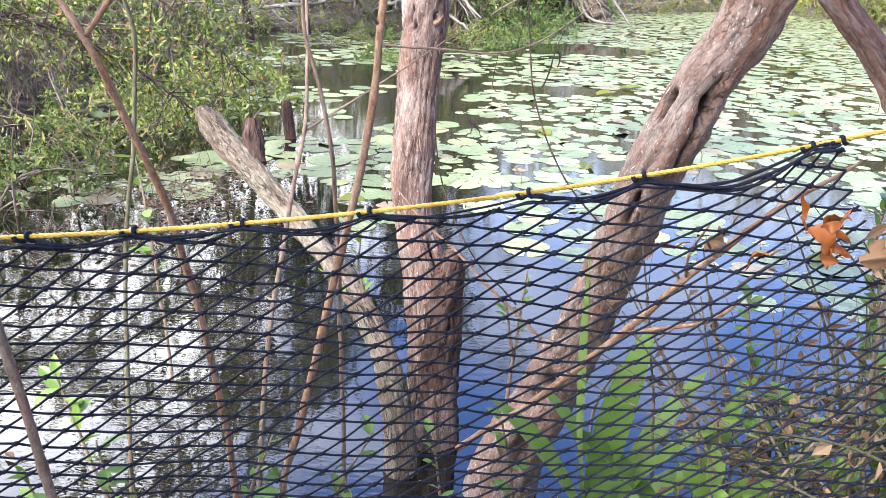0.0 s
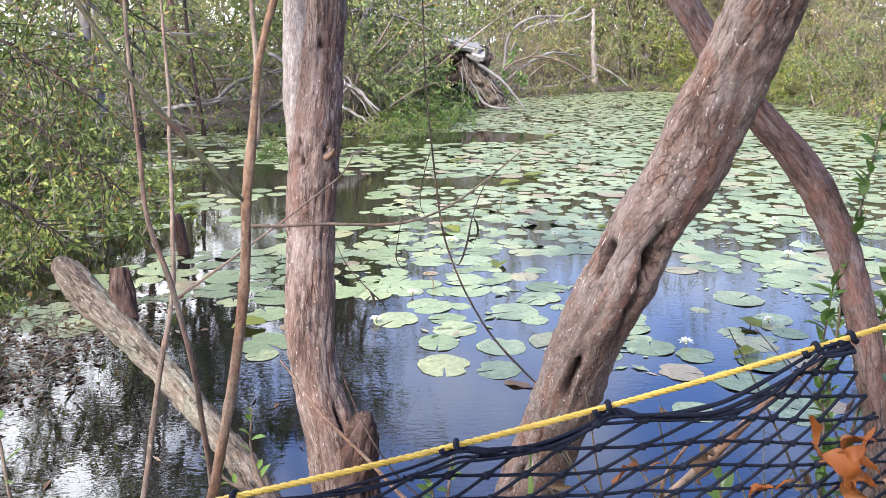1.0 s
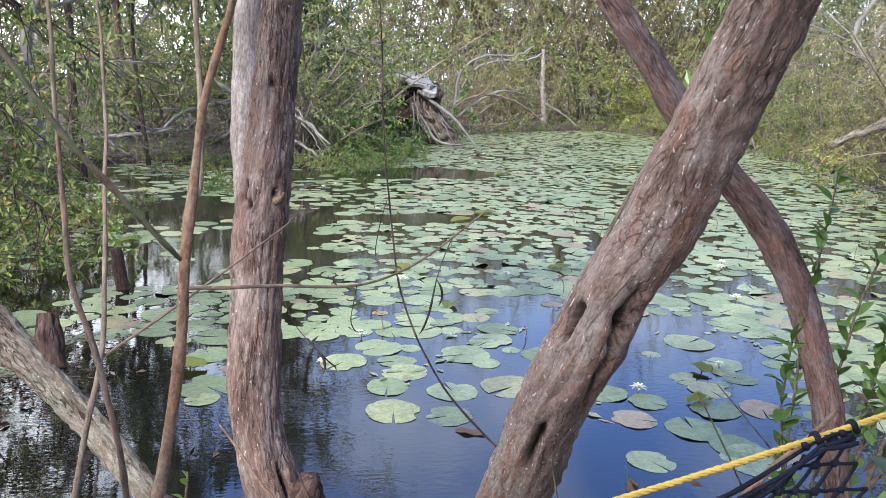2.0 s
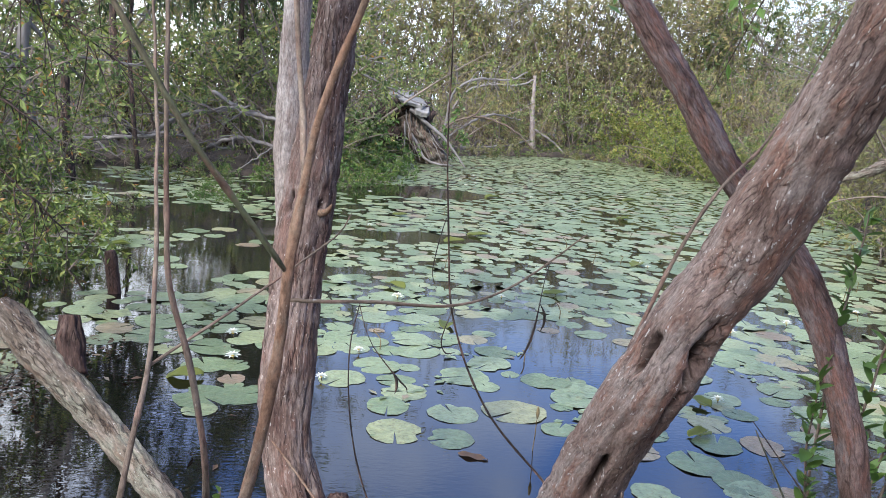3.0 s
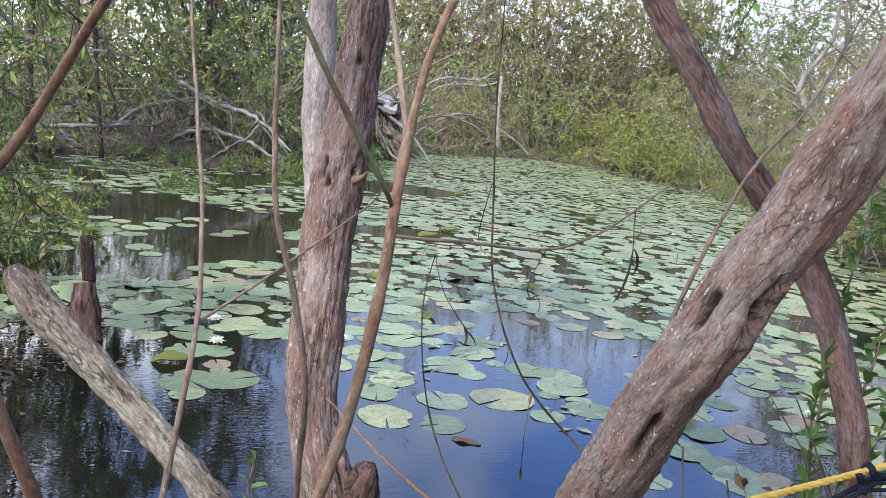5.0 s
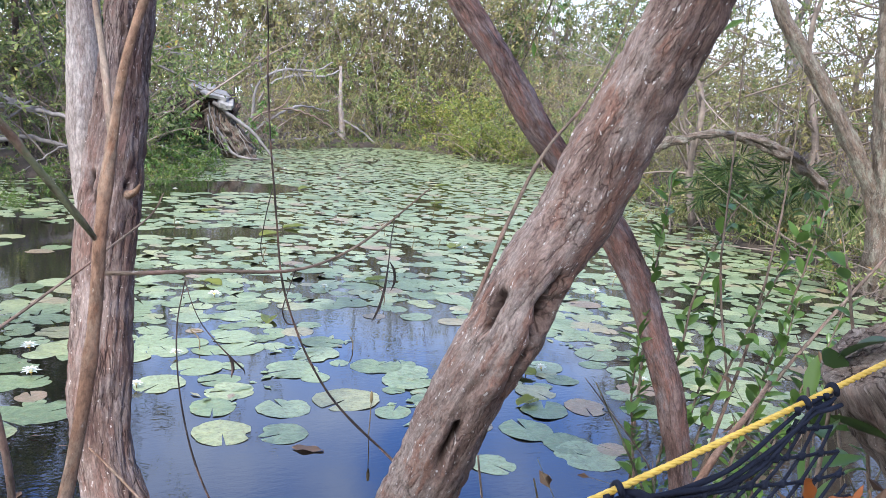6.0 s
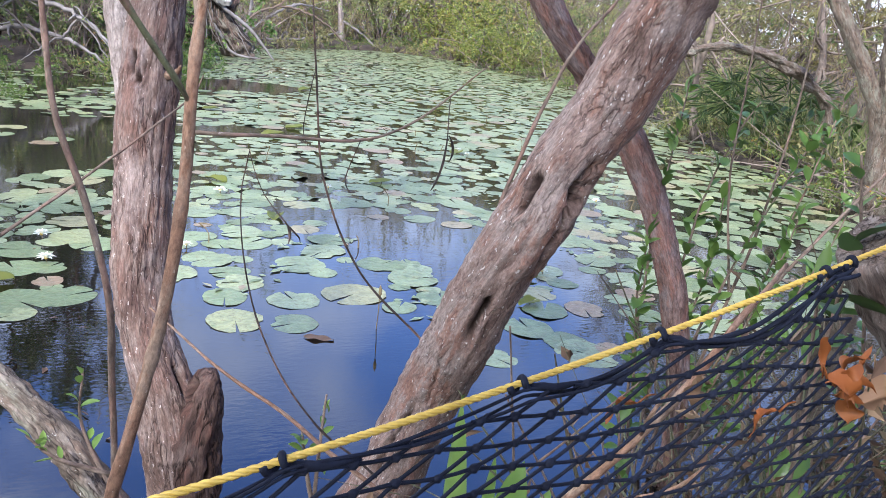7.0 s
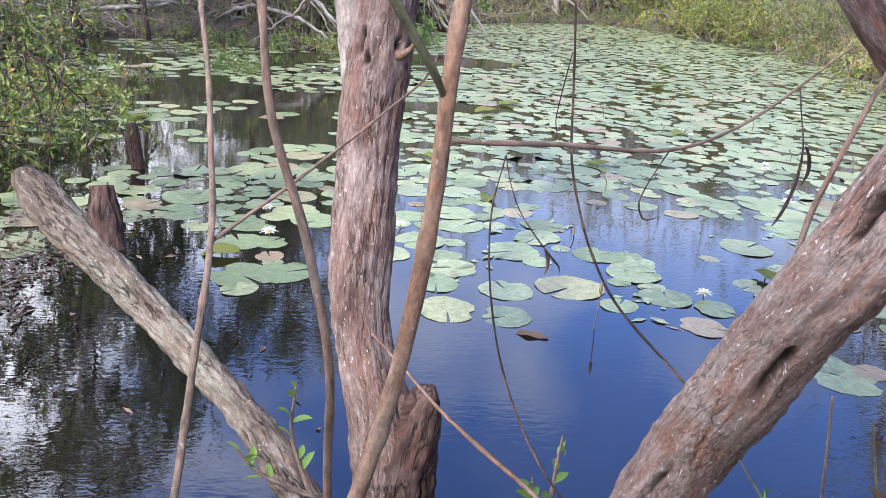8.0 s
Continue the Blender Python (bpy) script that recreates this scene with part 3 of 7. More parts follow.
def crown_for(root, starts, seed, leaves, leaf_mat, wood_mat, reach=1.6):
    """Upper limbs and leaves of a near tree, above its stems."""
    rng = np.random.default_rng(seed)
    n = 9
    s = np.array([starts[i % len(starts)] for i in range(n)], float)
    w = rand_dirs(rng, n, 0.9)
    v1, f1, p1, _ = many_tubes(s, w, rng.uniform(0.6, 1, n) * reach, np.full(n, 0.028), 0.2, rng, 6, 6, 0.0)
    s2, d2 = along(p1, rng, 60, 0.3, 1.0)
    w2 = d2 * 0.5 + rand_dirs(rng, 60, 0.1)
    v2, f2, p2, _ = many_tubes(s2, w2 / np.linalg.norm(w2, axis=1)[:, None], rng.uniform(0.3, 0.7, 60), np.full(60, 0.006), 0.25, rng, 4, 4, 0.15)
    k = len(v1)
    woody("branchwork", np.vstack([v1, v2]), f1 + [[q + k for q in f] for f in f2], wood_mat, root, attribute=("bark", np.vstack([v1, v2])))
    s3, d3 = along(p2, rng, leaves, 0.2, 1.0)
    v3, f3 = leaf_arrays(s3, d3 * 0.7 + rand_dirs(rng, leaves, -0.2), rand_dirs(rng, leaves, 1.0), rng.uniform(0.05, 0.09, leaves), rng.uniform(0.015, 0.025, leaves), 0.2)
    mesh_part("crown", v3, f3, leaf_mat, root, smooth=False)


# ---------- the near trees ----------
tree = empty("tree", -0.01, 2.34, 0)
trunk("trunk", [(0.0, 2.33, -0.4), (-0.005, 2.34, -0.1), (-0.012, 2.355, 0.15), (-0.018, 2.37, 0.37), (-0.05, 2.385, 0.56), (-0.08, 2.41, 0.68), (-0.092, 2.43, 0.80), (-0.088, 2.45, 0.95),
                (-0.082, 2.48, 1.1), (-0.070, 2.50, 1.25), (-0.052, 2.52, 1.40), (-0.036, 2.54, 1.55), (-0.02, 2.57, 1.75), (0.02, 2.62, 2.2), (0.05, 2.7, 2.8), (0.10, 2.75, 3.3)],
      [0.088, 0.080, 0.076, 0.072, 0.064, 0.060, 0.058, 0.058, 0.060, 0.060, 0.053, 0.049, 0.048, 0.045, 0.04, 0.034], M_RED, tree, seed=1, relief=0.0065, lumps=0.008, run=6.0,
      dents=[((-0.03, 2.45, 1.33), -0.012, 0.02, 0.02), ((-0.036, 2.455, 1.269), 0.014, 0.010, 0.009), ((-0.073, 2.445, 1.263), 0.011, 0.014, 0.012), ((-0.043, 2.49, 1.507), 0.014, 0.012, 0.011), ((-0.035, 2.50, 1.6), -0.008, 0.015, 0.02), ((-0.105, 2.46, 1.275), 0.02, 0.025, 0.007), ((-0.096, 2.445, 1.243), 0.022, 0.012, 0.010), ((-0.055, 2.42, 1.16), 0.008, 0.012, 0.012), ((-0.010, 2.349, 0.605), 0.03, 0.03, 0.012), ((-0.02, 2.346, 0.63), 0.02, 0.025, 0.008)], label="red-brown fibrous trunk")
trunk("stem", [(-0.085, 2.52, 1.02), (-0.105, 2.57, 1.2), (-0.118, 2.64, 1.36), (-0.122, 2.70, 1.5), (-0.126, 2.78, 1.68), (-0.13, 2.88, 1.9), (-0.13, 3.0, 2.3), (-0.11, 3.1, 2.9), (-0.1, 3.2, 3.3)],
      [0.030, 0.035, 0.038, 0.037, 0.036, 0.036, 0.034, 0.03, 0.027], M_PALE, tree, sides=64, seed=2, relief=0.0025, lumps=0.005, run=12.0,
      dents=[((-0.118 + 0.022 * math.sin(k * 2.3), 2.545 + 0.042 * k, 1.20 + 0.075 * k), 0.0135, 0.006, 0.011) for k in range(7)], label="pale grey second stem")


STUB = [(-0.012, 2.372, -0.1), (-0.008, 2.366, 0.20), (0.004, 2.355, 0.38), (0.016, 2.345, 0.48), (0.028, 2.340, 0.55), (0.036, 2.338, 0.595), (0.044, 2.338, 0.622), (0.047, 2.339, 0.634)]
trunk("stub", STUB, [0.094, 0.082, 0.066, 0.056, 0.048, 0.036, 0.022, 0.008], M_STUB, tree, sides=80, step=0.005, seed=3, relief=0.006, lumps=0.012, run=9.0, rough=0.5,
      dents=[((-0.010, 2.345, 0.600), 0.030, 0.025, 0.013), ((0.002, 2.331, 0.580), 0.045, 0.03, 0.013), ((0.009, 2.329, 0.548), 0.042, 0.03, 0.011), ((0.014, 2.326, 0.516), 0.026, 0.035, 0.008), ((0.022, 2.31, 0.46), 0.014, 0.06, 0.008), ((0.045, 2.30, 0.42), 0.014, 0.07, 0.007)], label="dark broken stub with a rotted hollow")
stick("broken_branch", [(-0.045, 2.47, 1.243), (-0.030, 2.44, 1.252), (-0.020, 2.418, 1.262), (-0.013, 2.405, 1.276)], [0.011, 0.008, 0.006, 0.002], M_SAPLING, tree, 12, 0.004, 0.005, 5, "splintered orange-brown stub of a broken branch")
crown_for(tree, [(0.10, 2.75, 3.25), (-0.1, 3.2, 3.25)], 21, 2600, M_GREEN, M_RED)
tagged(tree, "forked swamp tree with stringy red-brown bark standing in water", "tree")

leaning_tree = empty("leaning_tree", 0.21, 2.1, 0)
B_PTS = [(0.17, 2.12, -0.35), (0.205, 2.1, -0.02), (0.238, 2.098, 0.14), (0.318, 2.088, 0.32), (0.388, 2.058, 0.54), (0.435, 2.008, 0.72), (0.458, 1.943, 0.86), (0.475, 1.883, 0.979), (0.506, 1.833, 1.1), (0.548, 1.806, 1.206), (0.595, 1.786, 1.3), (0.625, 1.753, 1.4), (0.65, 1.713, 1.5), (0.681, 1.658, 1.63), (0.733, 1.588, 1.85), (0.863, 1.498, 2.3), (1.023, 1.418, 2.9), (1.103, 1.398, 3.3)]
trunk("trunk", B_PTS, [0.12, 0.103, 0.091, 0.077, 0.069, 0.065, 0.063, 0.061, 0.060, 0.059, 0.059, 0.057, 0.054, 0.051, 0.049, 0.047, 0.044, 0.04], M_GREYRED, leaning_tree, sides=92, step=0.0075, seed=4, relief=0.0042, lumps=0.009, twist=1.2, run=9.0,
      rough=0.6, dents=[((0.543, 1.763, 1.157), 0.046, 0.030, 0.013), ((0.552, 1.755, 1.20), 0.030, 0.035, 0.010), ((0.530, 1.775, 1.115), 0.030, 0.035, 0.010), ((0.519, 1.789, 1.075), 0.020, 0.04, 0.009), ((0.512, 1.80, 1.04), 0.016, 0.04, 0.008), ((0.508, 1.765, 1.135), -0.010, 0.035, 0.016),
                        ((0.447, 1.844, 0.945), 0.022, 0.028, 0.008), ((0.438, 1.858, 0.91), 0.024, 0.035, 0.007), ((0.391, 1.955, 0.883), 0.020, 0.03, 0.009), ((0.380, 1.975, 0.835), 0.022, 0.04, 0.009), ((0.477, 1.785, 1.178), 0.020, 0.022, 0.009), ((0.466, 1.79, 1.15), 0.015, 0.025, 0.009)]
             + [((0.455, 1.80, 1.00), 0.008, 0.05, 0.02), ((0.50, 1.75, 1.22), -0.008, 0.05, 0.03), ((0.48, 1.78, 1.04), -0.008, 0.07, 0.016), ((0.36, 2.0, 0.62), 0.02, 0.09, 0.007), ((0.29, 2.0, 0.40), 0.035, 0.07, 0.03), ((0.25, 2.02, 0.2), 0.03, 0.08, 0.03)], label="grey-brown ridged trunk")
crown_for(leaning_tree, [(1.1, 1.4, 3.25)], 22, 2400, M_GREEN, M_GREYRED)
tagged(leaning_tree, "thick leaning tree with cracked grey-brown bark", "tree")

crossing_tree = empty("crossing_tree", 1.525, 2.55, 0)
trunk("trunk", [(1.53, 2.55, -0.4), (1.525, 2.55, 0.0), (1.51, 2.56, 0.35), (1.482, 2.64, 0.66), (1.474, 2.73, 0.82), (1.455, 2.81, 0.95), (1.40, 2.87, 1.09), (1.31, 2.90, 1.21), (1.20, 2.92, 1.33), (1.10, 2.95, 1.46),
                (1.01, 3.01, 1.62), (0.925, 3.10, 1.78), (0.76, 3.22, 2.05), (0.42, 3.4, 2.6), (0.1, 3.5, 3.2)],
      [0.034, 0.032, 0.034, 0.040, 0.044, 0.046, 0.047, 0.047, 0.046, 0.045, 0.043, 0.042, 0.041, 0.038, 0.034], M_DARKB, crossing_tree, sides=72, step=0.009, seed=6, relief=0.006, lumps=0.012, run=9.0,
      dents=[((1.10, 2.89, 1.43), 0.010, 0.02, 0.010), ((1.19, 2.86, 1.36), -0.014, 0.03, 0.03), ((1.42, 2.80, 1.10), -0.016, 0.02, 0.025), ((1.02, 2.95, 1.6), 0.010, 0.012, 0.012)], label="dark red-brown trunk with knots")
crown_for(crossing_tree, [(0.1, 3.5, 3.15)], 23, 2600, M_GREEN, M_DARKB)
tagged(crossing_tree, "slanting dark red-brown tree rising from the water", "tree")

stump = empty("stump", 1.55, 1.5, 0)
trunk("trunk", [(0.80, 1.405, 1.195), (0.815, 1.405, 1.178), (0.895, 1.415, 1.10), (1.04, 1.43, 0.96), (1.3, 1.46, 0.68), (1.6, 1.5, 0.3), (1.75, 1.5, 0.05)], [0.060, 0.063, 0.064, 0.065, 0.068, 0.078, 0.095], M_STUMP, stump, sides=72, step=0.008, seed=8, relief=0.008, run=9.0, label="weathered grey trunk")
tagged(stump, "leaning cut grey stump with a rope tied round it", "stump")

log = empty("log", -0.1, 2.2, 0)
trunk("trunk", [(-0.07, 2.16, -0.35), (-0.085, 2.17, 0.05), (-0.13, 2.20, 0.32), (-0.22, 2.29, 0.467), (-0.36, 2.44, 0.567), (-0.50, 2.58, 0.648), (-0.62, 2.67, 0.735), (-0.72, 2.72, 0.82), (-0.80, 2.76, 0.885), (-0.835, 2.78, 0.92)],
      [0.058, 0.048, 0.040, 0.036, 0.035, 0.037, 0.041, 0.044, 0.042, 0.028], M_LOG, log, sides=80, step=0.007, seed=9, relief=0.0045, run=9.0, lumps=0.009, rough=0.7, label="grey weathered trunk")
trunk("stub", [(-0.64, 2.70, 0.76), (-0.655, 2.74, 0.84), (-0.66, 2.76, 0.905)], [0.036, 0.033, 0.022], M_STUB, log, sides=40, step=0.006, seed=10, relief=0.008, label="short broken branch stub")
tagged(log, "fallen grey log slanting down into the pond", "log")
post = empty("post", -1.51, 6.5, 0)
trunk("trunk", [(-1.50, 6.5, -0.4), (-1.505, 6.5, 0.0), (-1.52, 6.5, 0.16), (-1.54, 6.5, 0.29), (-1.542, 6.5, 0.30)], [0.05, 0.046, 0.044, 0.04, 0.022], M_STUB, post, sides=36, step=0.012, seed=21, relief=0.005, lumps=0.008, label="dark sodden wood")
tagged(post, "short dark dead stub standing in the pond", "stub")


# ---------- saplings and twigs ----------
def sapling(name, label, stems, mat, seed=0, category="sapling", mats=()):
    root = empty(name, *stems[0][1][0][:2], 0)
    for k, (pname, pts, radii) in enumerate(stems):
        p, r = spline(pts, [0.72 * q for q in radii], 0.02)
        if len(p) > 8 and pname != "leaf":
            for i in range(len(p)):
                node = max(0.0, math.sin(i * 0.83 + seed + k)) ** 8
                r[i] *= 1 + 0.16 * noise.noise(Vector((i * 0.7, seed, k))) + 0.2 * node
        stick(pname, [tuple(q) for q in p], list(r), dict(mats).get(k, mat), root, 10, 0.012, 0.003, seed + k)
    return tagged(root, label, category)


sapling("sapling", "slender orange-brown sapling with forked stems", [
    ("stem", [(-0.30, 1.63, 0.08), (-0.28, 1.62, 0.314), (-0.232, 1.60, 0.502), (-0.14, 1.56, 0.865), (-0.092, 1.538, 1.063), (-0.068, 1.545, 1.199), (-0.058, 1.548, 1.309), (-0.050, 1.56, 1.386), (-0.041, 1.562, 1.445), (-0.024, 1.549, 1.517), (0.019, 1.53, 1.641), (0.06, 1.52, 1.8), (0.10, 1.5, 2.0)],
     [0.011, 0.011, 0.011, 0.0105, 0.010, 0.0095, 0.0088, 0.0082, 0.0066, 0.006, 0.0055, 0.005, 0.004]),
] + [
    ("branch", [(-0.052, 1.555, 1.372), (-0.046, 1.59, 1.392), (-0.048, 1.62, 1.426), (-0.060, 1.69, 1.514), (-0.074, 1.76, 1.626), (-0.082, 1.80, 1.76), (-0.09, 1.85, 2.0)], [0.006, 0.006, 0.0055, 0.005, 0.0047, 0.004, 0.003]),
    ("branch", [(-0.056, 1.552, 1.308), (-0.072, 1.528, 1.336), (-0.11, 1.497, 1.392), (-0.153, 1.461, 1.462), (-0.20, 1.445, 1.545), (-0.24, 1.44, 1.62), (-0.3, 1.43, 1.8)], [0.003, 0.0048, 0.0047, 0.0044, 0.004, 0.0037, 0.003]),
    ("twig", [(-0.058, 1.543, 1.282), (-0.007, 1.56, 1.279), (0.043, 1.58, 1.275), (0.138, 1.60, 1.269), (0.200, 1.62, 1.286), (0.262, 1.63, 1.325), (0.31, 1.64, 1.36)], [0.0034, 0.003, 0.0028, 0.0025, 0.002, 0.0017, 0.0012]),
], M_SAPLING, 1, mats=((1, M_TAWNY), (2, M_MOSSY), (3, M_TAWNY)))
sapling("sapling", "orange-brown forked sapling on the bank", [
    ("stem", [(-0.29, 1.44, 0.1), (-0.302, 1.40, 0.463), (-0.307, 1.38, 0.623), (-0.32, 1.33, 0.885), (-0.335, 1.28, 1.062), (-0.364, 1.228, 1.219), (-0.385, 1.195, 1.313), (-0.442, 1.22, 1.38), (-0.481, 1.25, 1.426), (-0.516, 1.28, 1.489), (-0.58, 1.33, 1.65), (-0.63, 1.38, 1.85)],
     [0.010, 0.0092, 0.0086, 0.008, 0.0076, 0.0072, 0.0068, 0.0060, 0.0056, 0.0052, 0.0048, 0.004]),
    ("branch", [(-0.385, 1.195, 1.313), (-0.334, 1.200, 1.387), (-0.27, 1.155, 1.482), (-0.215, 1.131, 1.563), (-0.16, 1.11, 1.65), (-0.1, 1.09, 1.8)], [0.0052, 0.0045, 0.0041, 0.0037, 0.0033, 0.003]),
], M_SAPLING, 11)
sapling("sapling", "thin grey-brown sapling with one side branch", [
    ("stem", [(-0.40, 1.80, 0.05), (-0.37, 1.84, 0.5), (-0.325, 1.945, 0.878), (-0.312, 2.052, 1.03), (-0.331, 2.175, 1.232), (-0.375, 2.38, 1.432), (-0.41, 2.5, 1.65), (-0.43, 2.55, 2.0)], [0.0085, 0.008, 0.0072, 0.0065, 0.0055, 0.005, 0.0045, 0.003]),
    ("branch", [(-0.311, 2.056, 1.022), (-0.20, 2.15, 1.09), (-0.08, 2.27, 1.165), (0.003, 2.36, 1.22), (0.03, 2.40, 1.26)], [0.0042, 0.0036, 0.003, 0.0024, 0.0018]),
], M_TWIG, 21)
sapling("sapling", "thin brown upright sapling stem", [
    ("stem", [(-0.14, 1.62, 0.05), (-0.14, 1.60, 0.6), (-0.14, 1.57, 0.93), (-0.141, 1.53, 1.10), (-0.157, 1.533, 1.194), (-0.185, 1.545, 1.297), (-0.192, 1.562, 1.373), (-0.196, 1.57, 1.46), (-0.2, 1.58, 1.7)], [0.0065, 0.006, 0.0055, 0.0052, 0.005, 0.0045, 0.004, 0.0035, 0.003]),
], M_TWIG, 31)
sapling("sapling", "mossy thin upright sapling stem", [
    ("stem", [(-0.70, 1.76, 0.1), (-0.64, 1.74, 0.75), (-0.585, 1.725, 1.05), (-0.556, 1.715, 1.24), (-0.562, 1.69, 1.35), (-0.556, 1.645, 1.468), (-0.55, 1.60, 1.65), (-0.55, 1.58, 2.0)], [0.0075, 0.0065, 0.006, 0.0058, 0.0055, 0.005, 0.0045, 0.003]),
], M_MOSSY, 36)
sapling("sapling", "brown sapling that holds the rope end", [
    ("stem", [(-0.42, 1.12, 0.15), (-0.45, 1.09, 0.6), (-0.48, 1.07, 0.95), (-0.515, 1.08, 1.12), (-0.57, 1.12, 1.3), (-0.62, 1.16, 1.5)], [0.011, 0.010, 0.009, 0.008, 0.007, 0.005]),
    ("branch", [(-0.475, 1.07, 0.93), (-0.52, 1.04, 1.05), (-0.60, 1.02, 1.2), (-0.70, 1.0, 1.4)], [0.007, 0.006, 0.005, 0.003]),
], M_TWIG, 41)
sapling("twig", "dark drooping twig growing from the leaning trunk", [
    ("stem", [(0.47, 2.06, 0.74), (0.440, 2.13, 0.776), (0.329, 2.195, 0.894), (0.24, 2.182, 1.081), (0.203, 2.155, 1.316), (0.193, 2.16, 1.48), (0.19, 2.16, 1.60), (0.18, 2.15, 1.75)], [0.0040, 0.0037, 0.0033, 0.0028, 0.0024, 0.0020, 0.0017, 0.0012]),
    ("twig", [(0.203, 2.155, 1.30), (0.19, 2.13, 1.26), (0.18, 2.12, 1.20), (0.19, 2.12, 1.17)], [0.0013, 0.0013, 0.0012, 0.0008]),
], M_TWIGDARK, 51, "twig")
sapling("twig", "dark thin curving twig over the water", [
    ("stem", [(0.20, 1.62, 0.79), (0.164, 1.64, 0.821), (0.127, 1.66, 0.851), (0.069, 1.70, 0.933), (0.033, 1.73, 1.042), (0.023, 1.75, 1.149), (0.033, 1.75, 1.227)], [0.0026, 0.0024, 0.0022, 0.0019, 0.0016, 0.0013, 0.001]),
], M_TWIGDARK, 61, "twig")
sapling("twig", "orange-brown bare twig beside the tree foot", [
    ("stem", [(0.25, 1.58, 0.74), (0.16, 1.62, 0.81), (0.083, 1.675, 0.868), (0.03, 1.75, 0.885), (-0.01, 1.80, 0.902), (-0.046, 1.867, 0.917), (-0.09, 1.93, 0.94)], [0.0045, 0.0045, 0.004, 0.0036, 0.003, 0.0026, 0.002]),
], M_SAPLING, 71, "twig")
sapling("sapling", "thin brown sapling leaning along the trunk", [
    ("stem", [(0.47, 1.93, 0.90), (0.51, 1.97, 1.06), (0.55, 2.0, 1.15), (0.60, 2.02, 1.26), (0.70, 2.08, 1.39), (0.84, 2.15, 1.52), (1.0, 2.25, 1.75)], [0.006, 0.006, 0.0058, 0.0052, 0.0045, 0.0035, 0.002]),
], M_TWIG, 81)
sapling("twig", "hanging dead twig with curled withered leaves", [
    ("stem", [(0.033, 1.75, 1.227), (0.040, 1.755, 1.20), (0.055, 1.76, 1.165), (0.085, 1.77, 1.125), (0.102, 1.775, 1.105), (0.110, 1.78, 1.096), (0.112, 1.78, 1.088)], [0.0008, 0.0008, 0.0009, 0.0012, 0.0018, 0.0014, 0.0006]),
    ("leaf", [(0.088, 1.77, 1.122), (0.094, 1.772, 1.112), (0.096, 1.772, 1.10), (0.094, 1.772, 1.09)], [0.0008, 0.0032, 0.0028, 0.0006]),
], M_TWIGDARK, 91, "twig")
sapling("twig", "hanging dead twig with curled withered leaves", [
    ("stem", [(0.262, 1.63, 1.325), (0.250, 1.60, 1.31), (0.236, 1.56, 1.285), (0.228, 1.55, 1.255), (0.22, 1.55, 1.232), (0.214, 1.55, 1.222)], [0.0008, 0.0008, 0.0010, 0.0022, 0.0018, 0.0005]),
    ("leaf", [(0.236, 1.56, 1.285), (0.241, 1.56, 1.275), (0.242, 1.56, 1.262), (0.238, 1.56, 1.252)], [0.0006, 0.0022, 0.0020, 0.0005]),
], M_TWIGDARK, 95, "twig")
sapling("twig", "thin hanging curled tendril", [
    ("stem", [(0.138, 1.60, 1.269), (0.134, 1.62, 1.24), (0.132, 1.63, 1.215), (0.140, 1.63, 1.200), (0.152, 1.63, 1.202)], [0.0008, 0.0008, 0.0011, 0.0012, 0.0005]),
], M_TWIGDARK, 97, "twig")
# ---------- rope and net ----------
def rope_at(x):
    s = (x + 0.9) / 2
    return Vector((x, 1.017 + 0.334 * s + 0.117 * s * (1 - s), 1.072 + 0.264 * s - 0.353 * s * (1 - s)))


ROPE_FROM, ROPE_TO = -0.49, 1.12
rope = empty("rope", -0.49, 1.07, 1.0)
n_rope = 520
for k in range(3):
    for which, rr, off, mat_ in (("strand", 0.0018, 0.0016, M_YELLOW),):
        pts = []
        for i in range(n_rope + 1):
            x = ROPE_FROM + (ROPE_TO - ROPE_FROM) * i / n_rope
            a = 2 * math.pi * (i / n_rope * 64 + k / 3)
            pts.append(rope_at(x) + Vector((0, math.cos(a) * off, math.sin(a) * off)))
        v, f, a_ = tube_arrays([tuple(p) for p in pts], [rr] * len(pts), 7, smooth_path=False)
        mesh_part(which, v, f, mat_, rope)
# short blue tracer flecks on one strand
for i in range(64):
    pts = []
    for j in range(5):
        u = (i + 0.25 + 0.06 * j) / 64
        x = ROPE_FROM + (ROPE_TO - ROPE_FROM) * u
        a = 2 * math.pi * (u * 64 + 0.5)
        pts.append(rope_at(x) + Vector((0, math.cos(a) * 0.0036, math.sin(a) * 0.0036)))
    v, f, a_ = tube_arrays([tuple(p) for p in pts], [0.0010, 0.0017, 0.0019, 0.0017, 0.0010], 6, smooth_path=False)
    mesh_part("tracer", v, f, M_BLUE, rope)
tagged(rope, "twisted yellow rope with blue flecks tied to a stump", "rope")

net = empty("net", 0.1, 1.15, 0.2)
WRAPS = [-0.58, -0.45, -0.32, -0.184, -0.02, 0.19, 0.345, 0.572, 0.612]
ALONG, ACROSS, SHEET = (0.038, -0.004), (0.034, 0.0245), 0.98


def border_drop(x):
    """How far the gathered upper border of the net sags below the rope at x."""
    for a, b in zip(WRAPS[:-1], WRAPS[1:]):
        if a <= x <= b:
            t = (x - a) / (b - a)
            return 0.006 + ((0.12 if a > 0.3 else 0.055) * (b - a) * (1 + 0.35 * (t - 0.5)) if b - a > 0.1 else 0.01 * (b - a)) * math.sin(math.pi * t)
    return 0.006 + max(0.0, x - WRAPS[-1]) * 1.25


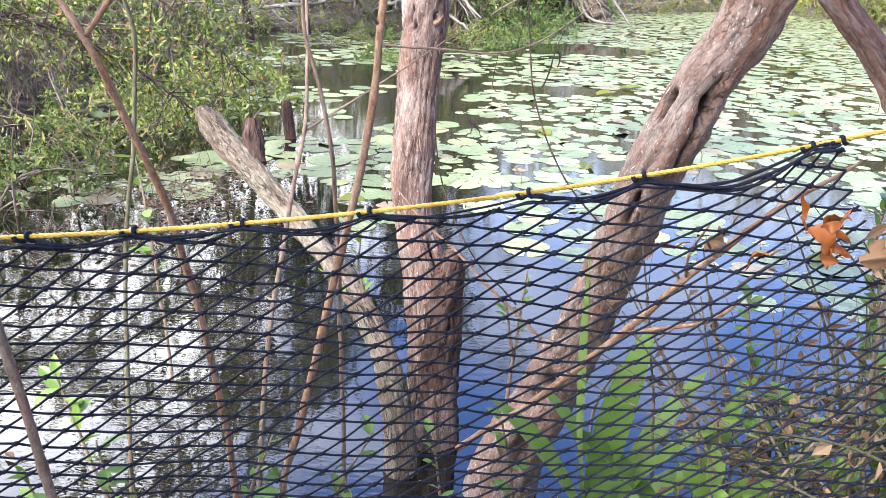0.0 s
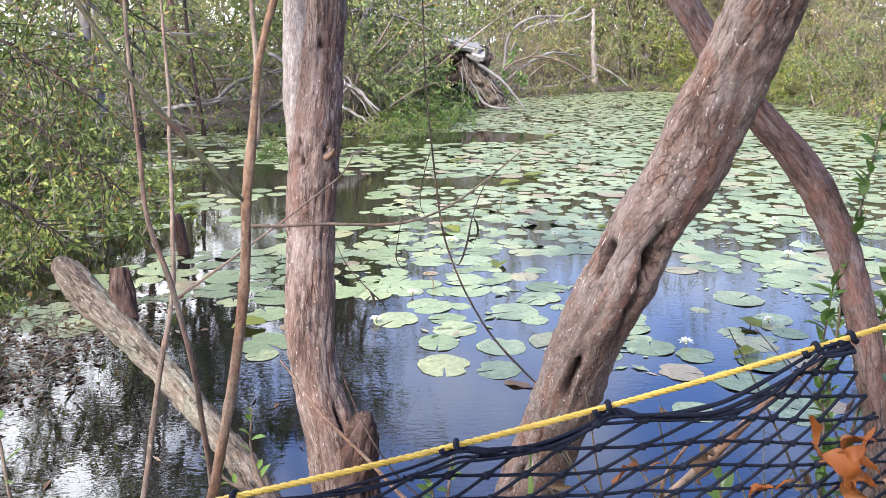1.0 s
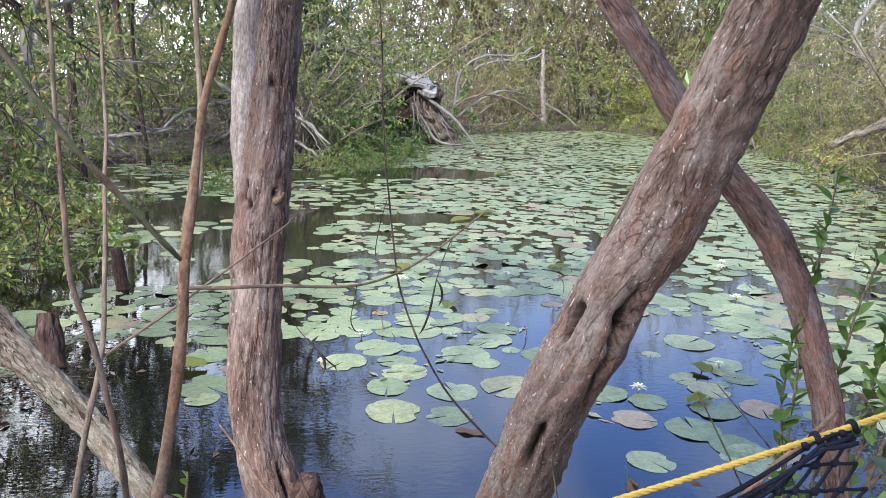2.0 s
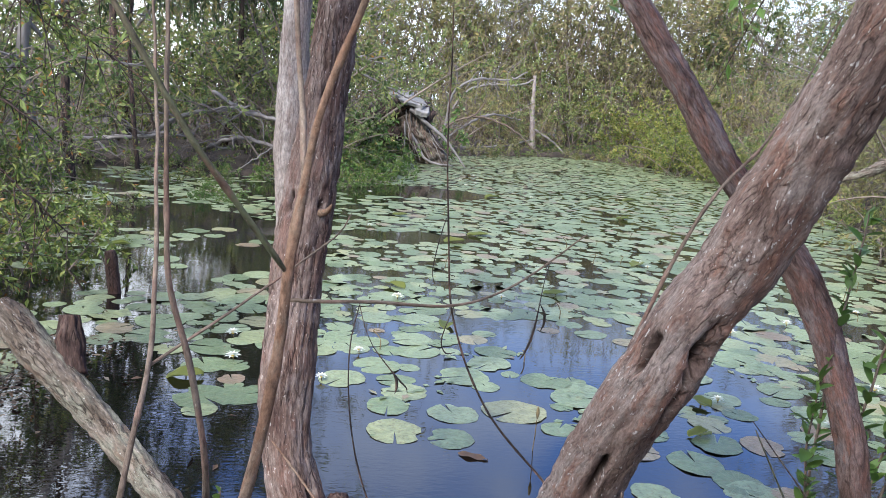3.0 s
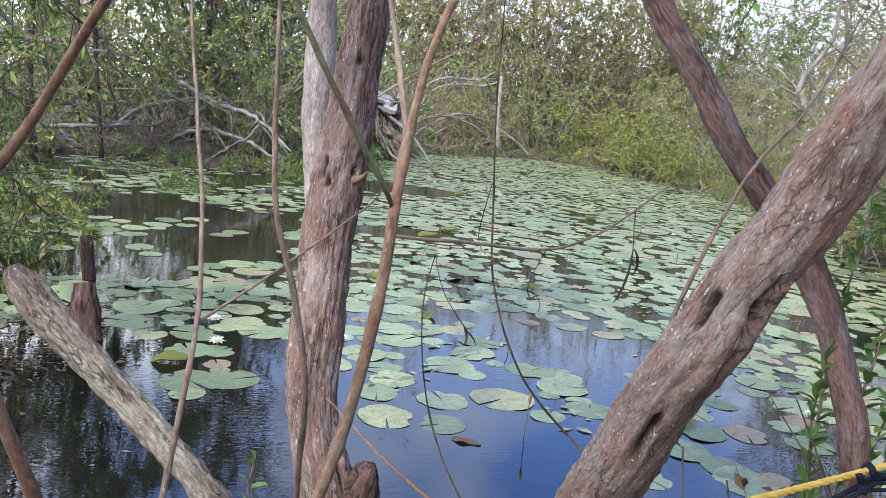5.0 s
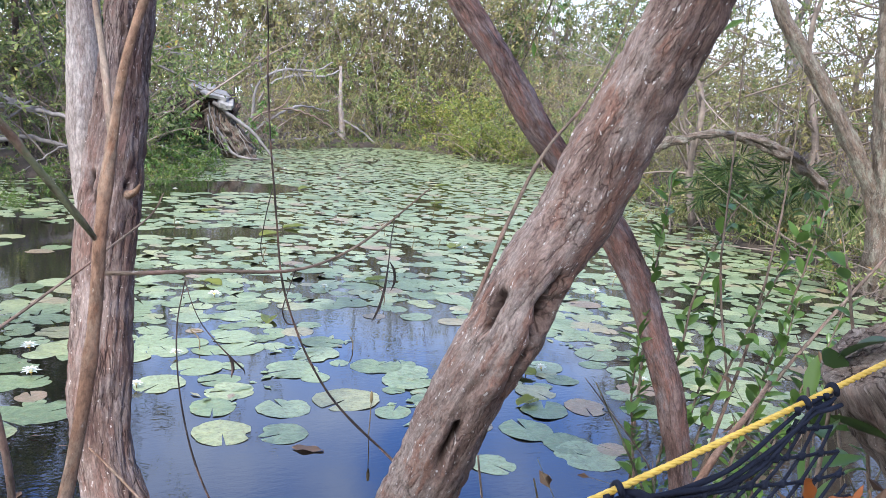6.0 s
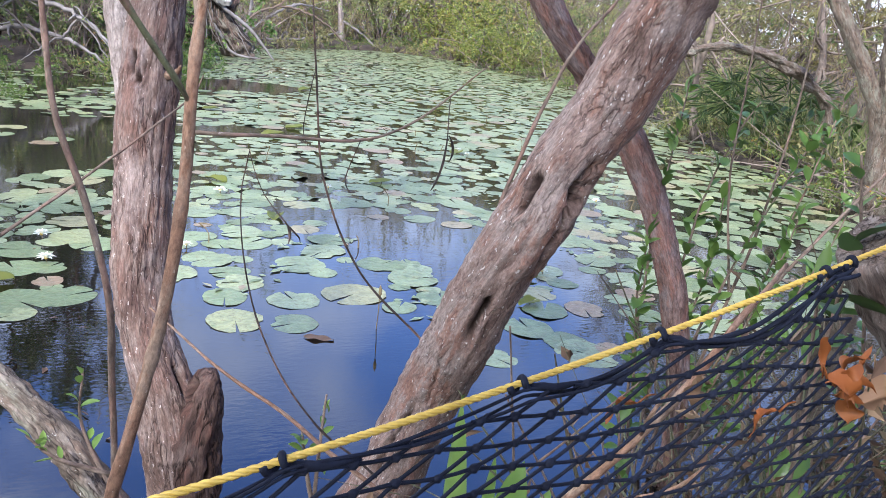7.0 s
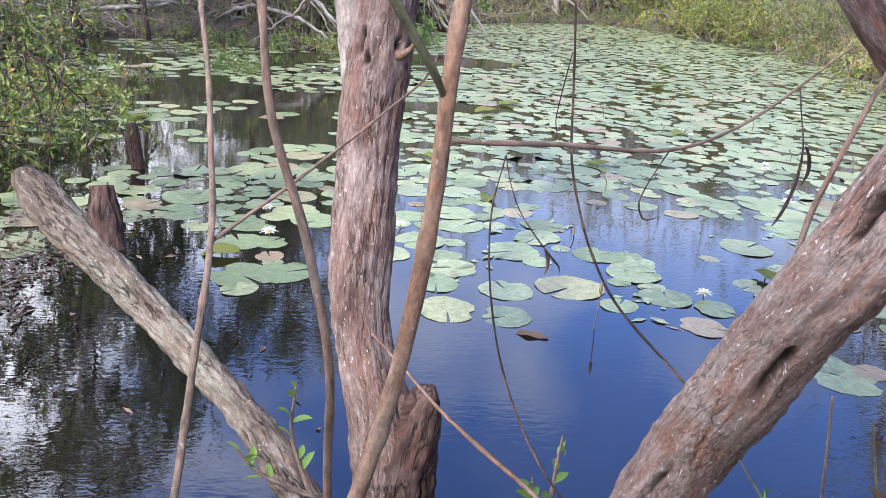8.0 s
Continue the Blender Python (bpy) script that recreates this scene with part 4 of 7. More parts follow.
def net_hang(x, z):
    """A point of the slack net from its flat place x, z: drawn together under the last wraps, rippled, bellying away."""
    top = rope_at(x)
    d = top.z - z
    draw = 0.62 * math.exp(-max(0.0, d) / 0.085) * (0.5 + 0.5 * math.tanh((x - 0.40) / 0.05)) * (0.5 - 0.5 * math.tanh((x - 0.74) / 0.05))
    v = max(0.0, d) / SHEET
    wob = noise.noise_vector(Vector((x * 5, v * 6, 1.3)))
    fine = noise.noise_vector(Vector((x * 31, z * 31, 4.0)))
    return Vector((x + draw * (0.565 - x) + 0.007 * wob.x * min(1, v * 8) + 0.003 * fine.x, top.y - 0.010 + 0.05 * math.sin(v * 2.4) + 0.06 * v * noise.noise(Vector((x * 3, v * 2, 5))) + 0.010 * wob.y + 0.004 * fine.y, max(z + 0.010 * wob.z * min(1, v * 8) + 0.003 * fine.z, 0.14)))


def below_border(p):
    return p.z < rope_at(p.x).z - border_drop(p.x) and -0.66 < p.x < 0.63 + 0.7 * max(0.0, 1.155 - p.z)


def cord(a, b, r, sides=5):
    return tube_arrays([tuple(a), tuple((a + b) / 2 - Vector((0, 0, 0.0006))), tuple(b)], [r, r * 0.9, r], sides, smooth_path=False, cap=False)


def lattice(i, j):
    return net_hang(-0.70 + i * ALONG[0] - j * ACROSS[0], 1.25 + i * ALONG[1] - j * ACROSS[1])


mesh_chunks, knots = [], []
for i in range(0, 96):
    for j in range(-16, 48):
        p = lattice(i, j)
        inside = below_border(p)
        for q in (lattice(i + 1, j), lattice(i, j + 1)):
            far = below_border(q)
            if not inside and not far or min(p.z, q.z) < 0.141 < 0.142 > max(p.z, q.z):
                continue
            a, b = p, q
            if inside != far:
                good, bad = (p, q) if inside else (q, p)
                for _ in range(7):
                    mid = (good + bad) / 2
                    good, bad = (mid, bad) if below_border(mid) else (good, mid)
                a, b = (p, bad) if inside else (bad, q)
            mesh_chunks.append(cord(a, b, 0.0020))
        if inside:
            knots.append(p)
v, f, a_ = join(mesh_chunks)
mesh_part("mesh", v, f, M_NET, net, label="knotted dark diamond mesh")
kv = []
for i, p in enumerate(knots):
    g = random.uniform(0.0040, 0.0052)
    v, f, a_ = tube_arrays([(p.x - g, p.y, p.z - g * 0.4), (p.x, p.y - 0.001, p.z), (p.x + g, p.y, p.z + g * 0.5)], [g * 0.45, g * 0.9, g * 0.45], 6, smooth_path=False)
    kv.append((v, f))
v, f, a_ = join(kv)
tagged(mesh_part("knotwork", v, f, M_NET, net), kind="stuff")
# the gathered border cords that swing from wrap to wrap
for k in range(3):
    pts, rad = [], []
    for a, b in zip(WRAPS[:-1], WRAPS[1:]):
        for j in range(10):
            x = a + (b - a) * j / 10
            p = rope_at(x)
            s = math.sin(math.pi * j / 10)
            fat = 0.5 + 0.5 * math.tanh((x - 0.30) / 0.05)
            pts.append((x, p.y - 0.006 - 0.0022 * (k % 2), p.z - border_drop(x) + (k - 1) * 0.0023 * (0.4 + fat) * (0.4 + s)))
            rad.append(0.0014 + (0.0003 + 0.0010 * fat) * (0.3 + s) * (0.75 + 0.5 * noise.noise(Vector((x * 40, k, 2)))))
    v, f, a_ = tube_arrays(pts, rad, 7, 0.008, 0.010, k * 5)
    mesh_part("border_cord", v, f, M_NET, net)
for w in WRAPS:
    # a fat turn of cord drawn slantwise over the rope, its tail laid down along the border
    pts = []
    for i in range(22):
        a = 2 * math.pi * (i / 21 * 1.35 + 0.42)
        pts.append(tuple(rope_at(w - 0.012 + 0.020 * i / 21) + Vector((0.003 * math.cos(a), math.cos(a) * 0.0056, math.sin(a) * 0.0056 - 0.001))))
    for g in (0.018, 0.03, 0.045, 0.06) if w < 0.5 else ():
        q = rope_at(w + g)
        pts.append((w + g, q.y - 0.008, q.z - border_drop(w + g) * min(1.0, g / 0.03)))
    v, f, a_ = tube_arrays(pts, ([0.0031] * 22 + [0.0040, 0.0040, 0.0030, 0.0012])[:len(pts)], 7, smooth_path=False)
    mesh_part("wrap", v, f, M_NET, net)
tagged(net, "black knotted fishing net hanging from a yellow rope", "net")


# ---------- dead leaves caught in the net ----------
def dead_leaf(x, y, z, way, length, width, mat, roll=0.0, bend=0.5, seed=0, label="curled orange dead leaf caught in the net"):
    v, f = broad_leaf(length, width, bend, 0.35, 14, wave=width * 0.12, seed=seed)
    for q in range(len(v)):
        v[q] += np.array(noise.noise_vector(Vector(v[q] * 55) + Vector((seed * 3.0, 0, 0)))) * width * 0.42
    m = aim(x, y, z, way, roll)
    root = empty("dead_leaf", x, y, z)
    mesh_part("blade", placed(v, m), f, mat, root)
    d = Vector(way).normalized()
    e = Vector((x, y, z)) - d * length * 0.35 + Vector((0.004, 0, 0.006))
    va, fa, at = tube_arrays([(x, y, z), tuple((Vector((x, y, z)) + e) / 2 + Vector((0, 0, 0.004))), tuple(e)], [0.0016, 0.0014, 0.001], 5, 0.01)
    mesh_part("stalk", va, fa, mat, root)
    return tagged(root, label, "leaf", "dead leaves in the net")


OX, OY, OZ = 0.60, 1.255, 1.075
dead_leaf(OX - 0.025, OY, OZ + 0.012, (0.75, -0.2, -0.55), 0.054, 0.027, M_ORANGE, 0.9, 0.6, 1)
dead_leaf(OX - 0.030, OY + 0.005, OZ + 0.02, (-0.15, -0.1, 1), 0.048, 0.010, M_ORANGE, 0.4, 0.3, 2)
dead_leaf(OX + 0.000, OY, OZ + 0.014, (0.6, 0.1, 0.7), 0.034, 0.018, M_ORANGE, -0.6, 0.6, 3)
dead_leaf(OX + 0.005, OY - 0.005, OZ - 0.004, (0.3, -0.2, -1), 0.040, 0.024, M_ORANGE, 2.2, -0.5, 4)
dead_leaf(OX - 0.015, OY - 0.004, OZ + 0.004, (0.9, -0.1, 0.1), 0.050, 0.020, M_ORANGE, -0.9, 0.5, 9)
dead_leaf(OX - 0.005, OY + 0.006, OZ + 0.006, (0.4, -0.5, 0.6), 0.036, 0.016, M_ORANGE, 1.5, 0.7, 10)
dead_leaf(OX + 0.012, OY + 0.008, OZ - 0.01, (0.8, 0.2, -0.4), 0.034, 0.017, M_ORANGE, -1.4, 0.8, 11)
dead_leaf(OX + 0.02, OY, OZ + 0.02, (0.2, 0.0, 1), 0.03, 0.007, M_ORANGE, 0.2, 0.3, 12)
dead_leaf(OX - 0.06, OY + 0.02, OZ - 0.035, (-1, 0.1, -0.35), 0.045, 0.016, M_ORANGE, 0.2, 0.5, 5)
dead_leaf(OX + 0.085, OY + 0.03, OZ - 0.006, (0.25, -0.35, -0.9), 0.052, 0.038, M_TAN, 1.2, 0.4, 6, "broad tan dead leaf behind the net")
dead_leaf(OX - 0.10, OY + 0.09, OZ - 0.02, (-0.3, 0.1, -1), 0.05, 0.034, M_DRY, 0.5, 0.4, 7, "dark brown dead leaf behind the net")
dead_leaf(OX - 0.17, OY + 0.12, OZ - 0.065, (-0.9, 0.1, -0.25), 0.05, 0.018, M_ORANGE, 0.6, 0.3, 8)

# ---------- brown dead branch behind the net ----------
sapling("dead_branch", "fallen brown branch lying behind the net", [
    ("stem", [(0.10, 1.55, 0.50), (0.25, 1.5, 0.66), (0.38, 1.44, 0.83), (0.46, 1.40, 0.95), (0.53, 1.40, 1.02), (0.62, 1.44, 1.08), (0.74, 1.5, 1.13)], [0.008, 0.009, 0.009, 0.008, 0.008, 0.006, 0.004]),
    ("branch", [(0.38, 1.44, 0.83), (0.43, 1.40, 0.86), (0.50, 1.36, 0.90), (0.56, 1.34, 0.97)], [0.005, 0.005, 0.004, 0.002]),
    ("branch", [(0.46, 1.40, 0.95), (0.45, 1.37, 1.0), (0.47, 1.35, 1.06)], [0.004, 0.0035, 0.002]),
], M_SAPLING, 101, "branch")
for k in range(9):
    rng_ = random.Random(300 + k)
    x0, y0 = rng_.uniform(0.45, 1.0), rng_.uniform(1.32, 1.75)
    pts = [(x0, y0, 0.12), (x0 + rng_.uniform(-0.1, 0.1), y0 + rng_.uniform(-0.05, 0.05), 0.5), (x0 + rng_.uniform(-0.25, 0.25), y0 + rng_.uniform(-0.1, 0.1), rng_.uniform(0.75, 1.0))]
    sapling("twig", "thin dead twig standing on the bank", [("stem", pts, [0.005, 0.004, 0.002])], M_TWIG, 110 + k, "twig")

# ---------- tangle of dead twigs and leaves on the bank behind the net ----------
rng = np.random.default_rng(33)
n = 560
s = np.stack([rng.uniform(0.66, 1.6, n), rng.uniform(1.36, 1.82, n), rng.uniform(0.06, 0.60, n)], 1)
w = rand_dirs(rng, n) * np.array([1.0, 0.35, 0.9])
w[:, 2] = np.abs(w[:, 2])
v, f, p, t = many_tubes(s, w, rng.uniform(0.2, 0.65, n), rng.uniform(0.002, 0.0062, n), 0.3, rng, 6, 5, 0.1)
tagged(mesh_part("brushwood", v, f, M_MOSSY, attribute=("bark", v)), "tangle of dead brown twigs behind the net", "brushwood", kind="stuff")
n = 2200
s, d = along(p, rng, n, 0.1, 1.0)
v, f = leaf_arrays(s, d * 0.4 + rand_dirs(rng, n), rand_dirs(rng, n, 0.6), rng.uniform(0.02, 0.055, n), rng.uniform(0.009, 0.022, n), 0.3)
tagged(mesh_part("withered_leaves", v, f, M_DRY, smooth=False), "withered brown leaves caught in the twigs", "leaf litter", kind="stuff")
rng = np.random.default_rng(34)
n = 70
s = np.stack([rng.uniform(-2.1, -1.35, n), rng.uniform(3.2, 4.6, n), rng.uniform(0.02, 0.25, n)], 1)
w = rand_dirs(rng, n) * np.array([1.0, 0.5, 0.6])
w[:, 2] = np.abs(w[:, 2])
v, f, p, t = many_tubes(s, w, rng.uniform(0.2, 0.6, n), rng.uniform(0.0014, 0.0042, n), 0.3, rng, 6, 5, 0.15)
tagged(mesh_part("brushwood", v, f, M_TWIG, attribute=("bark", v)), "dead twigs fallen over the water's edge", "brushwood", kind="stuff")
n = 150
s, d = along(p, rng, n, 0.1, 1.0)
v, f = leaf_arrays(s, d * 0.4 + rand_dirs(rng, n), rand_dirs(rng, n, 0.6), rng.uniform(0.02, 0.06, n), rng.uniform(0.009, 0.022, n), 0.3)
tagged(mesh_part("withered_leaves", v, f, M_DRY, smooth=False), "withered brown leaves hanging on dead twigs", "leaf litter", kind="stuff")
# ---------- leafy plants on the near bank ----------
def strap_plant(name, x, y, z, leaves, label):
    """A rosette of broad sword-shaped leaves. leaves: (way, length, width, bend)."""
    root = empty(name, x, y, z)
    for k, (way, ln, wd, bd) in enumerate(leaves):
        v, f = broad_leaf(ln, wd * 1.15, bd, 0.12, 16, belly=0.6, wave=wd * 0.03, seed=k, blunt=0.55)
        mesh_part("leaf", placed(v, aim(x + 0.012 * math.cos(k * 2.4), y + 0.012 * math.sin(k * 2.4), z, way, 0.25 * math.sin(k * 1.7))), f, M_FRESH, root)
    return tagged(root, label, "plant")


strap_plant("sword_plant", 0.40, 1.66, 0.14, [((-0.16, 0.0, 1), 0.76, 0.078, -0.10), ((0.12, 0.05, 1), 0.60, 0.075, 0.12), ((0.32, -0.1, 0.9), 0.54, 0.075, 0.25), ((-0.38, -0.05, 0.9), 0.50, 0.072, 0.22),
                                             ((0.55, 0.1, 0.7), 0.44, 0.055, 0.35), ((-0.02, -0.3, 0.9), 0.46, 0.055, 0.3)], "bright green sword-leaved plant on the bank")
strap_plant("sword_plant", 0.60, 1.62, 0.14, [((0.05, 0.0, 1), 0.55, 0.07, 0.15), ((0.45, 0.0, 0.8), 0.5, 0.075, 0.3), ((-0.4, 0.1, 0.8), 0.45, 0.065, 0.3), ((0.15, -0.4, 0.8), 0.46, 0.07, 0.3)], "low bright green sword-leaved plant")
strap_plant("sword_plant", 0.47, 1.80, 0.10, [((-0.05, 0.0, 1), 0.60, 0.05, -0.08), ((0.3, 0.1, 0.9), 0.5, 0.05, 0.25), ((-0.3, 0.1, 0.9), 0.45, 0.05, 0.25)], "green sword-leaved plant at the water's edge")


def leafy_stems(name, label, stems, leaf, width, mat, wood, seed, per=14, first=0.35, category="shrub", belly=0.5, each=True):
    """A shrub of given stems with single broad leaves along them. stems: lists of points."""
    root = empty(name, *stems[0][0][:2], stems[0][0][2])
    rng = random.Random(seed)
    for k, pts in enumerate(stems):
        n = len(pts)
        stick("stem", pts, [0.0048 * (1 - 0.75 * i / (n - 1)) + 0.0008 for i in range(n)], wood, root, 7, 0.02, 0.004, seed + k)
        p, r = spline(pts, [0.003] * n, 0.01)
        for j in range(per):
            i = int(len(p) * (first + (1 - first) * (j + rng.random() * 0.7) / per))
            i = min(i, len(p) - 2)
            d = Vector(p[i + 1] - p[i]).normalized()
            out = Vector((rng.gauss(0, 1), rng.gauss(0, 1), rng.gauss(0.15, 0.6))).normalized()
            s = rng.uniform(0.65, 1.15)
            v, f = broad_leaf(leaf * s, width * s, rng.uniform(-0.1, 0.3), 0.18, 5, belly=belly)
            mesh_part("leaf", placed(v, aim(*p[i], d * 0.5 + out, rng.uniform(-0.6, 0.6))), f, mat, root)
    return tagged(root, label, category)


leafy_stems("shrub", "leafy green shrub growing at the water's edge", [
    [(1.55, 2.6, 0.0), (1.75, 2.6, 0.5), (1.88, 2.62, 0.85), (1.98, 2.64, 1.1), (2.05, 2.66, 1.28)], [(1.6, 2.62, 0.0), (1.9, 2.66, 0.4), (2.15, 2.7, 0.7), (2.3, 2.75, 0.95)], [(1.55, 2.68, 0.0), (1.62, 2.72, 0.4), (1.72, 2.76, 0.7), (1.76, 2.8, 0.92)],
    [(1.58, 2.5, 0.0), (1.66, 2.45, 0.35), (1.72, 2.42, 0.6), (1.80, 2.4, 0.8)],
    [(1.42, 2.62, 0.0), (1.50, 2.66, 0.5), (1.60, 2.72, 0.9), (1.70, 2.74, 1.12), (1.78, 2.74, 1.25)],
] + [
    [(1.45, 2.60, 0.0), (1.56, 2.60, 0.45), (1.72, 2.62, 0.8), (1.90, 2.66, 1.05), (2.02, 2.7, 1.2)],
    [(1.40, 2.64, 0.0), (1.42, 2.70, 0.5), (1.47, 2.76, 0.9), (1.53, 2.80, 1.18), (1.55, 2.82, 1.30)],
    [(1.48, 2.55, 0.0), (1.62, 2.52, 0.4), (1.75, 2.52, 0.7), (1.85, 2.54, 0.95)],
    [(1.5, 2.55, 0.0), (1.72, 2.5, 0.35), (1.95, 2.5, 0.6), (2.2, 2.52, 0.85), (2.35, 2.55, 1.0)],
    [(1.38, 2.58, 0.0), (1.36, 2.6, 0.4), (1.34, 2.62, 0.65), (1.36, 2.64, 0.85)],
], 0.066, 0.031, M_SHRUB, M_TWIG, 401, 58, 0.2)
sapling("sapling", "thin bare reddish stems beside the shrub", [
    ("stem", [(1.5, 2.6, 0.0), (1.66, 2.62, 0.5), (1.80, 2.66, 0.85), (1.95, 2.75, 1.3), (2.0, 2.8, 1.7)], [0.009, 0.008, 0.0065, 0.004, 0.002]),
    ("branch", [(1.62, 2.6, 0.4), (1.9, 2.6, 0.72), (2.25, 2.65, 1.0), (2.7, 2.7, 1.35), (2.9, 2.75, 1.5)], [0.009, 0.008, 0.007, 0.004, 0.002]),
    ("branch", [(1.7, 2.62, 0.62), (1.68, 2.7, 1.0), (1.72, 2.75, 1.4), (1.75, 2.8, 1.75)], [0.006, 0.005, 0.004, 0.002]),
    ("branch", [(1.35, 2.45, 0.35), (1.28, 2.42, 0.52), (1.15, 2.4, 0.68), (1.02, 2.38, 0.82)], [0.004, 0.0035, 0.003, 0.0015]),
], M_TWIG, 431)
leafy_stems("shrub", "low leafy shrub beside the stump", [
    [(1.15, 1.62, 0.12), (1.12, 1.62, 0.5), (1.05, 1.62, 0.85), (1.0, 1.64, 1.1)],
    [(1.2, 1.65, 0.12), (1.25, 1.68, 0.5), (1.22, 1.72, 0.85), (1.15, 1.75, 1.15), (1.12, 1.75, 1.25)],
    [(1.1, 1.6, 0.12), (0.98, 1.58, 0.4), (0.9, 1.57, 0.62), (0.85, 1.56, 0.8)],
    [(0.9, 1.62, 0.12), (0.82, 1.6, 0.35), (0.75, 1.58, 0.5), (0.66, 1.58, 0.62)],
    [(0.85, 1.7, 0.1), (0.8, 1.72, 0.4), (0.72, 1.74, 0.6), (0.68, 1.74, 0.78)],
], 0.05, 0.024, M_SHRUB, M_TWIG, 441, 24, 0.25)
leafy_stems("sprig", "small fresh green sprig above the water", [
    [(-0.10, 2.12, 0.40), (-0.17, 2.16, 0.52), (-0.21, 2.2, 0.62), (-0.205, 2.2, 0.72)], [(-0.16, 2.16, 0.51), (-0.25, 2.16, 0.56), (-0.30, 2.17, 0.61)]], 0.042, 0.017, M_FRESH, M_TWIG, 451, 7, 0.5, "sprig")
leafy_stems("sprig", "small fresh green sprig by the tree foot", [
    [(0.21, 2.05, 0.30), (0.225, 2.07, 0.48), (0.235, 2.085, 0.60), (0.24, 2.09, 0.68)], [(0.22, 2.06, 0.45), (0.20, 2.06, 0.55), (0.19, 2.06, 0.62)]], 0.045, 0.018, M_FRESH, M_TWIG, 461, 6, 0.6, "sprig")
leafy_stems("sprig", "green leafy sprig rising from the bank", [
    [(-0.7, 1.7, 0.12), (-0.78, 1.72, 0.35), (-0.84, 1.75, 0.5)], [(-0.85, 2.4, 0.1), (-0.9, 2.45, 0.6), (-0.95, 2.5, 0.85)]], 0.075, 0.03, M_FRESH, M_TWIG, 471, 11, 0.4, "sprig")
for k, (x, y) in enumerate(((-0.15, 1.6), (0.05, 1.58), (0.22, 1.72), (-0.35, 1.56), (0.7, 1.5), (0.95, 1.45), (0.55, 1.52), (1.3, 1.9))):
    rng_ = random.Random(480 + k)
    leafy_stems("sprig", "low green seedling on the muddy bank", [[(x, y, 0.1), (x + rng_.uniform(-0.05, 0.05), y + 0.02, 0.3), (x + rng_.uniform(-0.1, 0.1), y + 0.03, rng_.uniform(0.42, 0.6))]], 0.055, 0.024, M_FRESH if k % 2 else M_SHRUB, M_TWIG, 480 + k, 8, 0.3, "sprig")

leafy_stems("undergrowth", "broad-leaved light green undergrowth behind the net", [
    [(0.62 + 0.075 * j, 1.50 + 0.05 * (j % 3), 0.12), (0.60 + 0.08 * j, 1.50 + 0.05 * (j % 3), 0.35), (0.58 + 0.085 * j, 1.48 + 0.05 * (j % 3), 0.52 + 0.09 * ((j * 7) % 5) / 4 + 0.02 * j)] for j in range(8)], 0.10, 0.046, M_FRESH, M_TWIG, 495, 11, 0.2, "undergrowth")
leafy_stems("undergrowth", "small-leaved green undergrowth on the bank", [
    [(-0.85 + 0.12 * j, 1.42 + 0.06 * (j % 3), 0.12), (-0.86 + 0.12 * j, 1.42 + 0.06 * (j % 3), 0.3), (-0.88 + 0.125 * j, 1.40 + 0.06 * (j % 3), 0.40 + 0.12 * ((j * 5) % 4) / 3)] for j in range(6)], 0.055, 0.026, M_SHRUB, M_TWIG, 497, 10, 0.2, "undergrowth")

for k, (x, y) in enumerate(((2.5, 2.25), (3.0, 2.5), (3.5, 2.75), (4.1, 3.1), (2.1, 2.0), (4.7, 3.5))):
    leafy_stems("undergrowth", "leafy green undergrowth at the water's edge", [
        [(x + 0.1 * j - 0.25, y + 0.08 * (j % 3), 0.05), (x + 0.11 * j - 0.28, y + 0.08 * (j % 3), 0.3), (x + 0.13 * j - 0.32, y + 0.09 * (j % 3) - 0.05, 0.42 + 0.2 * ((j * 3 + k) % 4) / 3)] for j in range(6)], 0.085, 0.036, (M_SHRUB, M_FRESH)[k % 2], M_TWIG, 700 + k, 13, 0.1, "undergrowth")
leafy_stems("sprig", "sprig with broad rounded dark green leaves", [[(0.86, 1.52, 0.12), (0.84, 1.5, 0.6), (0.80, 1.46, 1.0), (0.775, 1.43, 1.19)]], 0.075, 0.05, M_PALM, M_TWIG, 720, 6, 0.85, "sprig")
leafy_stems("sprig", "upright sprig with long green leaves", [[(0.95, 1.62, 0.12), (0.94, 1.6, 0.6), (0.90, 1.57, 0.95), (0.86, 1.55, 1.10)]], 0.10, 0.03, M_SHRUB, M_TWIG, 721, 9, 0.5, "sprig")

# low grass and dry stalks on the near bank
rng = np.random.default_rng(5)
n = 2600
bx, by = rng.uniform(-1.6, 2.4, n), rng.uniform(0.9, 2.0, n)
keep = shore_distance(bx, by) > -0.05
bx, by = bx[keep], by[keep]
bz = np.array([max(0.0, ground_z(x, y)) for x, y in zip(bx, by)])
w = rand_dirs(rng, len(bx), 1.8)
v, f = leaf_arrays(np.stack([bx, by, bz], 1), w, rand_dirs(rng, len(bx)), rng.uniform(0.08, 0.32, len(bx)), rng.uniform(0.004, 0.009, len(bx)), 0.2)
tagged(mesh_part("grass", v, f, M_GRASS, smooth=False), "low mixed grass and dry stalks on the bank", "grass", kind="stuff")


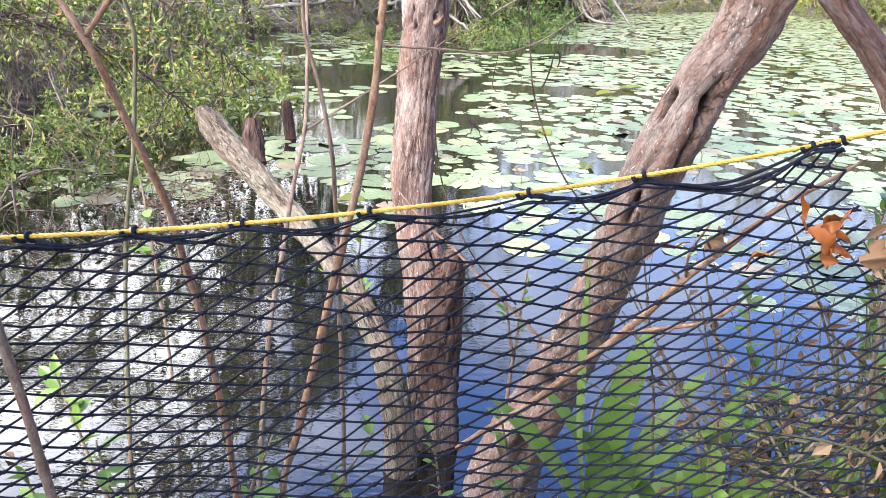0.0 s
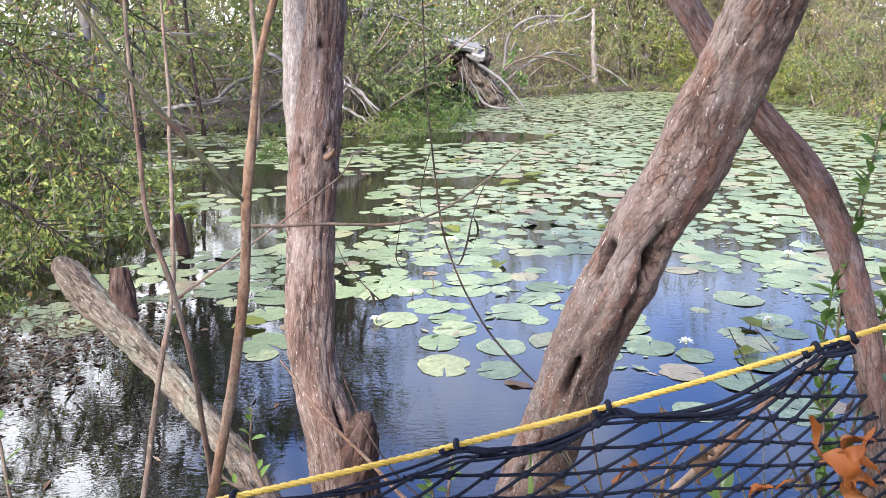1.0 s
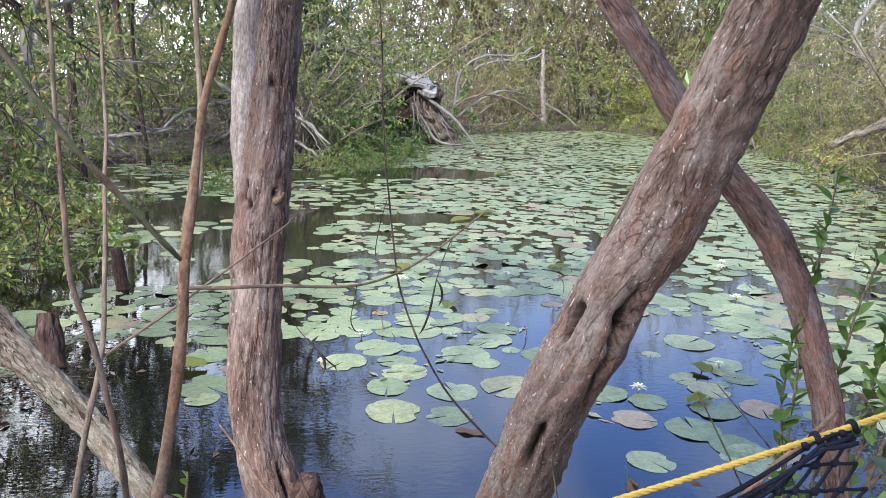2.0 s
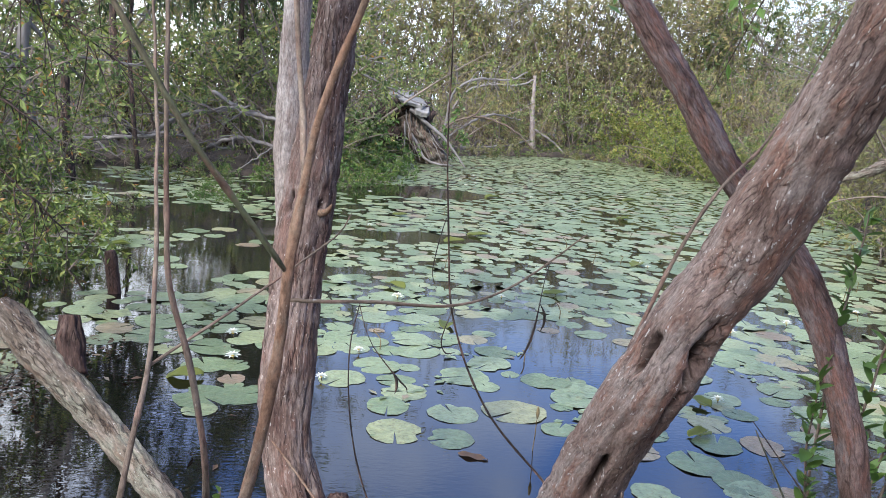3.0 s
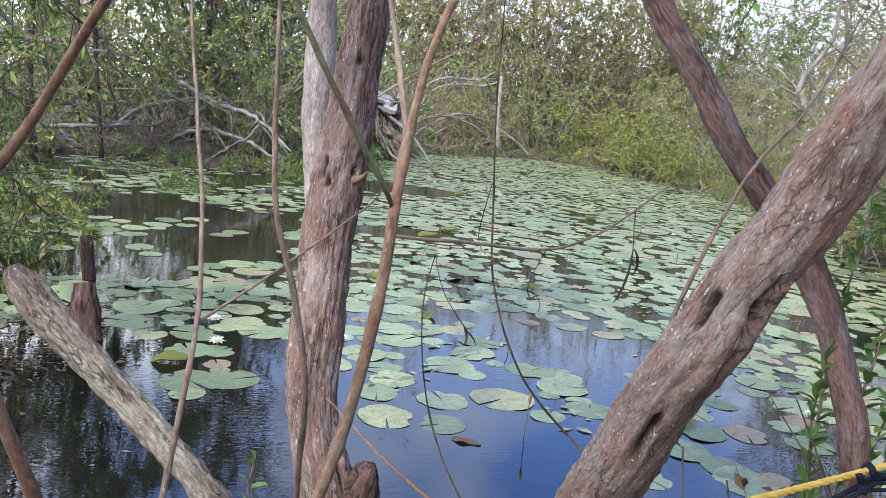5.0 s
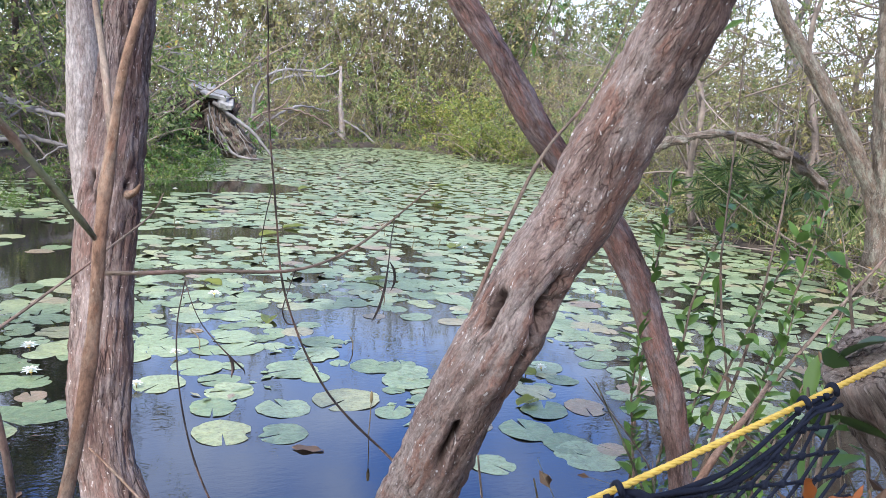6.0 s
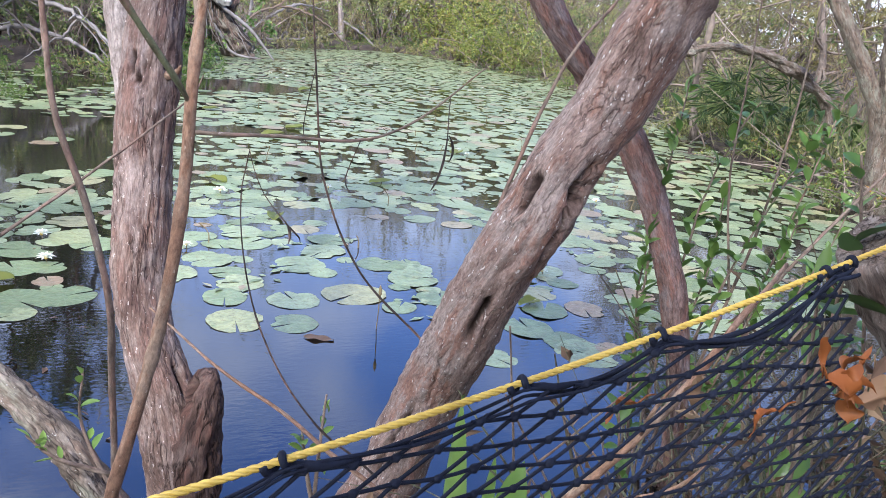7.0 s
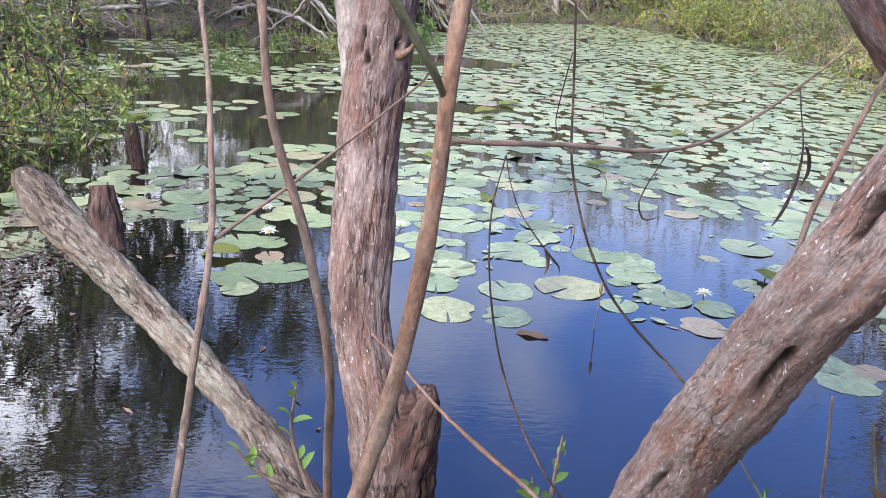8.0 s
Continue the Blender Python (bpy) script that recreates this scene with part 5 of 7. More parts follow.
# ---------- lily pads ----------
def pad_arrays(r, seed, ruffle=0.008, cup=0.0, n=30):
    """A round floating leaf with a narrow slit to its middle; the rim slightly lifted and uneven."""
    rng = random.Random(seed)
    slit = rng.uniform(0.10, 0.24)
    V, A, F = [], [], []
    rings = (0.06, 0.45, 0.82, 0.97, 1.0) if n > 20 else (0.2, 0.85, 1.0)
    ph = [rng.uniform(0, 6.3) for _ in range(3)]
    bite = rng.choice((0, 0, 0, 0.12, 0.22)) * (1 if n > 20 else 0.5)
    for q, k in enumerate(rings):
        for i in range(n + 1):
            t = slit / 2 + (2 * math.pi - slit) * i / n
            edge = 1 + 0.045 * math.sin(2 * t + ph[0]) + 0.022 * math.sin(5 * t + ph[1]) + 0.014 * math.sin(11 * t + ph[2]) + 0.012 * math.sin(13.7 * t + ph[0]) - bite * math.exp(-((t - ph[0]) / 0.22) ** 2)
            if i in (0, n):
                edge *= 0.98
            lift = ruffle * k ** 3 * (math.sin(2 * t + ph[2]) + 0.6 * math.sin(5 * t + ph[1])) + cup * r * k * k
            if q == len(rings) - 1:
                lift -= 0.003
            V.append((math.cos(t) * r * k * edge, math.sin(t) * r * k * edge, lift + 0.004))
            A.append((t * 22 / 20, k, 0))
    m = n + 1
    for q in range(len(rings) - 1):
        for i in range(n):
            a = q * m + i
            F.append([a, a + m, a + m + 1, a + 1])
    F.append(list(range(m)))
    return np.array(V), F, np.array(A)


PAD_MESHES = []
for k in range(9):
    v, f, a = pad_arrays(1.0, 700 + k, 0.03 + 0.01 * (k % 3), 0.0)
    v[:, 2] *= 0.35
    me = bpy.data.meshes.new("lily_pad")
    me.from_pydata(v.tolist(), [], f)
    me.polygons.foreach_set("use_smooth", np.ones(len(f), bool))
    at = me.attributes.new("leaf", "FLOAT_VECTOR", "POINT")
    at.data.foreach_set("vector", a.astype(np.float32).ravel())
    me.materials.append(M_PAD)
    PAD_MESHES.append(me)

NEAR_PADS = [(0.336, 4.169, 0.143), (0.592, 4.10, 0.120), (0.645, 4.40, 0.138), (0.967, 4.448, 0.172), (0.785, 4.957, 0.160), (1.255, 4.925, 0.150), (1.36, 4.66, 0.155), (1.407, 4.342, 0.134), (1.596, 4.212, 0.104),
             (1.453, 4.011, 0.117), (-0.574, 4.360, 0.108), (-0.65, 5.01, 0.168), (1.826, 3.562, 0.158), (2.189, 5.106, 0.157), (2.064, 5.763, 0.115), (2.443, 6.04, 0.155), (2.749, 6.032, 0.169), (-1.05, 5.82, 0.21), (0.425, 4.684, 0.135),
             (0.563, 5.389, 0.149), (0.484, 8.01, 0.152), (1.063, 5.433, 0.136), (1.973, 4.348, 0.118), (1.689, 3.885, 0.139), (1.375, 3.59, 0.107)]
NEAR_PADS += [(1.80, 3.70, 0.12), (2.126, 4.088, 0.122), (2.406, 3.977, 0.124), (2.219, 4.716, 0.12), (2.681, 4.892, 0.148), (2.563, 4.264, 0.116), (3.019, 4.401, 0.161), (3.45, 4.453, 0.17), (3.904, 4.759, 0.166), (1.895, 4.099, 0.134),
              (1.844, 5.928, 0.122), (1.727, 6.536, 0.133), (3.115, 5.692, 0.13), (1.405, 4.80, 0.13), (3.167, 5.031, 0.139), (-1.128, 6.409, 0.18), (-1.775, 5.297, 0.18), (-1.698, 4.829, 0.19), (-0.427, 5.899, 0.18), (-0.266, 5.419, 0.19),
              (-0.581, 6.481, 0.19), (0.323, 4.481, 0.125), (0.10, 4.86, 0.14), (0.30, 5.10, 0.15), (0.98, 5.20, 0.15)]
GAPS = [(1.62, 5.55, 0.62, 0.42), (1.2, 6.05, 0.35, 0.2), (-1.6, 6.95, 0.75, 0.40), (2.1, 5.45, 0.4, 0.3), (-0.3, 7.6, 0.9, 0.25), (0.9, 9.6, 1.0, 0.35), (1.2, 14.3, 1.6, 0.9), (-1.5, 4.0, 1.1, 0.7)]
rng = np.random.default_rng(11)
pads = [(x, y, r * (0.78 if x < 0 else 0.95), True) for x, y, r in NEAR_PADS]
cells = {}


def pad_clear(x, y, r, tight):
    for i in (-1, 0, 1):
        for j in (-1, 0, 1):
            for a, b, c in cells.get((int(x // 0.5) + i, int(y // 0.5) + j), ()):
                if math.hypot(a - x, b - y) < (r + c) * tight:
                    return False
    return True


for x, y, r, _ in pads:
    cells.setdefault((int(x // 0.5), int(y // 0.5)), []).append((x, y, r))
tries = rng.uniform(size=(52000, 5))
TX, TY = -4.6 + 16 * tries[:, 0], 3.4 + 25.2 * tries[:, 1] ** 0.9
TD = shore_distance(TX, TY)
for (a_, b_, c_, d_, e_), x, y, sd in zip(tries, TX, TY, TD):
    if sd > -0.12:
        continue
    if y < 5.3 and -0.35 < x < 2.6:
        if not (0.25 < x < 2.5 and y > 4.05 + 0.25 * abs(x - 1.0) and d_ < 0.16) and not (1.3 < x < 2.6 and y > 3.5 and d_ < 0.10):
            continue
        e_ *= 0.5
    if y < 4.5 and x < 0:
        continue
    if y < 5.2 and x > 2.6 and (y < 2.6 + 0.35 * x or c_ > 0.7):
        continue
    if any(((x - gx_) / ga) ** 2 + ((y - gy_) / gb) ** 2 < 1 for gx_, gy_, ga, gb in GAPS):
        continue
    cover = 0.88 if x > 0.1 * (y - 6) - 0.2 else 0.34
    if x < -0.8:
        cover = 0.2
    cover += 1.15 * noise.noise(Vector((x * 0.8, y * 0.55, 4.0)))
    if d_ > cover:
        continue
    r = 0.05 + 0.115 * e_
    if not pad_clear(x, y, r, 0.62):
        continue
    pads.append((x, y, r, False))
    cells.setdefault((int(x // 0.5), int(y // 0.5)), []).append((x, y, r))
pads.sort(key=lambda q: q[1] + 0.3 * abs(q[0] - 0.8))
far_v, far_f, far_a = [], [], []
for k, (x, y, r, known) in enumerate(pads):
    h = 0.0005 + 0.0025 * random.random() + (0.001 if known else 0)
    tilt = random.uniform(-0.7, 0.7), random.uniform(-0.7, 0.7)
    m = pose(x, y, h, tilt[0], tilt[1], random.uniform(0, 360)) @ Matrix.Diagonal((r, r * random.uniform(0.92, 1), r, 1))
    if k < 290:
        ob = new("lily_pad", PAD_MESHES[k % len(PAD_MESHES)])
        ob.matrix_basis = m
        tagged(ob, "round green floating lily pad with a slit", "lily pad", "lily pads on the pond")
    else:
        v, f, a = pad_arrays(1.0, 900 + k, 0.012 if random.random() < 0.88 else 0.10, 0.0, 12 if y < 11 else 8)
        far_v.append(placed(v, m))
        far_f.append(f)
        far_a.append(a)
V, F, A = join(list(zip(far_v, far_f, far_a)))
tagged(mesh_part("lily_pads", V, F, M_PAD, attribute=("leaf", A)), "dense raft of round green floating lily pads", "lily pads", kind="stuff")


def curled_pad(x, y, r, h, turn, seed, label="yellow-green lily pad folded up above the water"):
    """A pad whose two halves fold upward, on a short stem."""
    v, f, a = pad_arrays(r, seed, 0.006, 0.0, 24)
    v[:, 2] += np.abs(v[:, 1]) * 0.28 + v[:, 0] * 0.08
    v[:, 1] *= 0.75
    root = empty("folded_lily_pad", x, y, 0)
    mesh_part("blade", placed(v, pose(x, y, h, 0, 0, turn)), f, M_YPAD, root)
    va, fa, at = tube_arrays([(x, y, -0.15), (x + 0.005, y, 0.0), (x, y, h + 0.004)], [0.004, 0.004, 0.003], 6, 0.03)
    mesh_part("stem", va, fa, M_STEM, root)
    return tagged(root, label, "lily pad", "folded lily pads")


for k, (x, y, r, h, a) in enumerate(((0.823, 5.975, 0.07, 0.02, 70), (1.847, 4.192, 0.065, 0.02, 20), (-0.715, 4.80, 0.095, 0.012, 5), (1.90, 7.08, 0.10, 0.02, 0), (1.74, 9.95, 0.13, 0.015, 0), (1.377, 9.41, 0.13, 0.02, 10),
                                     (0.016, 4.653, 0.035, 0.03, 90), (1.613, 6.08, 0.04, 0.04, 80), (1.62, 4.75, 0.06, 0.03, 60), (-0.115, 4.37, 0.05, 0.02, 30), (2.05, 4.62, 0.07, 0.03, 120), (4.4, 12.3, 0.12, 0.02, 0), (3.2, 8.6, 0.10, 0.03, 40), (-1.9, 8.2, 0.1, 0.02, 0),
                                     (2.7, 14.1, 0.13, 0.02, 15), (0.9, 11.2, 0.11, 0.03, 0), (5.5, 15.0, 0.14, 0.02, 0), (0.55, 7.1, 0.09, 0.02, 140))):
    if r > 0.06:
        curled_pad(x, y, r, h * 0.6, a, 1200 + k)


def water_lily(x, y, s, seed):
    rng = random.Random(seed)
    root = empty("water_lily", x, y, 0.02)
    for ring, (cnt, tilt, ln) in enumerate(((7, 0.35, 0.045), (7, 0.8, 0.04), (5, 1.15, 0.032))):
        for i in range(cnt):
            t = 2 * math.pi * (i + 0.5 * ring) / cnt + rng.uniform(-0.1, 0.1)
            v, f = broad_leaf(ln * s, 0.014 * s, 0.25, 0.3, 4)
            mesh_part("petal", placed(v, aim(x, y, 0.02, (math.cos(t) * math.cos(tilt), math.sin(t) * math.cos(tilt), math.sin(tilt)))), f, M_FLOWER, root)
    va, fa, at = tube_arrays([(x, y, 0.02), (x, y, 0.02 + 0.012 * s), (x, y, 0.02 + 0.018 * s)], [0.006 * s, 0.008 * s, 0.003 * s], 8, 0.01)
    mesh_part("flower_centre", va, fa, M_STAMEN, root)
    va, fa, at = tube_arrays([(x, y, -0.2), (x + 0.01, y, -0.05), (x, y, 0.022)], [0.003] * 3, 6, 0.05)
    mesh_part("stem", va, fa, M_STEM, root)
    return tagged(root, "white water lily open on the pond", "flower", "white water lilies")


FLOWERS = [(1.59, 4.335), (-0.565, 5.55), (-0.51, 5.10), (2.642, 4.333), (-0.013, 4.813), (2.168, 4.654), (3.3, 4.9), (0.2, 5.3)]
rng_ = random.Random(77)
while len(FLOWERS) < 40:
    x, y = rng_.uniform(-1, 7), rng_.uniform(5.5, 20)
    if shore_distance(np.array([x]), np.array([y]))[0] < -0.5:
        FLOWERS.append((x, y))
for k, (x, y) in enumerate(FLOWERS):
    water_lily(x, y, rng_.uniform(0.9, 1.35), 1300 + k)

# floating things: a fallen pink-brown leaf, a drooped bud, upright stubs
v, f = broad_leaf(0.14, 0.055, 0.02, 0.05, 10, wave=0.004)
root = empty("floating_leaf", 0.67, 3.9, 0)
mesh_part("blade", placed(v, aim(0.60, 3.94, 0.006, (0.9, -0.45, 0))), f, M_TAN, root)
tagged(root, "fallen pink-brown leaf floating on the water", "leaf")
sapling("lily_bud", "drooping dark lily bud on a thin stem", [("stem", [(0.95, 3.99, -0.1), (0.955, 3.99, 0.10), (0.957, 3.985, 0.16)], [0.003, 0.003, 0.002]),
                                                             ("bud", [(0.957, 3.985, 0.155), (0.958, 3.985, 0.175), (0.958, 3.984, 0.20), (0.957, 3.984, 0.215)], [0.004, 0.011, 0.009, 0.002])], M_STEM, 120, "bud")
for k in range(26):
    x, y = rng_.uniform(0.3, 5.5), rng_.uniform(5.2, 12)
    h = rng_.uniform(0.05, 0.14)
    sapling("lily_stalk", "brown bent lily stalk standing out of the water", [("stem", [(x, y, -0.1), (x + 0.01, y, h * 0.5), (x + rng_.uniform(-0.04, 0.04), y, h), (x + rng_.uniform(-0.07, 0.07), y, h * 0.9)], [0.005, 0.0045, 0.005, 0.003])], M_STEM, 130 + k, "stalk")


# a raft of dead leaves and bits of twig adrift by the near bank
rng = np.random.default_rng(88)
n = 12000
bx, by = rng.uniform(-2.6, -0.12, n), rng.uniform(1.6, 6.2, n)
raft = np.array([noise.noise(Vector((x * 2.2, y * 2.2, 6.0))) for x, y in zip(bx, by)])
edge = np.clip(1.0 - ((bx + 1.65) / 0.6) ** 2 - ((by - 4.8) / 1.0) ** 2, -1, 1)
keep = (shore_distance(bx, by) < -0.02) & (rng.uniform(size=n) < np.clip(edge * 0.7 + raft * 0.8 - 0.02, 0.006, 0.8))
m_ = int(keep.sum())
w = rand_dirs(rng, m_) * np.array([1, 1, 0.12])
v, f = leaf_arrays(np.stack([bx[keep], by[keep], rng.uniform(0.002, 0.018, m_)], 1), w, rand_dirs(rng, m_, 3.0), rng.uniform(0.015, 0.07, m_), rng.uniform(0.006, 0.026, m_), 0.2)
tagged(mesh_part("leaf_litter", v, f, M_DRY, smooth=False), "brown dead leaves adrift by the bank", "leaf litter", kind="stuff")

# torn bits of pad and weed between the near pads
rng = np.random.default_rng(89)
n = 900
bx, by = rng.uniform(-0.2, 3.2, n), 3.6 + 3.2 * rng.uniform(size=n) ** 0.8
drift = np.array([noise.noise(Vector((x * 2.0, y * 1.6, 2.0))) for x, y in zip(bx, by)])
keep = (drift > 0.27) & (by > 3.9 + 0.25 * np.abs(bx - 1.0))
m_ = int(keep.sum())
w = rand_dirs(rng, m_) * np.array([1, 1, 0.03])
v, f = leaf_arrays(np.stack([bx[keep], by[keep], np.full(m_, 0.004)], 1), w, np.tile(np.array([0.0, 0.0, 1.0]), (m_, 1)), rng.uniform(0.03, 0.10, m_), rng.uniform(0.02, 0.05, m_), 0.04)
tagged(mesh_part("water_weed", v, f, M_PAD, smooth=False), "torn scraps of green weed floating between pads", "water weed", kind="stuff")

# old leaves on the trodden bank
rng = np.random.default_rng(90)
n = 5000
bx, by = rng.uniform(-4.0, 5.0, n), rng.uniform(-3.5, 1.7, n)
keep = shore_distance(bx, by) > 0.0
bx, by = bx[keep], by[keep]
bz = np.array([ground_z(x, y) + 0.02 for x, y in zip(bx, by)])
w = rand_dirs(rng, len(bx)) * np.array([1, 1, 0.2])
v, f = leaf_arrays(np.stack([bx, by, bz], 1), w, rand_dirs(rng, len(bx), 2.5), rng.uniform(0.03, 0.1, len(bx)), rng.uniform(0.012, 0.04, len(bx)), 0.25)
tagged(mesh_part("leaf_litter", v, f, M_DRY, smooth=False), "old brown leaves strewn over the bank", "leaf litter", kind="stuff")
# ---------- shrubs and trees round the pond ----------
rg = np.random.default_rng
STOCK = {
    "willow": [brushy("willow_bush", rg(50 + k), 3.0, 2.6, 20, 220, 6400, 0.068, 0.028, M_GREEN, M_BRUSH, 0.25, 0.3, 0.8, 0.02, 0.30) for k in range(2)],
    "far": [brushy("bush", rg(60 + k), 3.0, 2.8, 15, 130, 4400, 0.08, 0.036, M_FARGREEN, M_BRUSH, 0.2, 0.2, 0.8, 0.022, 0.30) for k in range(3)],
    "yellow": [brushy("bush", rg(70 + k), 2.6, 2.4, 14, 130, 5200, 0.085, 0.048, M_YELLOWGREEN, M_BRUSH, 0.15, 0.1, 0.9, 0.02, 0.30) for k in range(1)],
    "olive": [brushy("dry_thicket", rg(80 + k), 3.2, 2.4, 20, 190, 4300, 0.12, 0.020, M_OLIVE, M_BRUSH, 0.4, 0.9, 1.2, 0.018, 0.28) for k in range(2)],
    "bare": [brushy("bare_thicket", rg(90 + k), 3.4, 2.6, 24, 330, 900, 0.09, 0.02, M_DRY, M_BRUSH, 0.2, 0.6, 1.0, 0.018, 0.30) for k in range(2)],
    "low": [brushy("low_bush", rg(95 + k), 1.3, 1.2, 8, 34, 950, 0.07, 0.031, (M_GREEN, M_FARGREEN, M_OLIVE)[k], M_BRUSH, 0.3, 0.3, 0.7, 0.012, 0.32) for k in range(3)],
    "tree": [far_tree("tree", rg(100 + k), 7.0, 24, 190, 3300, 0.10, 0.04, M_FARGREEN if k else M_OLIVE, M_GREYWOOD, 0.2) for k in range(3)],
    "tall": [far_tree("tall_tree", rg(120 + k), 8.5, 36, 300, 4600, 0.11, 0.042, M_GREEN, M_GREYWOOD, 0.12, 0.12, 0.30) for k in range(2)],
}
STOCK |= {
    "leafy": [brushy("leafy_bush", rg(170 + k), 1.3, 1.5, 12, 70, 1500, 0.10, 0.042, M_SHRUB, M_BRUSH, 0.35, 0.3, 0.7, 0.014, 0.32, 0.05) for k in range(2)],
    "wall": [brushy(("thicket", "bush", "thicket")[k], rg(150 + k), 8.0, 5.0, 34, 380, 6200, 0.19, 0.085, (M_OLIVE, M_FARGREEN, M_OLIVE)[k], M_BRUSH, 0.05, 0.4, 1.5, 0.03, 0.16) for k in range(3)],
    "wood": [far_tree("tree", rg(130 + k), 7.5, 36, 280, 2900, 0.12, 0.046, (M_OLIVE, M_FARGREEN)[k % 2], M_BRUSH, 0.12, 0.09, 0.34) for k in range(3)],
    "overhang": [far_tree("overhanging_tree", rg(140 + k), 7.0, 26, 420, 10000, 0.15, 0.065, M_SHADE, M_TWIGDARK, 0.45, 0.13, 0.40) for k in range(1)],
    "snag": [far_tree("bare_tree", rg(110 + k), 6.5, 22, 190, 400, 0.10, 0.03, M_OLIVE, M_GREYWOOD, 0.2, 0.10) for k in range(2)],
}
LABELS = {
    "willow": ("dense willow-leaved green bush overhanging the pond", "bush"), "far": ("dense grey-green bush on the pond bank", "bush"), "yellow": ("bright yellow-green leafy bush on the bank", "bush"),
    "olive": ("tangled olive-brown thicket with hanging dry leaves", "thicket"), "bare": ("tangle of bare grey-brown twigs on the bank", "thicket"),
    "wall": ("tall dense tangle of olive shrubs behind the pond", "thicket"), "wood": ("loose twiggy tree with thin olive foliage", "tree"), "overhang": ("tall tree with open darkened crown, added for shade and reflections", "tree"),
    "low": ("low leafy growth trailing over the shoreline", "bush"),
    "leafy": ("broad-leaved dark green bush leaning over the water", "bush"),
    "tall": ("tall leafy tree crowding the pond bank", "tree"),
    "tree": ("slender pale-barked tree with thin foliage", "tree"), "snag": ("nearly bare grey tree with fine branches", "tree"),
}
used = set()


def plant(kind, x, y, s, turn, k=0, sz=1.0):
    ob = STOCK[kind][k % len(STOCK[kind])]
    z = max(-0.05, ground_z(x, y) - 0.06)
    m = pose(x, y, z, 0, 0, turn) @ Matrix.Diagonal((s, s, s * sz, 1))
    if ob.name in used:
        ob = copy_thing(ob, m)
    else:
        used.add(ob.name)
        ob.matrix_basis = m
    return tagged(ob, *LABELS[kind], "plants round the pond")


PLANTS = [
    # the near left bank
    ("willow", -4.8, 6.8, 0.9, 10, 0), ("willow", -4.5, 9.0, 1.05, 130, 1), ("willow", -5.0, 10.8, 1.2, 75, 0), ("olive", -4.1, 4.2, 0.8, 20, 0),
    ("bare", -5.2, 7.4, 0.8, 300, 0), ("tree", -6.5, 9.0, 0.6, 30, 1), ("far", -5.6, 12.2, 1.3, 15, 2),
]
PLANTS += [
    # tall trees behind the left bank and on the point
    ("snag", -5.0, 9.8, 1.1, 60, 0), ("willow", -5.2, 7.8, 0.95, 60, 0), ("bare", -4.0, 7.0, 0.5, 40, 1), ("bare", -4.1, 8.6, 0.6, 140, 0), ("bare", -2.6, 15.6, 0.4, 80, 0), ("bare", -3.6, 15.8, 0.4, 10, 1), ("willow", -3.75, 9.5, 0.62, 140, 1), ("willow", -4.1, 11.0, 0.55, 300, 0), ("tall", -5.6, 13.5, 0.6, 160, 1), ("snag", -3.9, 12.0, 1.0, 250, 1), 
]
PLANTS += [
    # the overhang crowns stand above the view and darken the pond's reflection
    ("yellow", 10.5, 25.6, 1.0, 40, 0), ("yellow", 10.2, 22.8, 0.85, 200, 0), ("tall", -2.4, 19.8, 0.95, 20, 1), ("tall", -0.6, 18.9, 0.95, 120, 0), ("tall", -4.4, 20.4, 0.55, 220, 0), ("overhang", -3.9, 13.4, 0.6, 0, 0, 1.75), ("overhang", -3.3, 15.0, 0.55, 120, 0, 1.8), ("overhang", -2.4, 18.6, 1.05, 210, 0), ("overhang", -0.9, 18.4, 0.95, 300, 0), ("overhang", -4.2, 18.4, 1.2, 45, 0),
    ("tall", -8.2, 13.0, 0.8, 15, 0),
]
PLANTS += [
    # the point between cove and pond
    ("bare", -2.6, 18.0, 0.75, 0, 1), ("bare", -1.0, 15.8, 0.7, 90, 0), ("far", -1.0, 16.2, 0.9, 200, 0), ("far", -0.8, 17.8, 1.0, 20, 1), ("far", -1.3, 17.6, 1.25, 140, 2), ("far", -2.2, 19.5, 1.4, 310, 0), ("willow", -4.6, 18.6, 1.3, 80, 1),
    ("far", -1.0, 20.6, 1.25, 260, 2), ("far", -3.8, 21.0, 1.6, 35, 1), ("willow", 0.05, 16.3, 0.42, 35, 0), ("willow", 1.35, 19.6, 0.3, 115, 1),
]
PLANTS += [
    # the far bank
    ("wall", 15.0, 36.0, 1.15, 20, 0), ("wall", 12.0, 33.0, 1.0, 140, 2), ("wall", 17.5, 33.0, 1.1, 250, 1), ("wall", 9.0, 34.5, 1.05, 80, 0), ("wall", 6.0, 35.5, 1.0, 310, 2),
    ("bare", 3.4, 25.8, 0.9, 10, 0), ("far", 3.0, 27.5, 1.3, 70, 0), ("olive", 5.0, 28.4, 1.2, 30, 1), ("far", 6.4, 29.2, 0.9, 190, 1), ("olive", 7.6, 30.2, 1.25, 250, 0), ("bare", 5.8, 29.0, 0.9, 130, 1), ("far", 9.0, 30.4, 1.15, 45, 2),
]
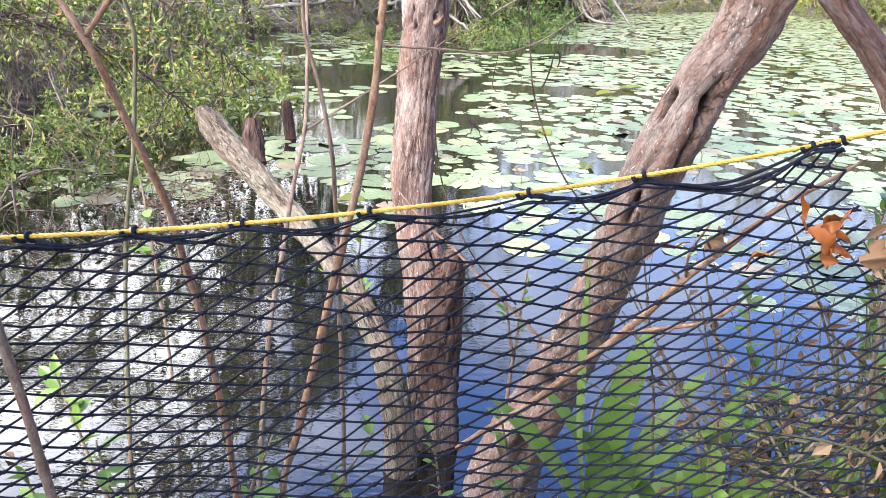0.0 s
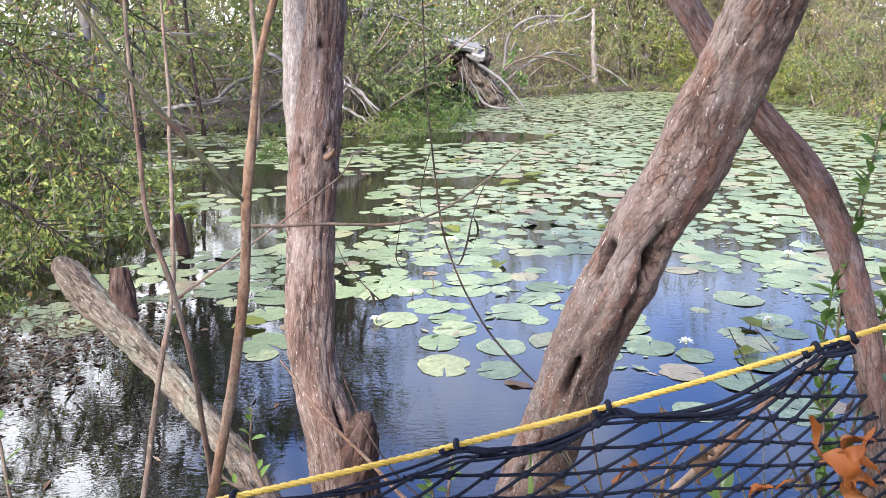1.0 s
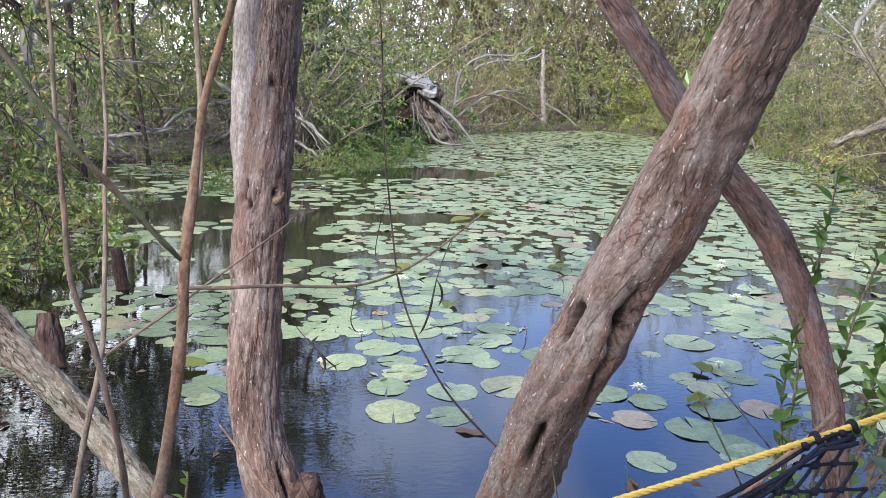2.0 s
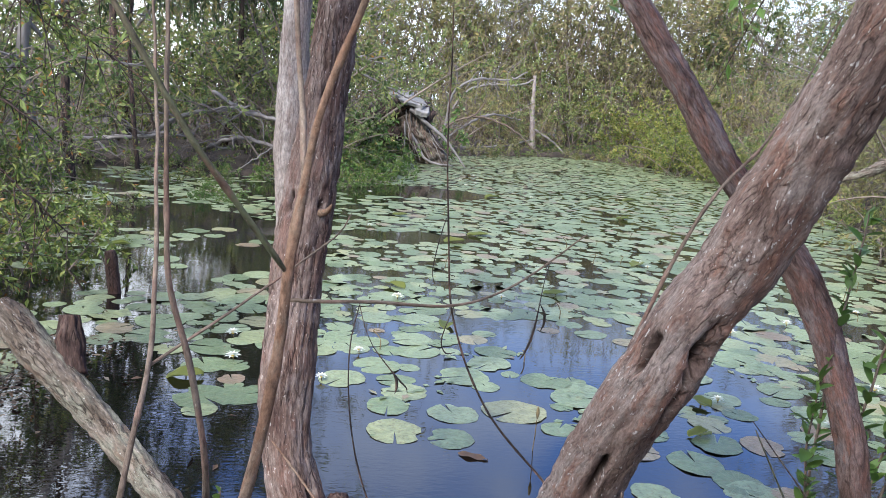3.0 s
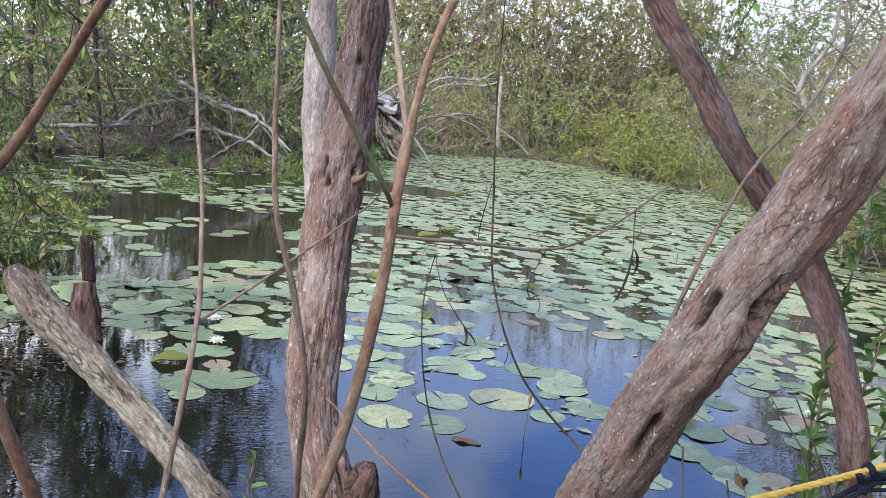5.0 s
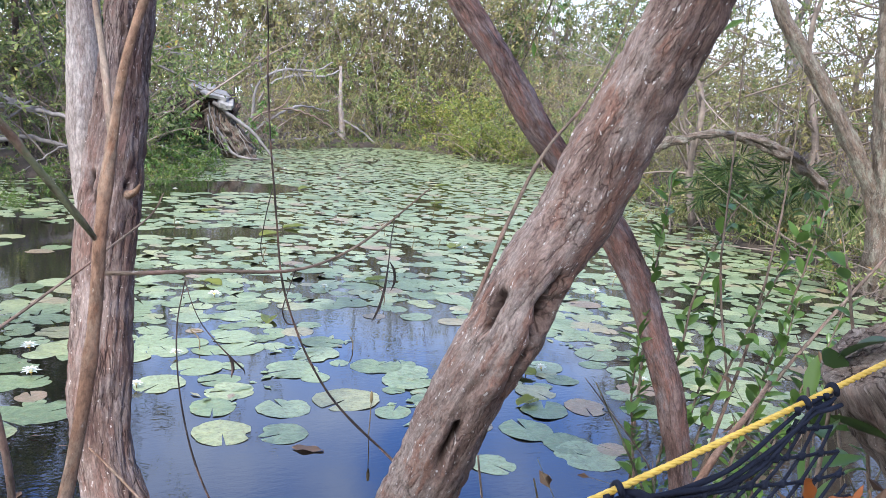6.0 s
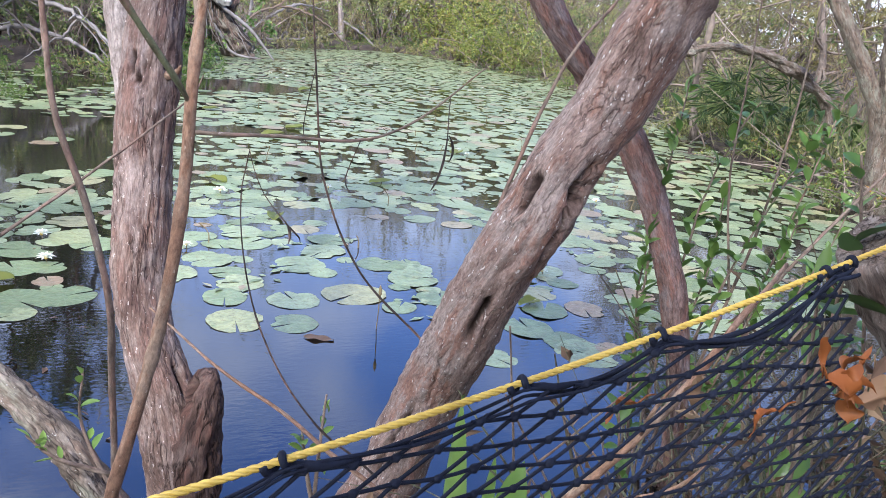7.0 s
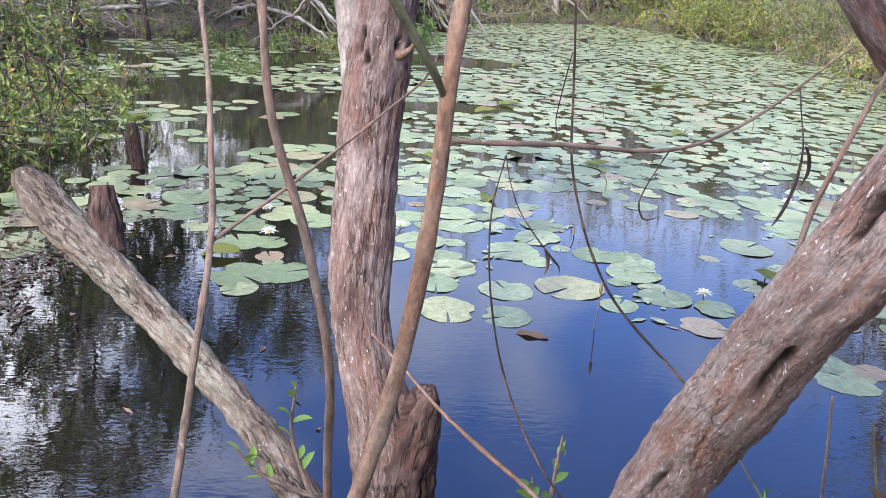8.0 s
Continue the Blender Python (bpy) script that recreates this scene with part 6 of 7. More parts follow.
PLANTS += [
    ("yellow", 10.0, 28.6, 1.2, 0, 0), ("yellow", 11.2, 25.2, 1.15, 120, 0), ("far", 12.0, 24.0, 1.2, 60, 0), ("yellow", 10.6, 21.4, 0.75, 210, 0), ("far", 11.6, 20.6, 1.0, 320, 1), ("olive", 11.3, 17.8, 1.05, 15, 0),
    ("far", 11.0, 18.6, 0.7, 150, 2), ("olive", 11.6, 14.6, 1.0, 95, 1), ("bare", 10.6, 13.2, 0.9, 200, 0), ("olive", 10.4, 15.6, 0.9, 275, 0), ("olive", 12.6, 16.4, 1.4, 10, 1), ("olive", 12.8, 20.8, 1.4, 300, 0),
]
PLANTS += [
    # wooded bank beside and behind the path: unseen, overhangs added to shade near trunks
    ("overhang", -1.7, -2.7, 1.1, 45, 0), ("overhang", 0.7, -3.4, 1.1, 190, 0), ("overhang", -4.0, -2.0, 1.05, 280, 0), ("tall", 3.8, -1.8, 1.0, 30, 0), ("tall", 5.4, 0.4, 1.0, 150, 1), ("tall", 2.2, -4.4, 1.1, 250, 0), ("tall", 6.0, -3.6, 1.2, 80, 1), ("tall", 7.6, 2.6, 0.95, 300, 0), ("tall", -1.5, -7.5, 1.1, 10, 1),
]
PLANTS += [
    # the right bank
    ("wood", 11.5, 7.0, 0.85, 10, 0), ("wood", 12.0, 9.5, 0.9, 100, 2), ("wood", 10.8, 11.6, 0.8, 190, 1), ("wood", 13.0, 12.5, 1.0, 280, 0), ("wood", 14.0, 8.0, 1.0, 50, 2),
    ]
PLANTS += [
    ("wood", 7.6, 10.2, 0.8, 40, 0), ("wood", 9.4, 13.0, 0.72, 200, 1), ("wood", 9.0, 7.6, 0.6, 90, 0), ("bare", 9.4, 10.8, 0.8, 0, 1), ("olive", 9.6, 12.0, 0.7, 130, 0), ("far", 8.2, 9.6, 0.45, 40, 0), ("bare", 8.8, 8.4, 0.7, 222, 0), ("bare", 8.6, 6.6, 0.6, 20, 1), ("bare", 11.0, 9.0, 1.0, 310, 1), ("olive", 12.5, 11.5, 1.2, 55, 1), ("bare", 9.8, 6.2, 0.9, 170, 0),
]
for row, (count, y0, depth, lo, hi, kinds, tall) in enumerate(((13, 31.0, 2.5, 1.2, 1.6, ("far", "olive", "far", "bare", "olive"), 1.35), (16, 33.0, 4.0, 0.82, 1.08, ("wood",), 1.0),
                                                              (15, 36.5, 3.0, 0.95, 1.2, ("wall",), 1.0), (4, 35.0, 2.0, 0.9, 1.1, ("snag",), 1.0))):
    for k in range(count):
        rng_ = random.Random(2000 + 100 * row + k)
        x = -12 - 2 * row + (34 + 6 * row) * (k + rng_.random()) / count
        PLANTS.append((kinds[k % len(kinds)], x, y0 + depth * rng_.random(), rng_.uniform(lo, hi), rng_.uniform(0, 360), k, tall))
for k in range(16):
    rng_ = random.Random(2100 + k)
    PLANTS.append((("olive", "tree", "bare", "olive", "snag")[k % 5], rng_.uniform(13, 18), 7 + 22 * (k + rng_.random()) / 16, rng_.uniform(1.0, 1.5), rng_.uniform(0, 360), k))
for k in range(6):
    rng_ = random.Random(2200 + k)
    PLANTS.append((("far", "tree", "willow")[k % 3], rng_.uniform(-12, -8.5), 4 + 25 * (k + rng_.random()) / 6, rng_.uniform(1.2, 1.6), rng_.uniform(0, 360), k))
for k in range(4):
    rng_ = random.Random(2300 + k)
    PLANTS.append((("tree", "far")[k % 2], -12 + 26 * (k + rng_.random()) / 4, rng_.uniform(-18, -12), rng_.uniform(0.9, 1.3), rng_.uniform(0, 360), k))
# low growth along the far and side shores
ring = SHORE[7:] + SHORE[:1]
count = 0
for (ax, ay), (bx_, by_) in zip(ring[:-1], ring[1:]):
    ln = math.hypot(bx_ - ax, by_ - ay)
    for k in range(int(ln / 0.72)):
        rng_ = random.Random(2500 + count)
        t = (k + rng_.random()) / (ln / 0.72)
        kind = "low"
        nx, ny = -(by_ - ay) / ln, (bx_ - ax) / ln
        o = rng_.uniform(-0.4, 0.2)
        PLANTS.append((kind, ax + (bx_ - ax) * t - nx * o, ay + (by_ - ay) * t - ny * o, rng_.uniform(0.6, 1.15), rng_.uniform(0, 360), count % 3 if ax > 2 else count % 2))
        count += 1
for k, (x, y, q) in enumerate(((0.15, 14.6, 0.6), (0.5, 15.2, 0.7), (-0.4, 14.5, 0.55), (-1.9, 13.6, 0.5), (-2.6, 13.4, 0.6), (0.3, 17.6, 0.9))):
    PLANTS.append(("low", x, y, q, 60 * k, 0))
for k in range(22):
    rng_ = random.Random(2400 + k)
    x, y, q = 4.9 + 3.2 * rng_.random(), 4.2 + 4.6 * (k + rng_.random()) / 22, rng_.uniform(0.3, 0.5)
    if shore_distance(np.array([x]), np.array([y]))[0] > 0.1:
        PLANTS.append(("low", x, y, q, rng_.uniform(0, 360), k % 3))
for k in range(14):
    rng_ = random.Random(2450 + k)
    PLANTS.append(("low", -2.85 + 0.35 * rng_.random(), 4.0 + 6.0 * (k + rng_.random()) / 14, rng_.uniform(0.6, 1.0), rng_.uniform(0, 360), 0))
for p_ in PLANTS:
    # a clear strip of water before the upturned stump
    if not (15.5 < p_[2] < 20.9 and 0.078 * (p_[2] - 0.8) - 0.75 < p_[1] < 5):
        plant(*p_)

for k, (kind, x, y, q) in enumerate((("leafy", 0.45, 15.9, 0.75), ("leafy", 0.95, 16.7, 0.7), ("leafy", 0.75, 15.2, 0.55), ("leafy", 0.35, 14.6, 0.6), ("leafy", 1.0, 15.9, 0.55), ("leafy", 1.4, 17.2, 0.55), ("leafy", -0.2, 15.2, 0.8), ("leafy", 0.1, 13.9, 0.4),
                                    ("leafy", -1.75, 11.8, 0.42), ("leafy", -1.35, 11.7, 0.35), ("leafy", -1.6, 12.3, 0.42), ("low", -2.3, 10.6, 0.6), ("leafy", -1.2, 14.6, 0.5), ("leafy", -1.9, 15.0, 0.5),
                                    ("leafy", 0.5, 19.6, 1.9), ("leafy", 1.5, 22.6, 2.3), ("leafy", 2.3, 23.2, 2.0), ("leafy", -0.4, 17.4, 1.8), ("leafy", 7.9, 28.9, 0.7), ("leafy", 9.3, 28.3, 0.9), ("leafy", 6.1, 27.4, 0.5))):
    plant(kind, x, y, q, 47 * k, k % 2)


# ---------- right bank: bare grey trees, arched fallen limb, palmetto ----------
bare_tree = empty("grey_tree", 6.7, 6.1, 0.1)
trunk("trunk", [(6.55, 6.15, -0.1), (6.48, 6.1, 0.4), (6.42, 6.1, 1.0), (6.36, 6.15, 1.7), (6.28, 6.2, 2.6), (6.2, 6.3, 3.6), (6.1, 6.4, 5.0)], [0.24, 0.17, 0.15, 0.145, 0.13, 0.11, 0.08], M_LOG, bare_tree, sides=48, step=0.03, seed=12, relief=0.012, lumps=0.03)
trunk("limb", [(6.45, 6.12, 0.6), (6.3, 6.2, 1.0), (6.08, 6.35, 1.45), (5.8, 6.5, 1.95), (5.5, 6.7, 2.5), (5.2, 6.9, 3.3), (4.95, 7.1, 4.2)], [0.09, 0.08, 0.075, 0.07, 0.06, 0.05, 0.035], M_LOG, bare_tree, sides=40, step=0.03, seed=13, relief=0.01, lumps=0.02)
tagged(bare_tree, "pale grey bare tree with a slanting limb", "tree")
arch = empty("fallen_limb", 7.2, 7.0, 0.1)
trunk("limb", [(4.7, 7.9, 1.0), (5.07, 7.8, 1.2), (5.41, 7.8, 1.31), (5.76, 7.8, 1.37), (6.31, 7.8, 1.32), (6.74, 7.8, 1.21), (7.11, 7.8, 1.04), (7.42, 7.8, 0.82), (7.55, 7.8, 0.4), (7.6, 7.8, 0.0)], [0.02, 0.03, 0.036, 0.042, 0.055, 0.07, 0.062, 0.055, 0.06, 0.07], M_LOG, arch, sides=40, step=0.02, seed=14, relief=0.02, lumps=0.05)
for k in range(5):
    rng_ = random.Random(60 + k)
    x = 5.5 + 0.3 * k
    stick("branch", [(x, 7.9, 1.33), (x + rng_.uniform(-0.3, 0.3), 7.85, 1.33 + rng_.uniform(-0.1, 0.3)), (x + rng_.uniform(-0.8, 0.8), 7.8, 1.3 + rng_.uniform(-0.5, 0.9))], [0.014, 0.010, 0.003], M_BRUSH, arch, 6, 0.05, 0.05, k)
tagged(arch, "arched dead grey-brown limb fallen across the bank", "fallen limb")


def palmetto(x, y, z, s, seed):
    rng = random.Random(seed)
    root = empty("palmetto", x, y, z)
    for k in range(13):
        t, e = rng.uniform(0, 6.28), rng.uniform(0.3, 1.2)
        d = Vector((math.cos(t) * math.cos(e), math.sin(t) * math.cos(e), math.sin(e)))
        ln = s * rng.uniform(0.5, 0.9)
        c = Vector((x, y, z)) + d * ln
        va, fa, at = tube_arrays([(x, y, z), tuple(Vector((x, y, z)) + d * ln * 0.5 + Vector((0, 0, 0.05))), tuple(c)], [0.008, 0.006, 0.005], 5, 0.1)
        mesh_part("stalk", va, fa, M_PALM, root)
        b, w = [], []
        up = Vector((0, 0, 1))
        side = d.cross(up).normalized()
        for j in range(17):
            a = (j - 8) / 8 * 1.75
            w.append(d * math.cos(a) + side * math.sin(a) - up * 0.35 * abs(math.sin(a)) - up * rng.uniform(0.2, 0.7))
            b.append(c)
        v, f = leaf_arrays(np.array(b), np.array(w), np.tile(np.array(side.cross(d)), (17, 1)), np.array([s * rng.uniform(0.4, 0.62) for _ in range(17)]), np.full(17, s * 0.032), 0.3)
        mesh_part("fan", v, f, M_PALM, root, smooth=False)
    return tagged(root, "dark green fan-leaved palmetto on the bank", "palmetto", "palmettos")


palmetto(6.75, 8.6, 0.45, 0.6, 1)
palmetto(7.1, 9.0, 0.6, 0.65, 3)
palmetto(7.9, 8.8, 0.5, 0.7, 4)
for k, (x, y) in enumerate(((6.9, 8.3), (7.3, 7.7))):
    leafy_stems("shrub", "broad-leaved green shrub under the fallen limb", [[(x + 0.15 * j - 0.3, y + 0.1 * (j % 2), 0.05), (x + 0.18 * j - 0.36, y - 0.1, 0.4), (x + 0.2 * j - 0.42, y - 0.2, 0.75)] for j in range(6)], 0.16, 0.07, M_PALM, M_TWIG, 900 + k, 10, 0.2)
rng = np.random.default_rng(71)
n = 9000
bx, by = rng.uniform(5.5, 11, n), rng.uniform(4.5, 13, n)
sd = shore_distance(bx, by)
keep = (sd > 0.05) & (sd < 2.4)
bx, by = bx[keep], by[keep]
bz = np.array([max(0.0, ground_z(x, y)) for x, y in zip(bx, by)])
v, f = leaf_arrays(np.stack([bx, by, bz], 1), rand_dirs(rng, len(bx), 1.6), rand_dirs(rng, len(bx)), rng.uniform(0.25, 0.75, len(bx)), rng.uniform(0.012, 0.022, len(bx)), 0.2)
tagged(mesh_part("grass", v, f, M_GRASS, smooth=False), "long pale green grass tufts on the pond bank", "grass", kind="stuff")
s = np.stack([rng.uniform(6.0, 8.2, 90), rng.uniform(5.2, 7.2, 90), rng.uniform(0.03, 0.25, 90)], 1)
w = rand_dirs(rng, 90)
w[:, 2] = np.abs(w[:, 2]) * 0.4
v, f, p, t = many_tubes(s, w, rng.uniform(0.3, 1.1, 90), rng.uniform(0.004, 0.012, 90), 0.35, rng, 6, 5, 0.1)
tagged(mesh_part("brushwood", v, f, M_BRUSH, attribute=("bark", v)), "heap of dead brushwood at the water's edge", "brushwood", kind="stuff")

# ---------- far bank: upturned root mass, pale snag, fallen limbs ----------
def split_plank(length, width, thick, mat, parent, m, seed, label):
    """A torn slab of weathered wood: a long block with ragged ends and split faces."""
    n, V, F = 14, [], []
    for i in range(n + 1):
        t = i / n
        for j in range(8):
            a = 2 * math.pi * (j + 0.5) / 8
            q = 1 + 0.25 * noise.noise(Vector((t * 5, j * 0.9, seed)))
            fade = min(1.0, 6 * t + 0.2, 6 * (1 - t) + 0.2)
            V.append((length * t + 0.12 * length * noise.noise(Vector((j * 1.7, seed, t * 2))) * (1 - fade), width / 2 * max(-0.8, min(0.8, 1.3 * math.cos(a))) * q * fade, thick / 2 * max(-0.7, min(0.7, 1.3 * math.sin(a))) * q * fade + 0.05 * noise.noise(Vector((t * 3, 1.0, seed)))))
    for i in range(n):
        for j in range(8):
            k = (j + 1) % 8
            F.append([i * 8 + j, i * 8 + k, i * 8 + 8 + k, i * 8 + 8 + j])
    F += [list(range(8))[::-1], [n * 8 + j for j in range(8)]]
    return mesh_part("slab", placed(V, m), F, mat, parent, smooth=False, label=label)


roots = empty("upturned_stump", 1.8, 21.2, 0)
trunk("bole", [(0.55, 21.9, 0.55), (0.95, 21.7, 0.75), (1.35, 21.5, 0.95), (1.75, 21.4, 1.1), (2.1, 21.3, 1.15), (2.35, 21.2, 1.0)], [0.30, 0.46, 0.50, 0.46, 0.36, 0.2], M_TWIGDARK, roots, sides=48, step=0.05, seed=15, relief=0.06, lumps=0.2, dents=[((1.35, 21.0, 0.9), 0.3, 0.35, 0.2)], label="dark rotten root plate")
for k, (x, y, z, ln, wd, tilt) in enumerate(((1.28, 20.9, 1.68, 0.6, 0.16, -3), (1.5, 20.75, 1.56, 0.7, 0.17, -9), (1.9, 20.7, 1.36, 0.4, 0.22, -18))):
    split_plank(ln, 0.5, wd, M_BLEACHED, roots, pose(x, y, z, 25, -tilt, 0), 3.0 * k, "pale bleached wood slab")
rng_ = random.Random(8)
for k in range(22):
    u = rng_.random()
    x0, z0 = 1.62 + 0.7 * u, 1.25 - 0.3 * u + rng_.uniform(-0.25, 0.1)
    x1 = x0 + 0.25 + 0.45 * u + rng_.uniform(-0.3, 0.3)
    stick("root", [(x0, 20.78, z0), (x0 + 0.3 * (x1 - x0) + rng_.uniform(-0.1, 0.1), 20.66 + rng_.uniform(-0.06, 0.06), z0 * 0.6), (x1, 20.6 + rng_.uniform(-0.2, 0.1), rng_.uniform(-0.05, 0.35))], [rng_.uniform(0.012, 0.022), rng_.uniform(0.008, 0.016), 0.004], (M_TWIG, M_GREYWOOD, M_TWIGDARK)[k % 3], roots, 5, 0.1, 0.03, k)
stick("root", [(1.80, 20.7, 1.32), (2.3, 20.6, 0.95), (2.75, 20.5, 0.6), (3.25, 20.4, -0.02)], [0.05, 0.045, 0.04, 0.02], M_GREYWOOD, roots, 8, 0.1, 0.02, 61)
stick("root", [(1.85, 20.7, 0.75), (2.05, 20.6, 0.45), (2.3, 20.5, 0.1), (2.95, 20.4, 0.0)], [0.04, 0.036, 0.035, 0.016], M_GREYWOOD, roots, 8, 0.1, 0.03, 62)
trunk("flank", [(1.75, 21.05, 1.2), (2.0, 21.0, 0.8), (2.3, 20.95, 0.4), (2.6, 20.9, -0.1)], [0.2, 0.3, 0.32, 0.26], M_LOG, roots, sides=44, step=0.04, seed=19, relief=0.05, lumps=0.2, run=2.0, label="ribbed grey-brown flank of torn wood")
tagged(roots, "upturned dark stump with pale slabs and hanging roots", "stump")
dead_tree = empty("fallen_tree", 3.2, 24.0, 0)
stick("limb", [(2.85, 24.0, 0.1), (3.15, 24.0, 0.95), (3.22, 24.0, 1.62), (3.44, 24.0, 2.0), (3.98, 24.0, 2.3), (4.89, 24.0, 2.34), (5.42, 24.0, 2.61)], [0.045, 0.042, 0.038, 0.036, 0.034, 0.03, 0.02], M_GREYWOOD, dead_tree, 9, 0.08, 0.02, 63)
stick("branch", [(2.6, 24.1, 0.2), (2.9, 24.0, 0.6), (3.43, 24.0, 1.05), (3.91, 24.0, 1.22), (4.17, 24.0, 1.52), (4.3, 24.0, 1.9)], [0.034, 0.034, 0.03, 0.028, 0.018, 0.008], M_TWIG, dead_tree, 8, 0.08, 0.02, 64)
stick("branch", [(3.91, 24.0, 1.22), (4.6, 24.1, 1.15), (5.3, 24.2, 0.85), (6.0, 24.4, 0.3)], [0.03, 0.03, 0.028, 0.02], M_TWIG, dead_tree, 7, 0.08, 0.05, 65)
for k in range(9):
    x0 = 3.2 + 0.24 * k
    stick("twig", [(x0, 24.0, 2.0 if x0 > 3.4 else 1.6), (x0 + rng_.uniform(-0.3, 0.3), 23.9, 2.2 + rng_.uniform(-0.5, 0.5)), (x0 + rng_.uniform(-0.5, 0.5), 23.8, 2.2 + rng_.uniform(-1.1, 1.0))], [0.018, 0.012, 0.004], M_GREYWOOD, dead_tree, 5, 0.1, 0.05, 70 + k)
tagged(dead_tree, "bleached dead tree bent over the far bank", "dead tree")
snag = empty("snag", 6.9, 29.2, 0)
trunk("trunk", [(7.0, 29.0, -0.2), (6.98, 29.0, 0.5), (6.9, 29.0, 1.5), (6.86, 29.0, 2.75)], [0.24, 0.10, 0.075, 0.05], M_PALE, snag, sides=28, step=0.08, seed=17, relief=0.03, lumps=0.03)
stick("limb", [(6.88, 29.0, 2.6), (6.2, 28.8, 2.35), (5.2, 28.6, 2.3), (4.3, 28.5, 1.9), (3.8, 28.4, 1.0)], [0.03, 0.035, 0.04, 0.045, 0.05], M_GREYWOOD, snag, 8, 0.1, 0.05, 3)
stick("root", [(7.0, 29.0, 0.9), (7.6, 28.8, 0.55), (8.2, 28.6, 0.05)], [0.05, 0.045, 0.03], M_GREYWOOD, snag, 7, 0.1, 0.03, 4)
tagged(snag, "pale dead snag with a bent limb at the shore", "snag")
for k, pts in enumerate(([(3.2, 26.3, 0.15), (4.4, 26.6, 0.2), (5.6, 27.0, 0.3), (6.6, 27.6, 0.55)], [(3.2, 25.5, 0.3), (4.0, 25.8, 0.9), (4.9, 26.2, 1.3), (6.0, 27.0, 1.2)], [(-4.9, 15.7, 0.35), (-4.2, 15.6, 0.43), (-3.3, 15.55, 0.53), (-2.5, 15.5, 0.62)],
                         [(-3.2, 15.6, 0.55), (-2.78, 15.5, 0.9), (-2.2, 15.4, 1.05), (-1.5, 15.3, 1.2)], [(-2.6, 16.0, 0.2), (-1.8, 15.6, 0.6), (-1.0, 15.3, 0.5), (-0.4, 15.0, 0.2)], [(-2.2, 15.8, 1.4), (-1.6, 15.5, 1.1), (-0.8, 15.2, 0.9), (-0.2, 15.0, 0.4)])):
    root = empty("fallen_branch", *pts[0][:2], 0)
    stick("limb", pts, [0.035, 0.04, 0.036, 0.018], M_GREYWOOD, root, 8, 0.08, 0.05, 40 + k)
    for j in range(4):
        rng_ = random.Random(500 + 10 * k + j)
        b = Vector(pts[1 + j % 2])
        stick("branch", [tuple(b), tuple(b + Vector((rng_.uniform(-0.4, 0.4), -0.1, rng_.uniform(-0.3, 0.3)))), tuple(b + Vector((rng_.uniform(-0.9, 0.9), -0.2, rng_.uniform(-0.6, 0.6))))], [0.022, 0.016, 0.006], M_GREYWOOD, root, 6, 0.06, 0.04, j)
    tagged(root, "bleached fallen branch lying over the water", "branch", "fallen branches")


# ---------- branches that hang into the top of the view ----------
def hanging_branch(label, pts, radii, seed, twigs, leaves, leaf, width, mat):
    root = empty("branch", *pts[0])
    rng = np.random.default_rng(seed)
    stick("limb", pts, radii, M_TWIGDARK, root, 7, 0.03, 0.02, seed)
    p, r = spline(pts, radii, 0.05)
    s, d = along(p[None], rng, twigs, 0.1, 1.0)
    w = d * 0.5 + rand_dirs(rng, twigs, -0.15)
    v, f, q, t = many_tubes(s, w / np.linalg.norm(w, axis=1)[:, None], rng.uniform(0.15, 0.55, twigs), np.full(twigs, 0.004), 0.25, rng, 5, 4, 0.25)
    tagged(mesh_part("twigwork", v, f, M_TWIGDARK, root, attribute=("bark", v)), kind="stuff")
    s, d = along(q, rng, leaves, 0.2, 1.0)
    v, f = leaf_arrays(s, d * 0.6 + rand_dirs(rng, leaves, -0.5), rand_dirs(rng, leaves, 1.0), rng.uniform(0.7, 1.2, leaves) * leaf, rng.uniform(0.7, 1.2, leaves) * width, 0.2)
    mesh_part("foliage", v, f, mat, root, smooth=False)
    return tagged(root, label, "branch", "hanging branches")


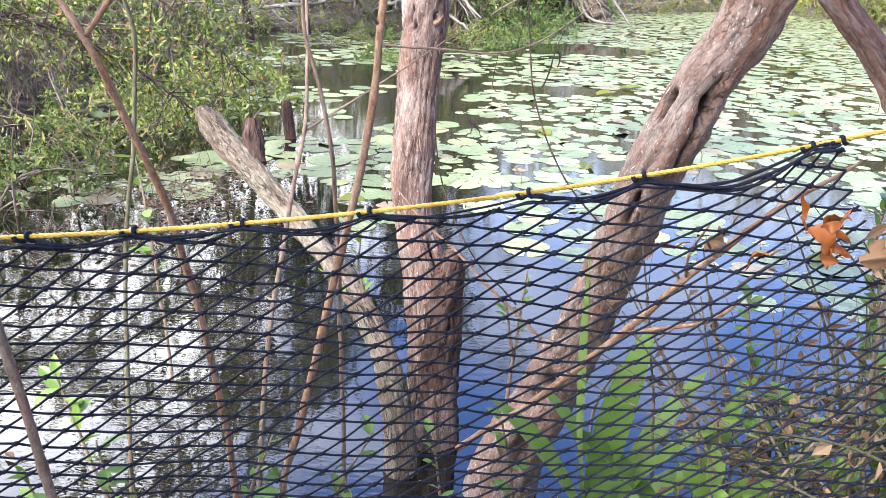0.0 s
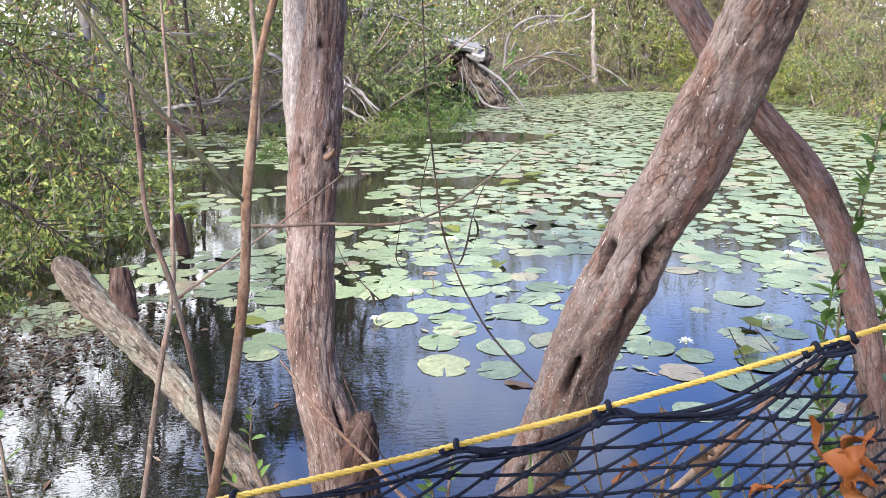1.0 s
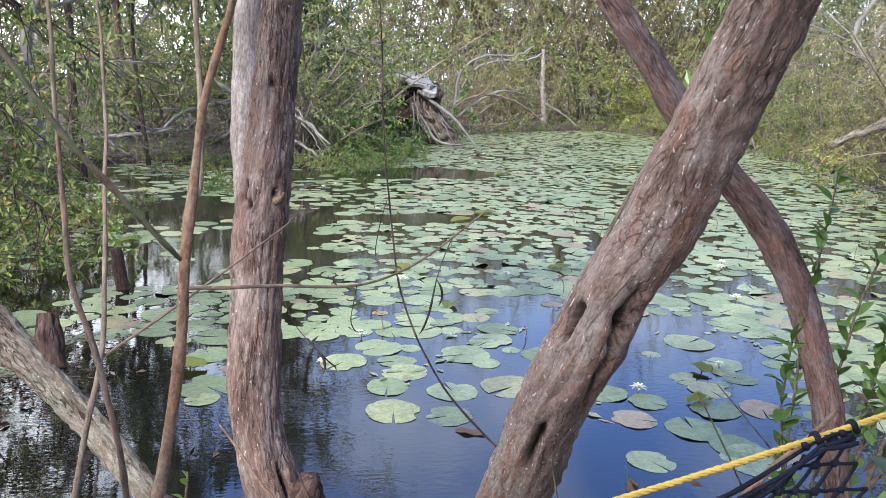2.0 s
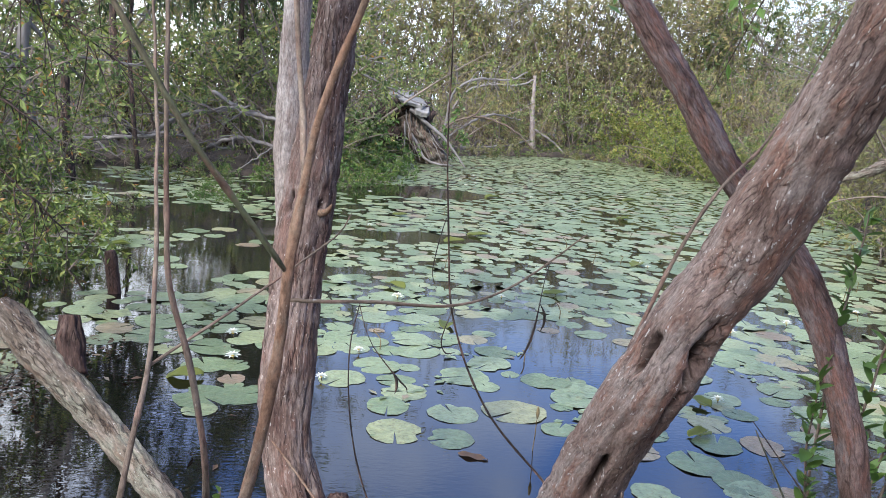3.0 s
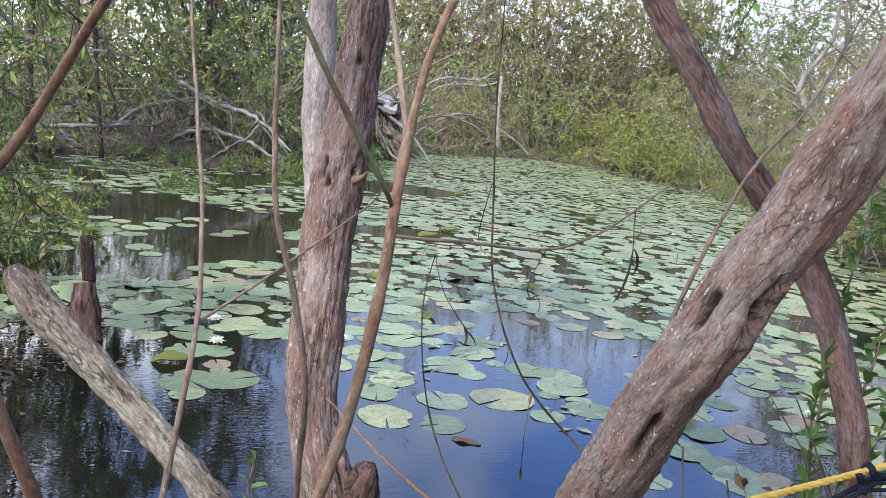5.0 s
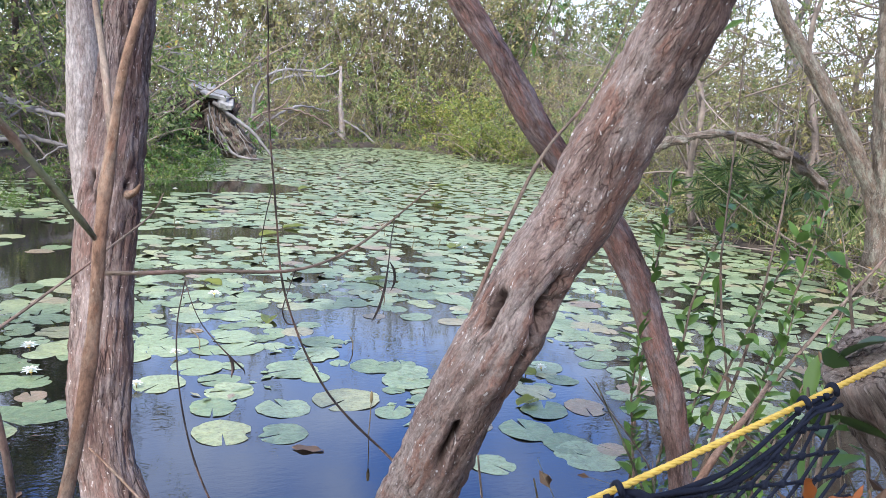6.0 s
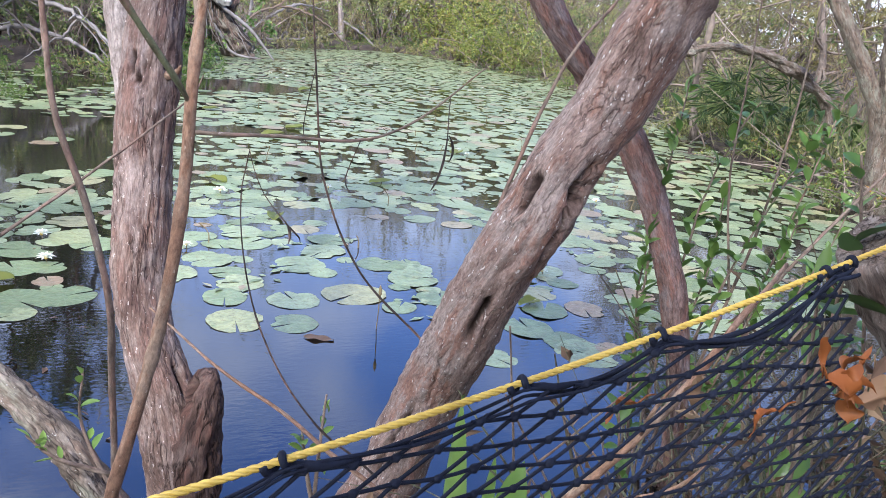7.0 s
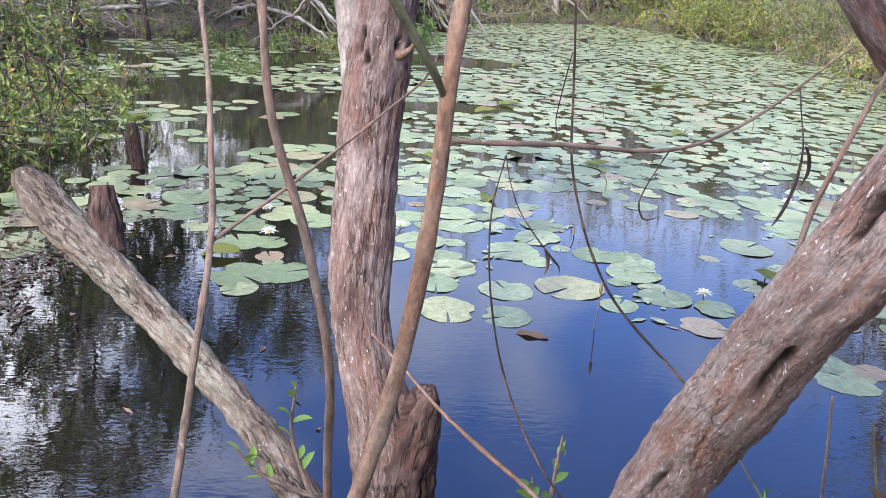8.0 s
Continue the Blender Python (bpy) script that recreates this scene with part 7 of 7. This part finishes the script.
hanging_branch("thin leafy branch reaching over the water", [(-3.2, 5.2, 2.6), (-2.4, 4.9, 2.3), (-1.7, 4.6, 2.0), (-1.2, 4.4, 1.75)], [0.02, 0.014, 0.01, 0.004], 601, 80, 1900, 0.040, 0.015, M_GREEN)
hanging_branch("thin leafy branch reaching over the water", [(-3.4, 5.6, 1.9), (-2.6, 5.3, 1.75), (-2.0, 5.1, 1.55), (-1.5, 5.0, 1.25)], [0.02, 0.014, 0.01, 0.004], 602, 80, 1900, 0.040, 0.015, M_GREEN)
hanging_branch("thin leafy branch reaching over the water", [(-3.2, 4.4, 1.1), (-2.5, 4.5, 1.05), (-2.0, 4.6, 0.85), (-1.6, 4.7, 0.55)], [0.018, 0.014, 0.01, 0.004], 603, 80, 1900, 0.040, 0.015, M_GREEN)
hanging_branch("bare dark twigs with scattered leaves over the water", [(-3.0, 4.2, 2.75), (-2.3, 4.2, 2.5), (-1.6, 4.3, 2.25), (-1.0, 4.5, 2.1)], [0.018, 0.013, 0.009, 0.003], 611, 70, 260, 0.065, 0.024, M_GREEN)
hanging_branch("bare dark twigs with scattered leaves over the water", [(-2.9, 5.0, 2.2), (-2.2, 5.1, 2.1), (-1.6, 5.3, 1.85), (-1.1, 5.5, 1.5)], [0.016, 0.012, 0.008, 0.003], 612, 70, 260, 0.065, 0.024, M_GREEN)
hanging_branch("bare dark twigs with scattered leaves over the water", [(-3.1, 5.6, 1.5), (-2.5, 5.4, 1.35), (-1.9, 5.4, 1.0), (-1.5, 5.5, 0.6)], [0.016, 0.012, 0.008, 0.003], 613, 60, 240, 0.065, 0.024, M_GREEN)
hanging_branch("sparse hanging twigs with a few leaves", [(2.6, 3.6, 2.5), (2.2, 3.7, 2.3), (1.85, 3.8, 2.15), (1.6, 3.9, 2.05)], [0.012, 0.009, 0.006, 0.003], 604, 9, 40, 0.09, 0.032, M_SHRUB)
hanging_branch("sparse hanging twigs with a few leaves", [(0.6, 3.3, 2.5), (0.95, 3.5, 2.35), (1.05, 3.6, 2.15), (1.08, 3.62, 1.95)], [0.010, 0.008, 0.005, 0.003], 605, 7, 34, 0.09, 0.032, M_SHRUB)
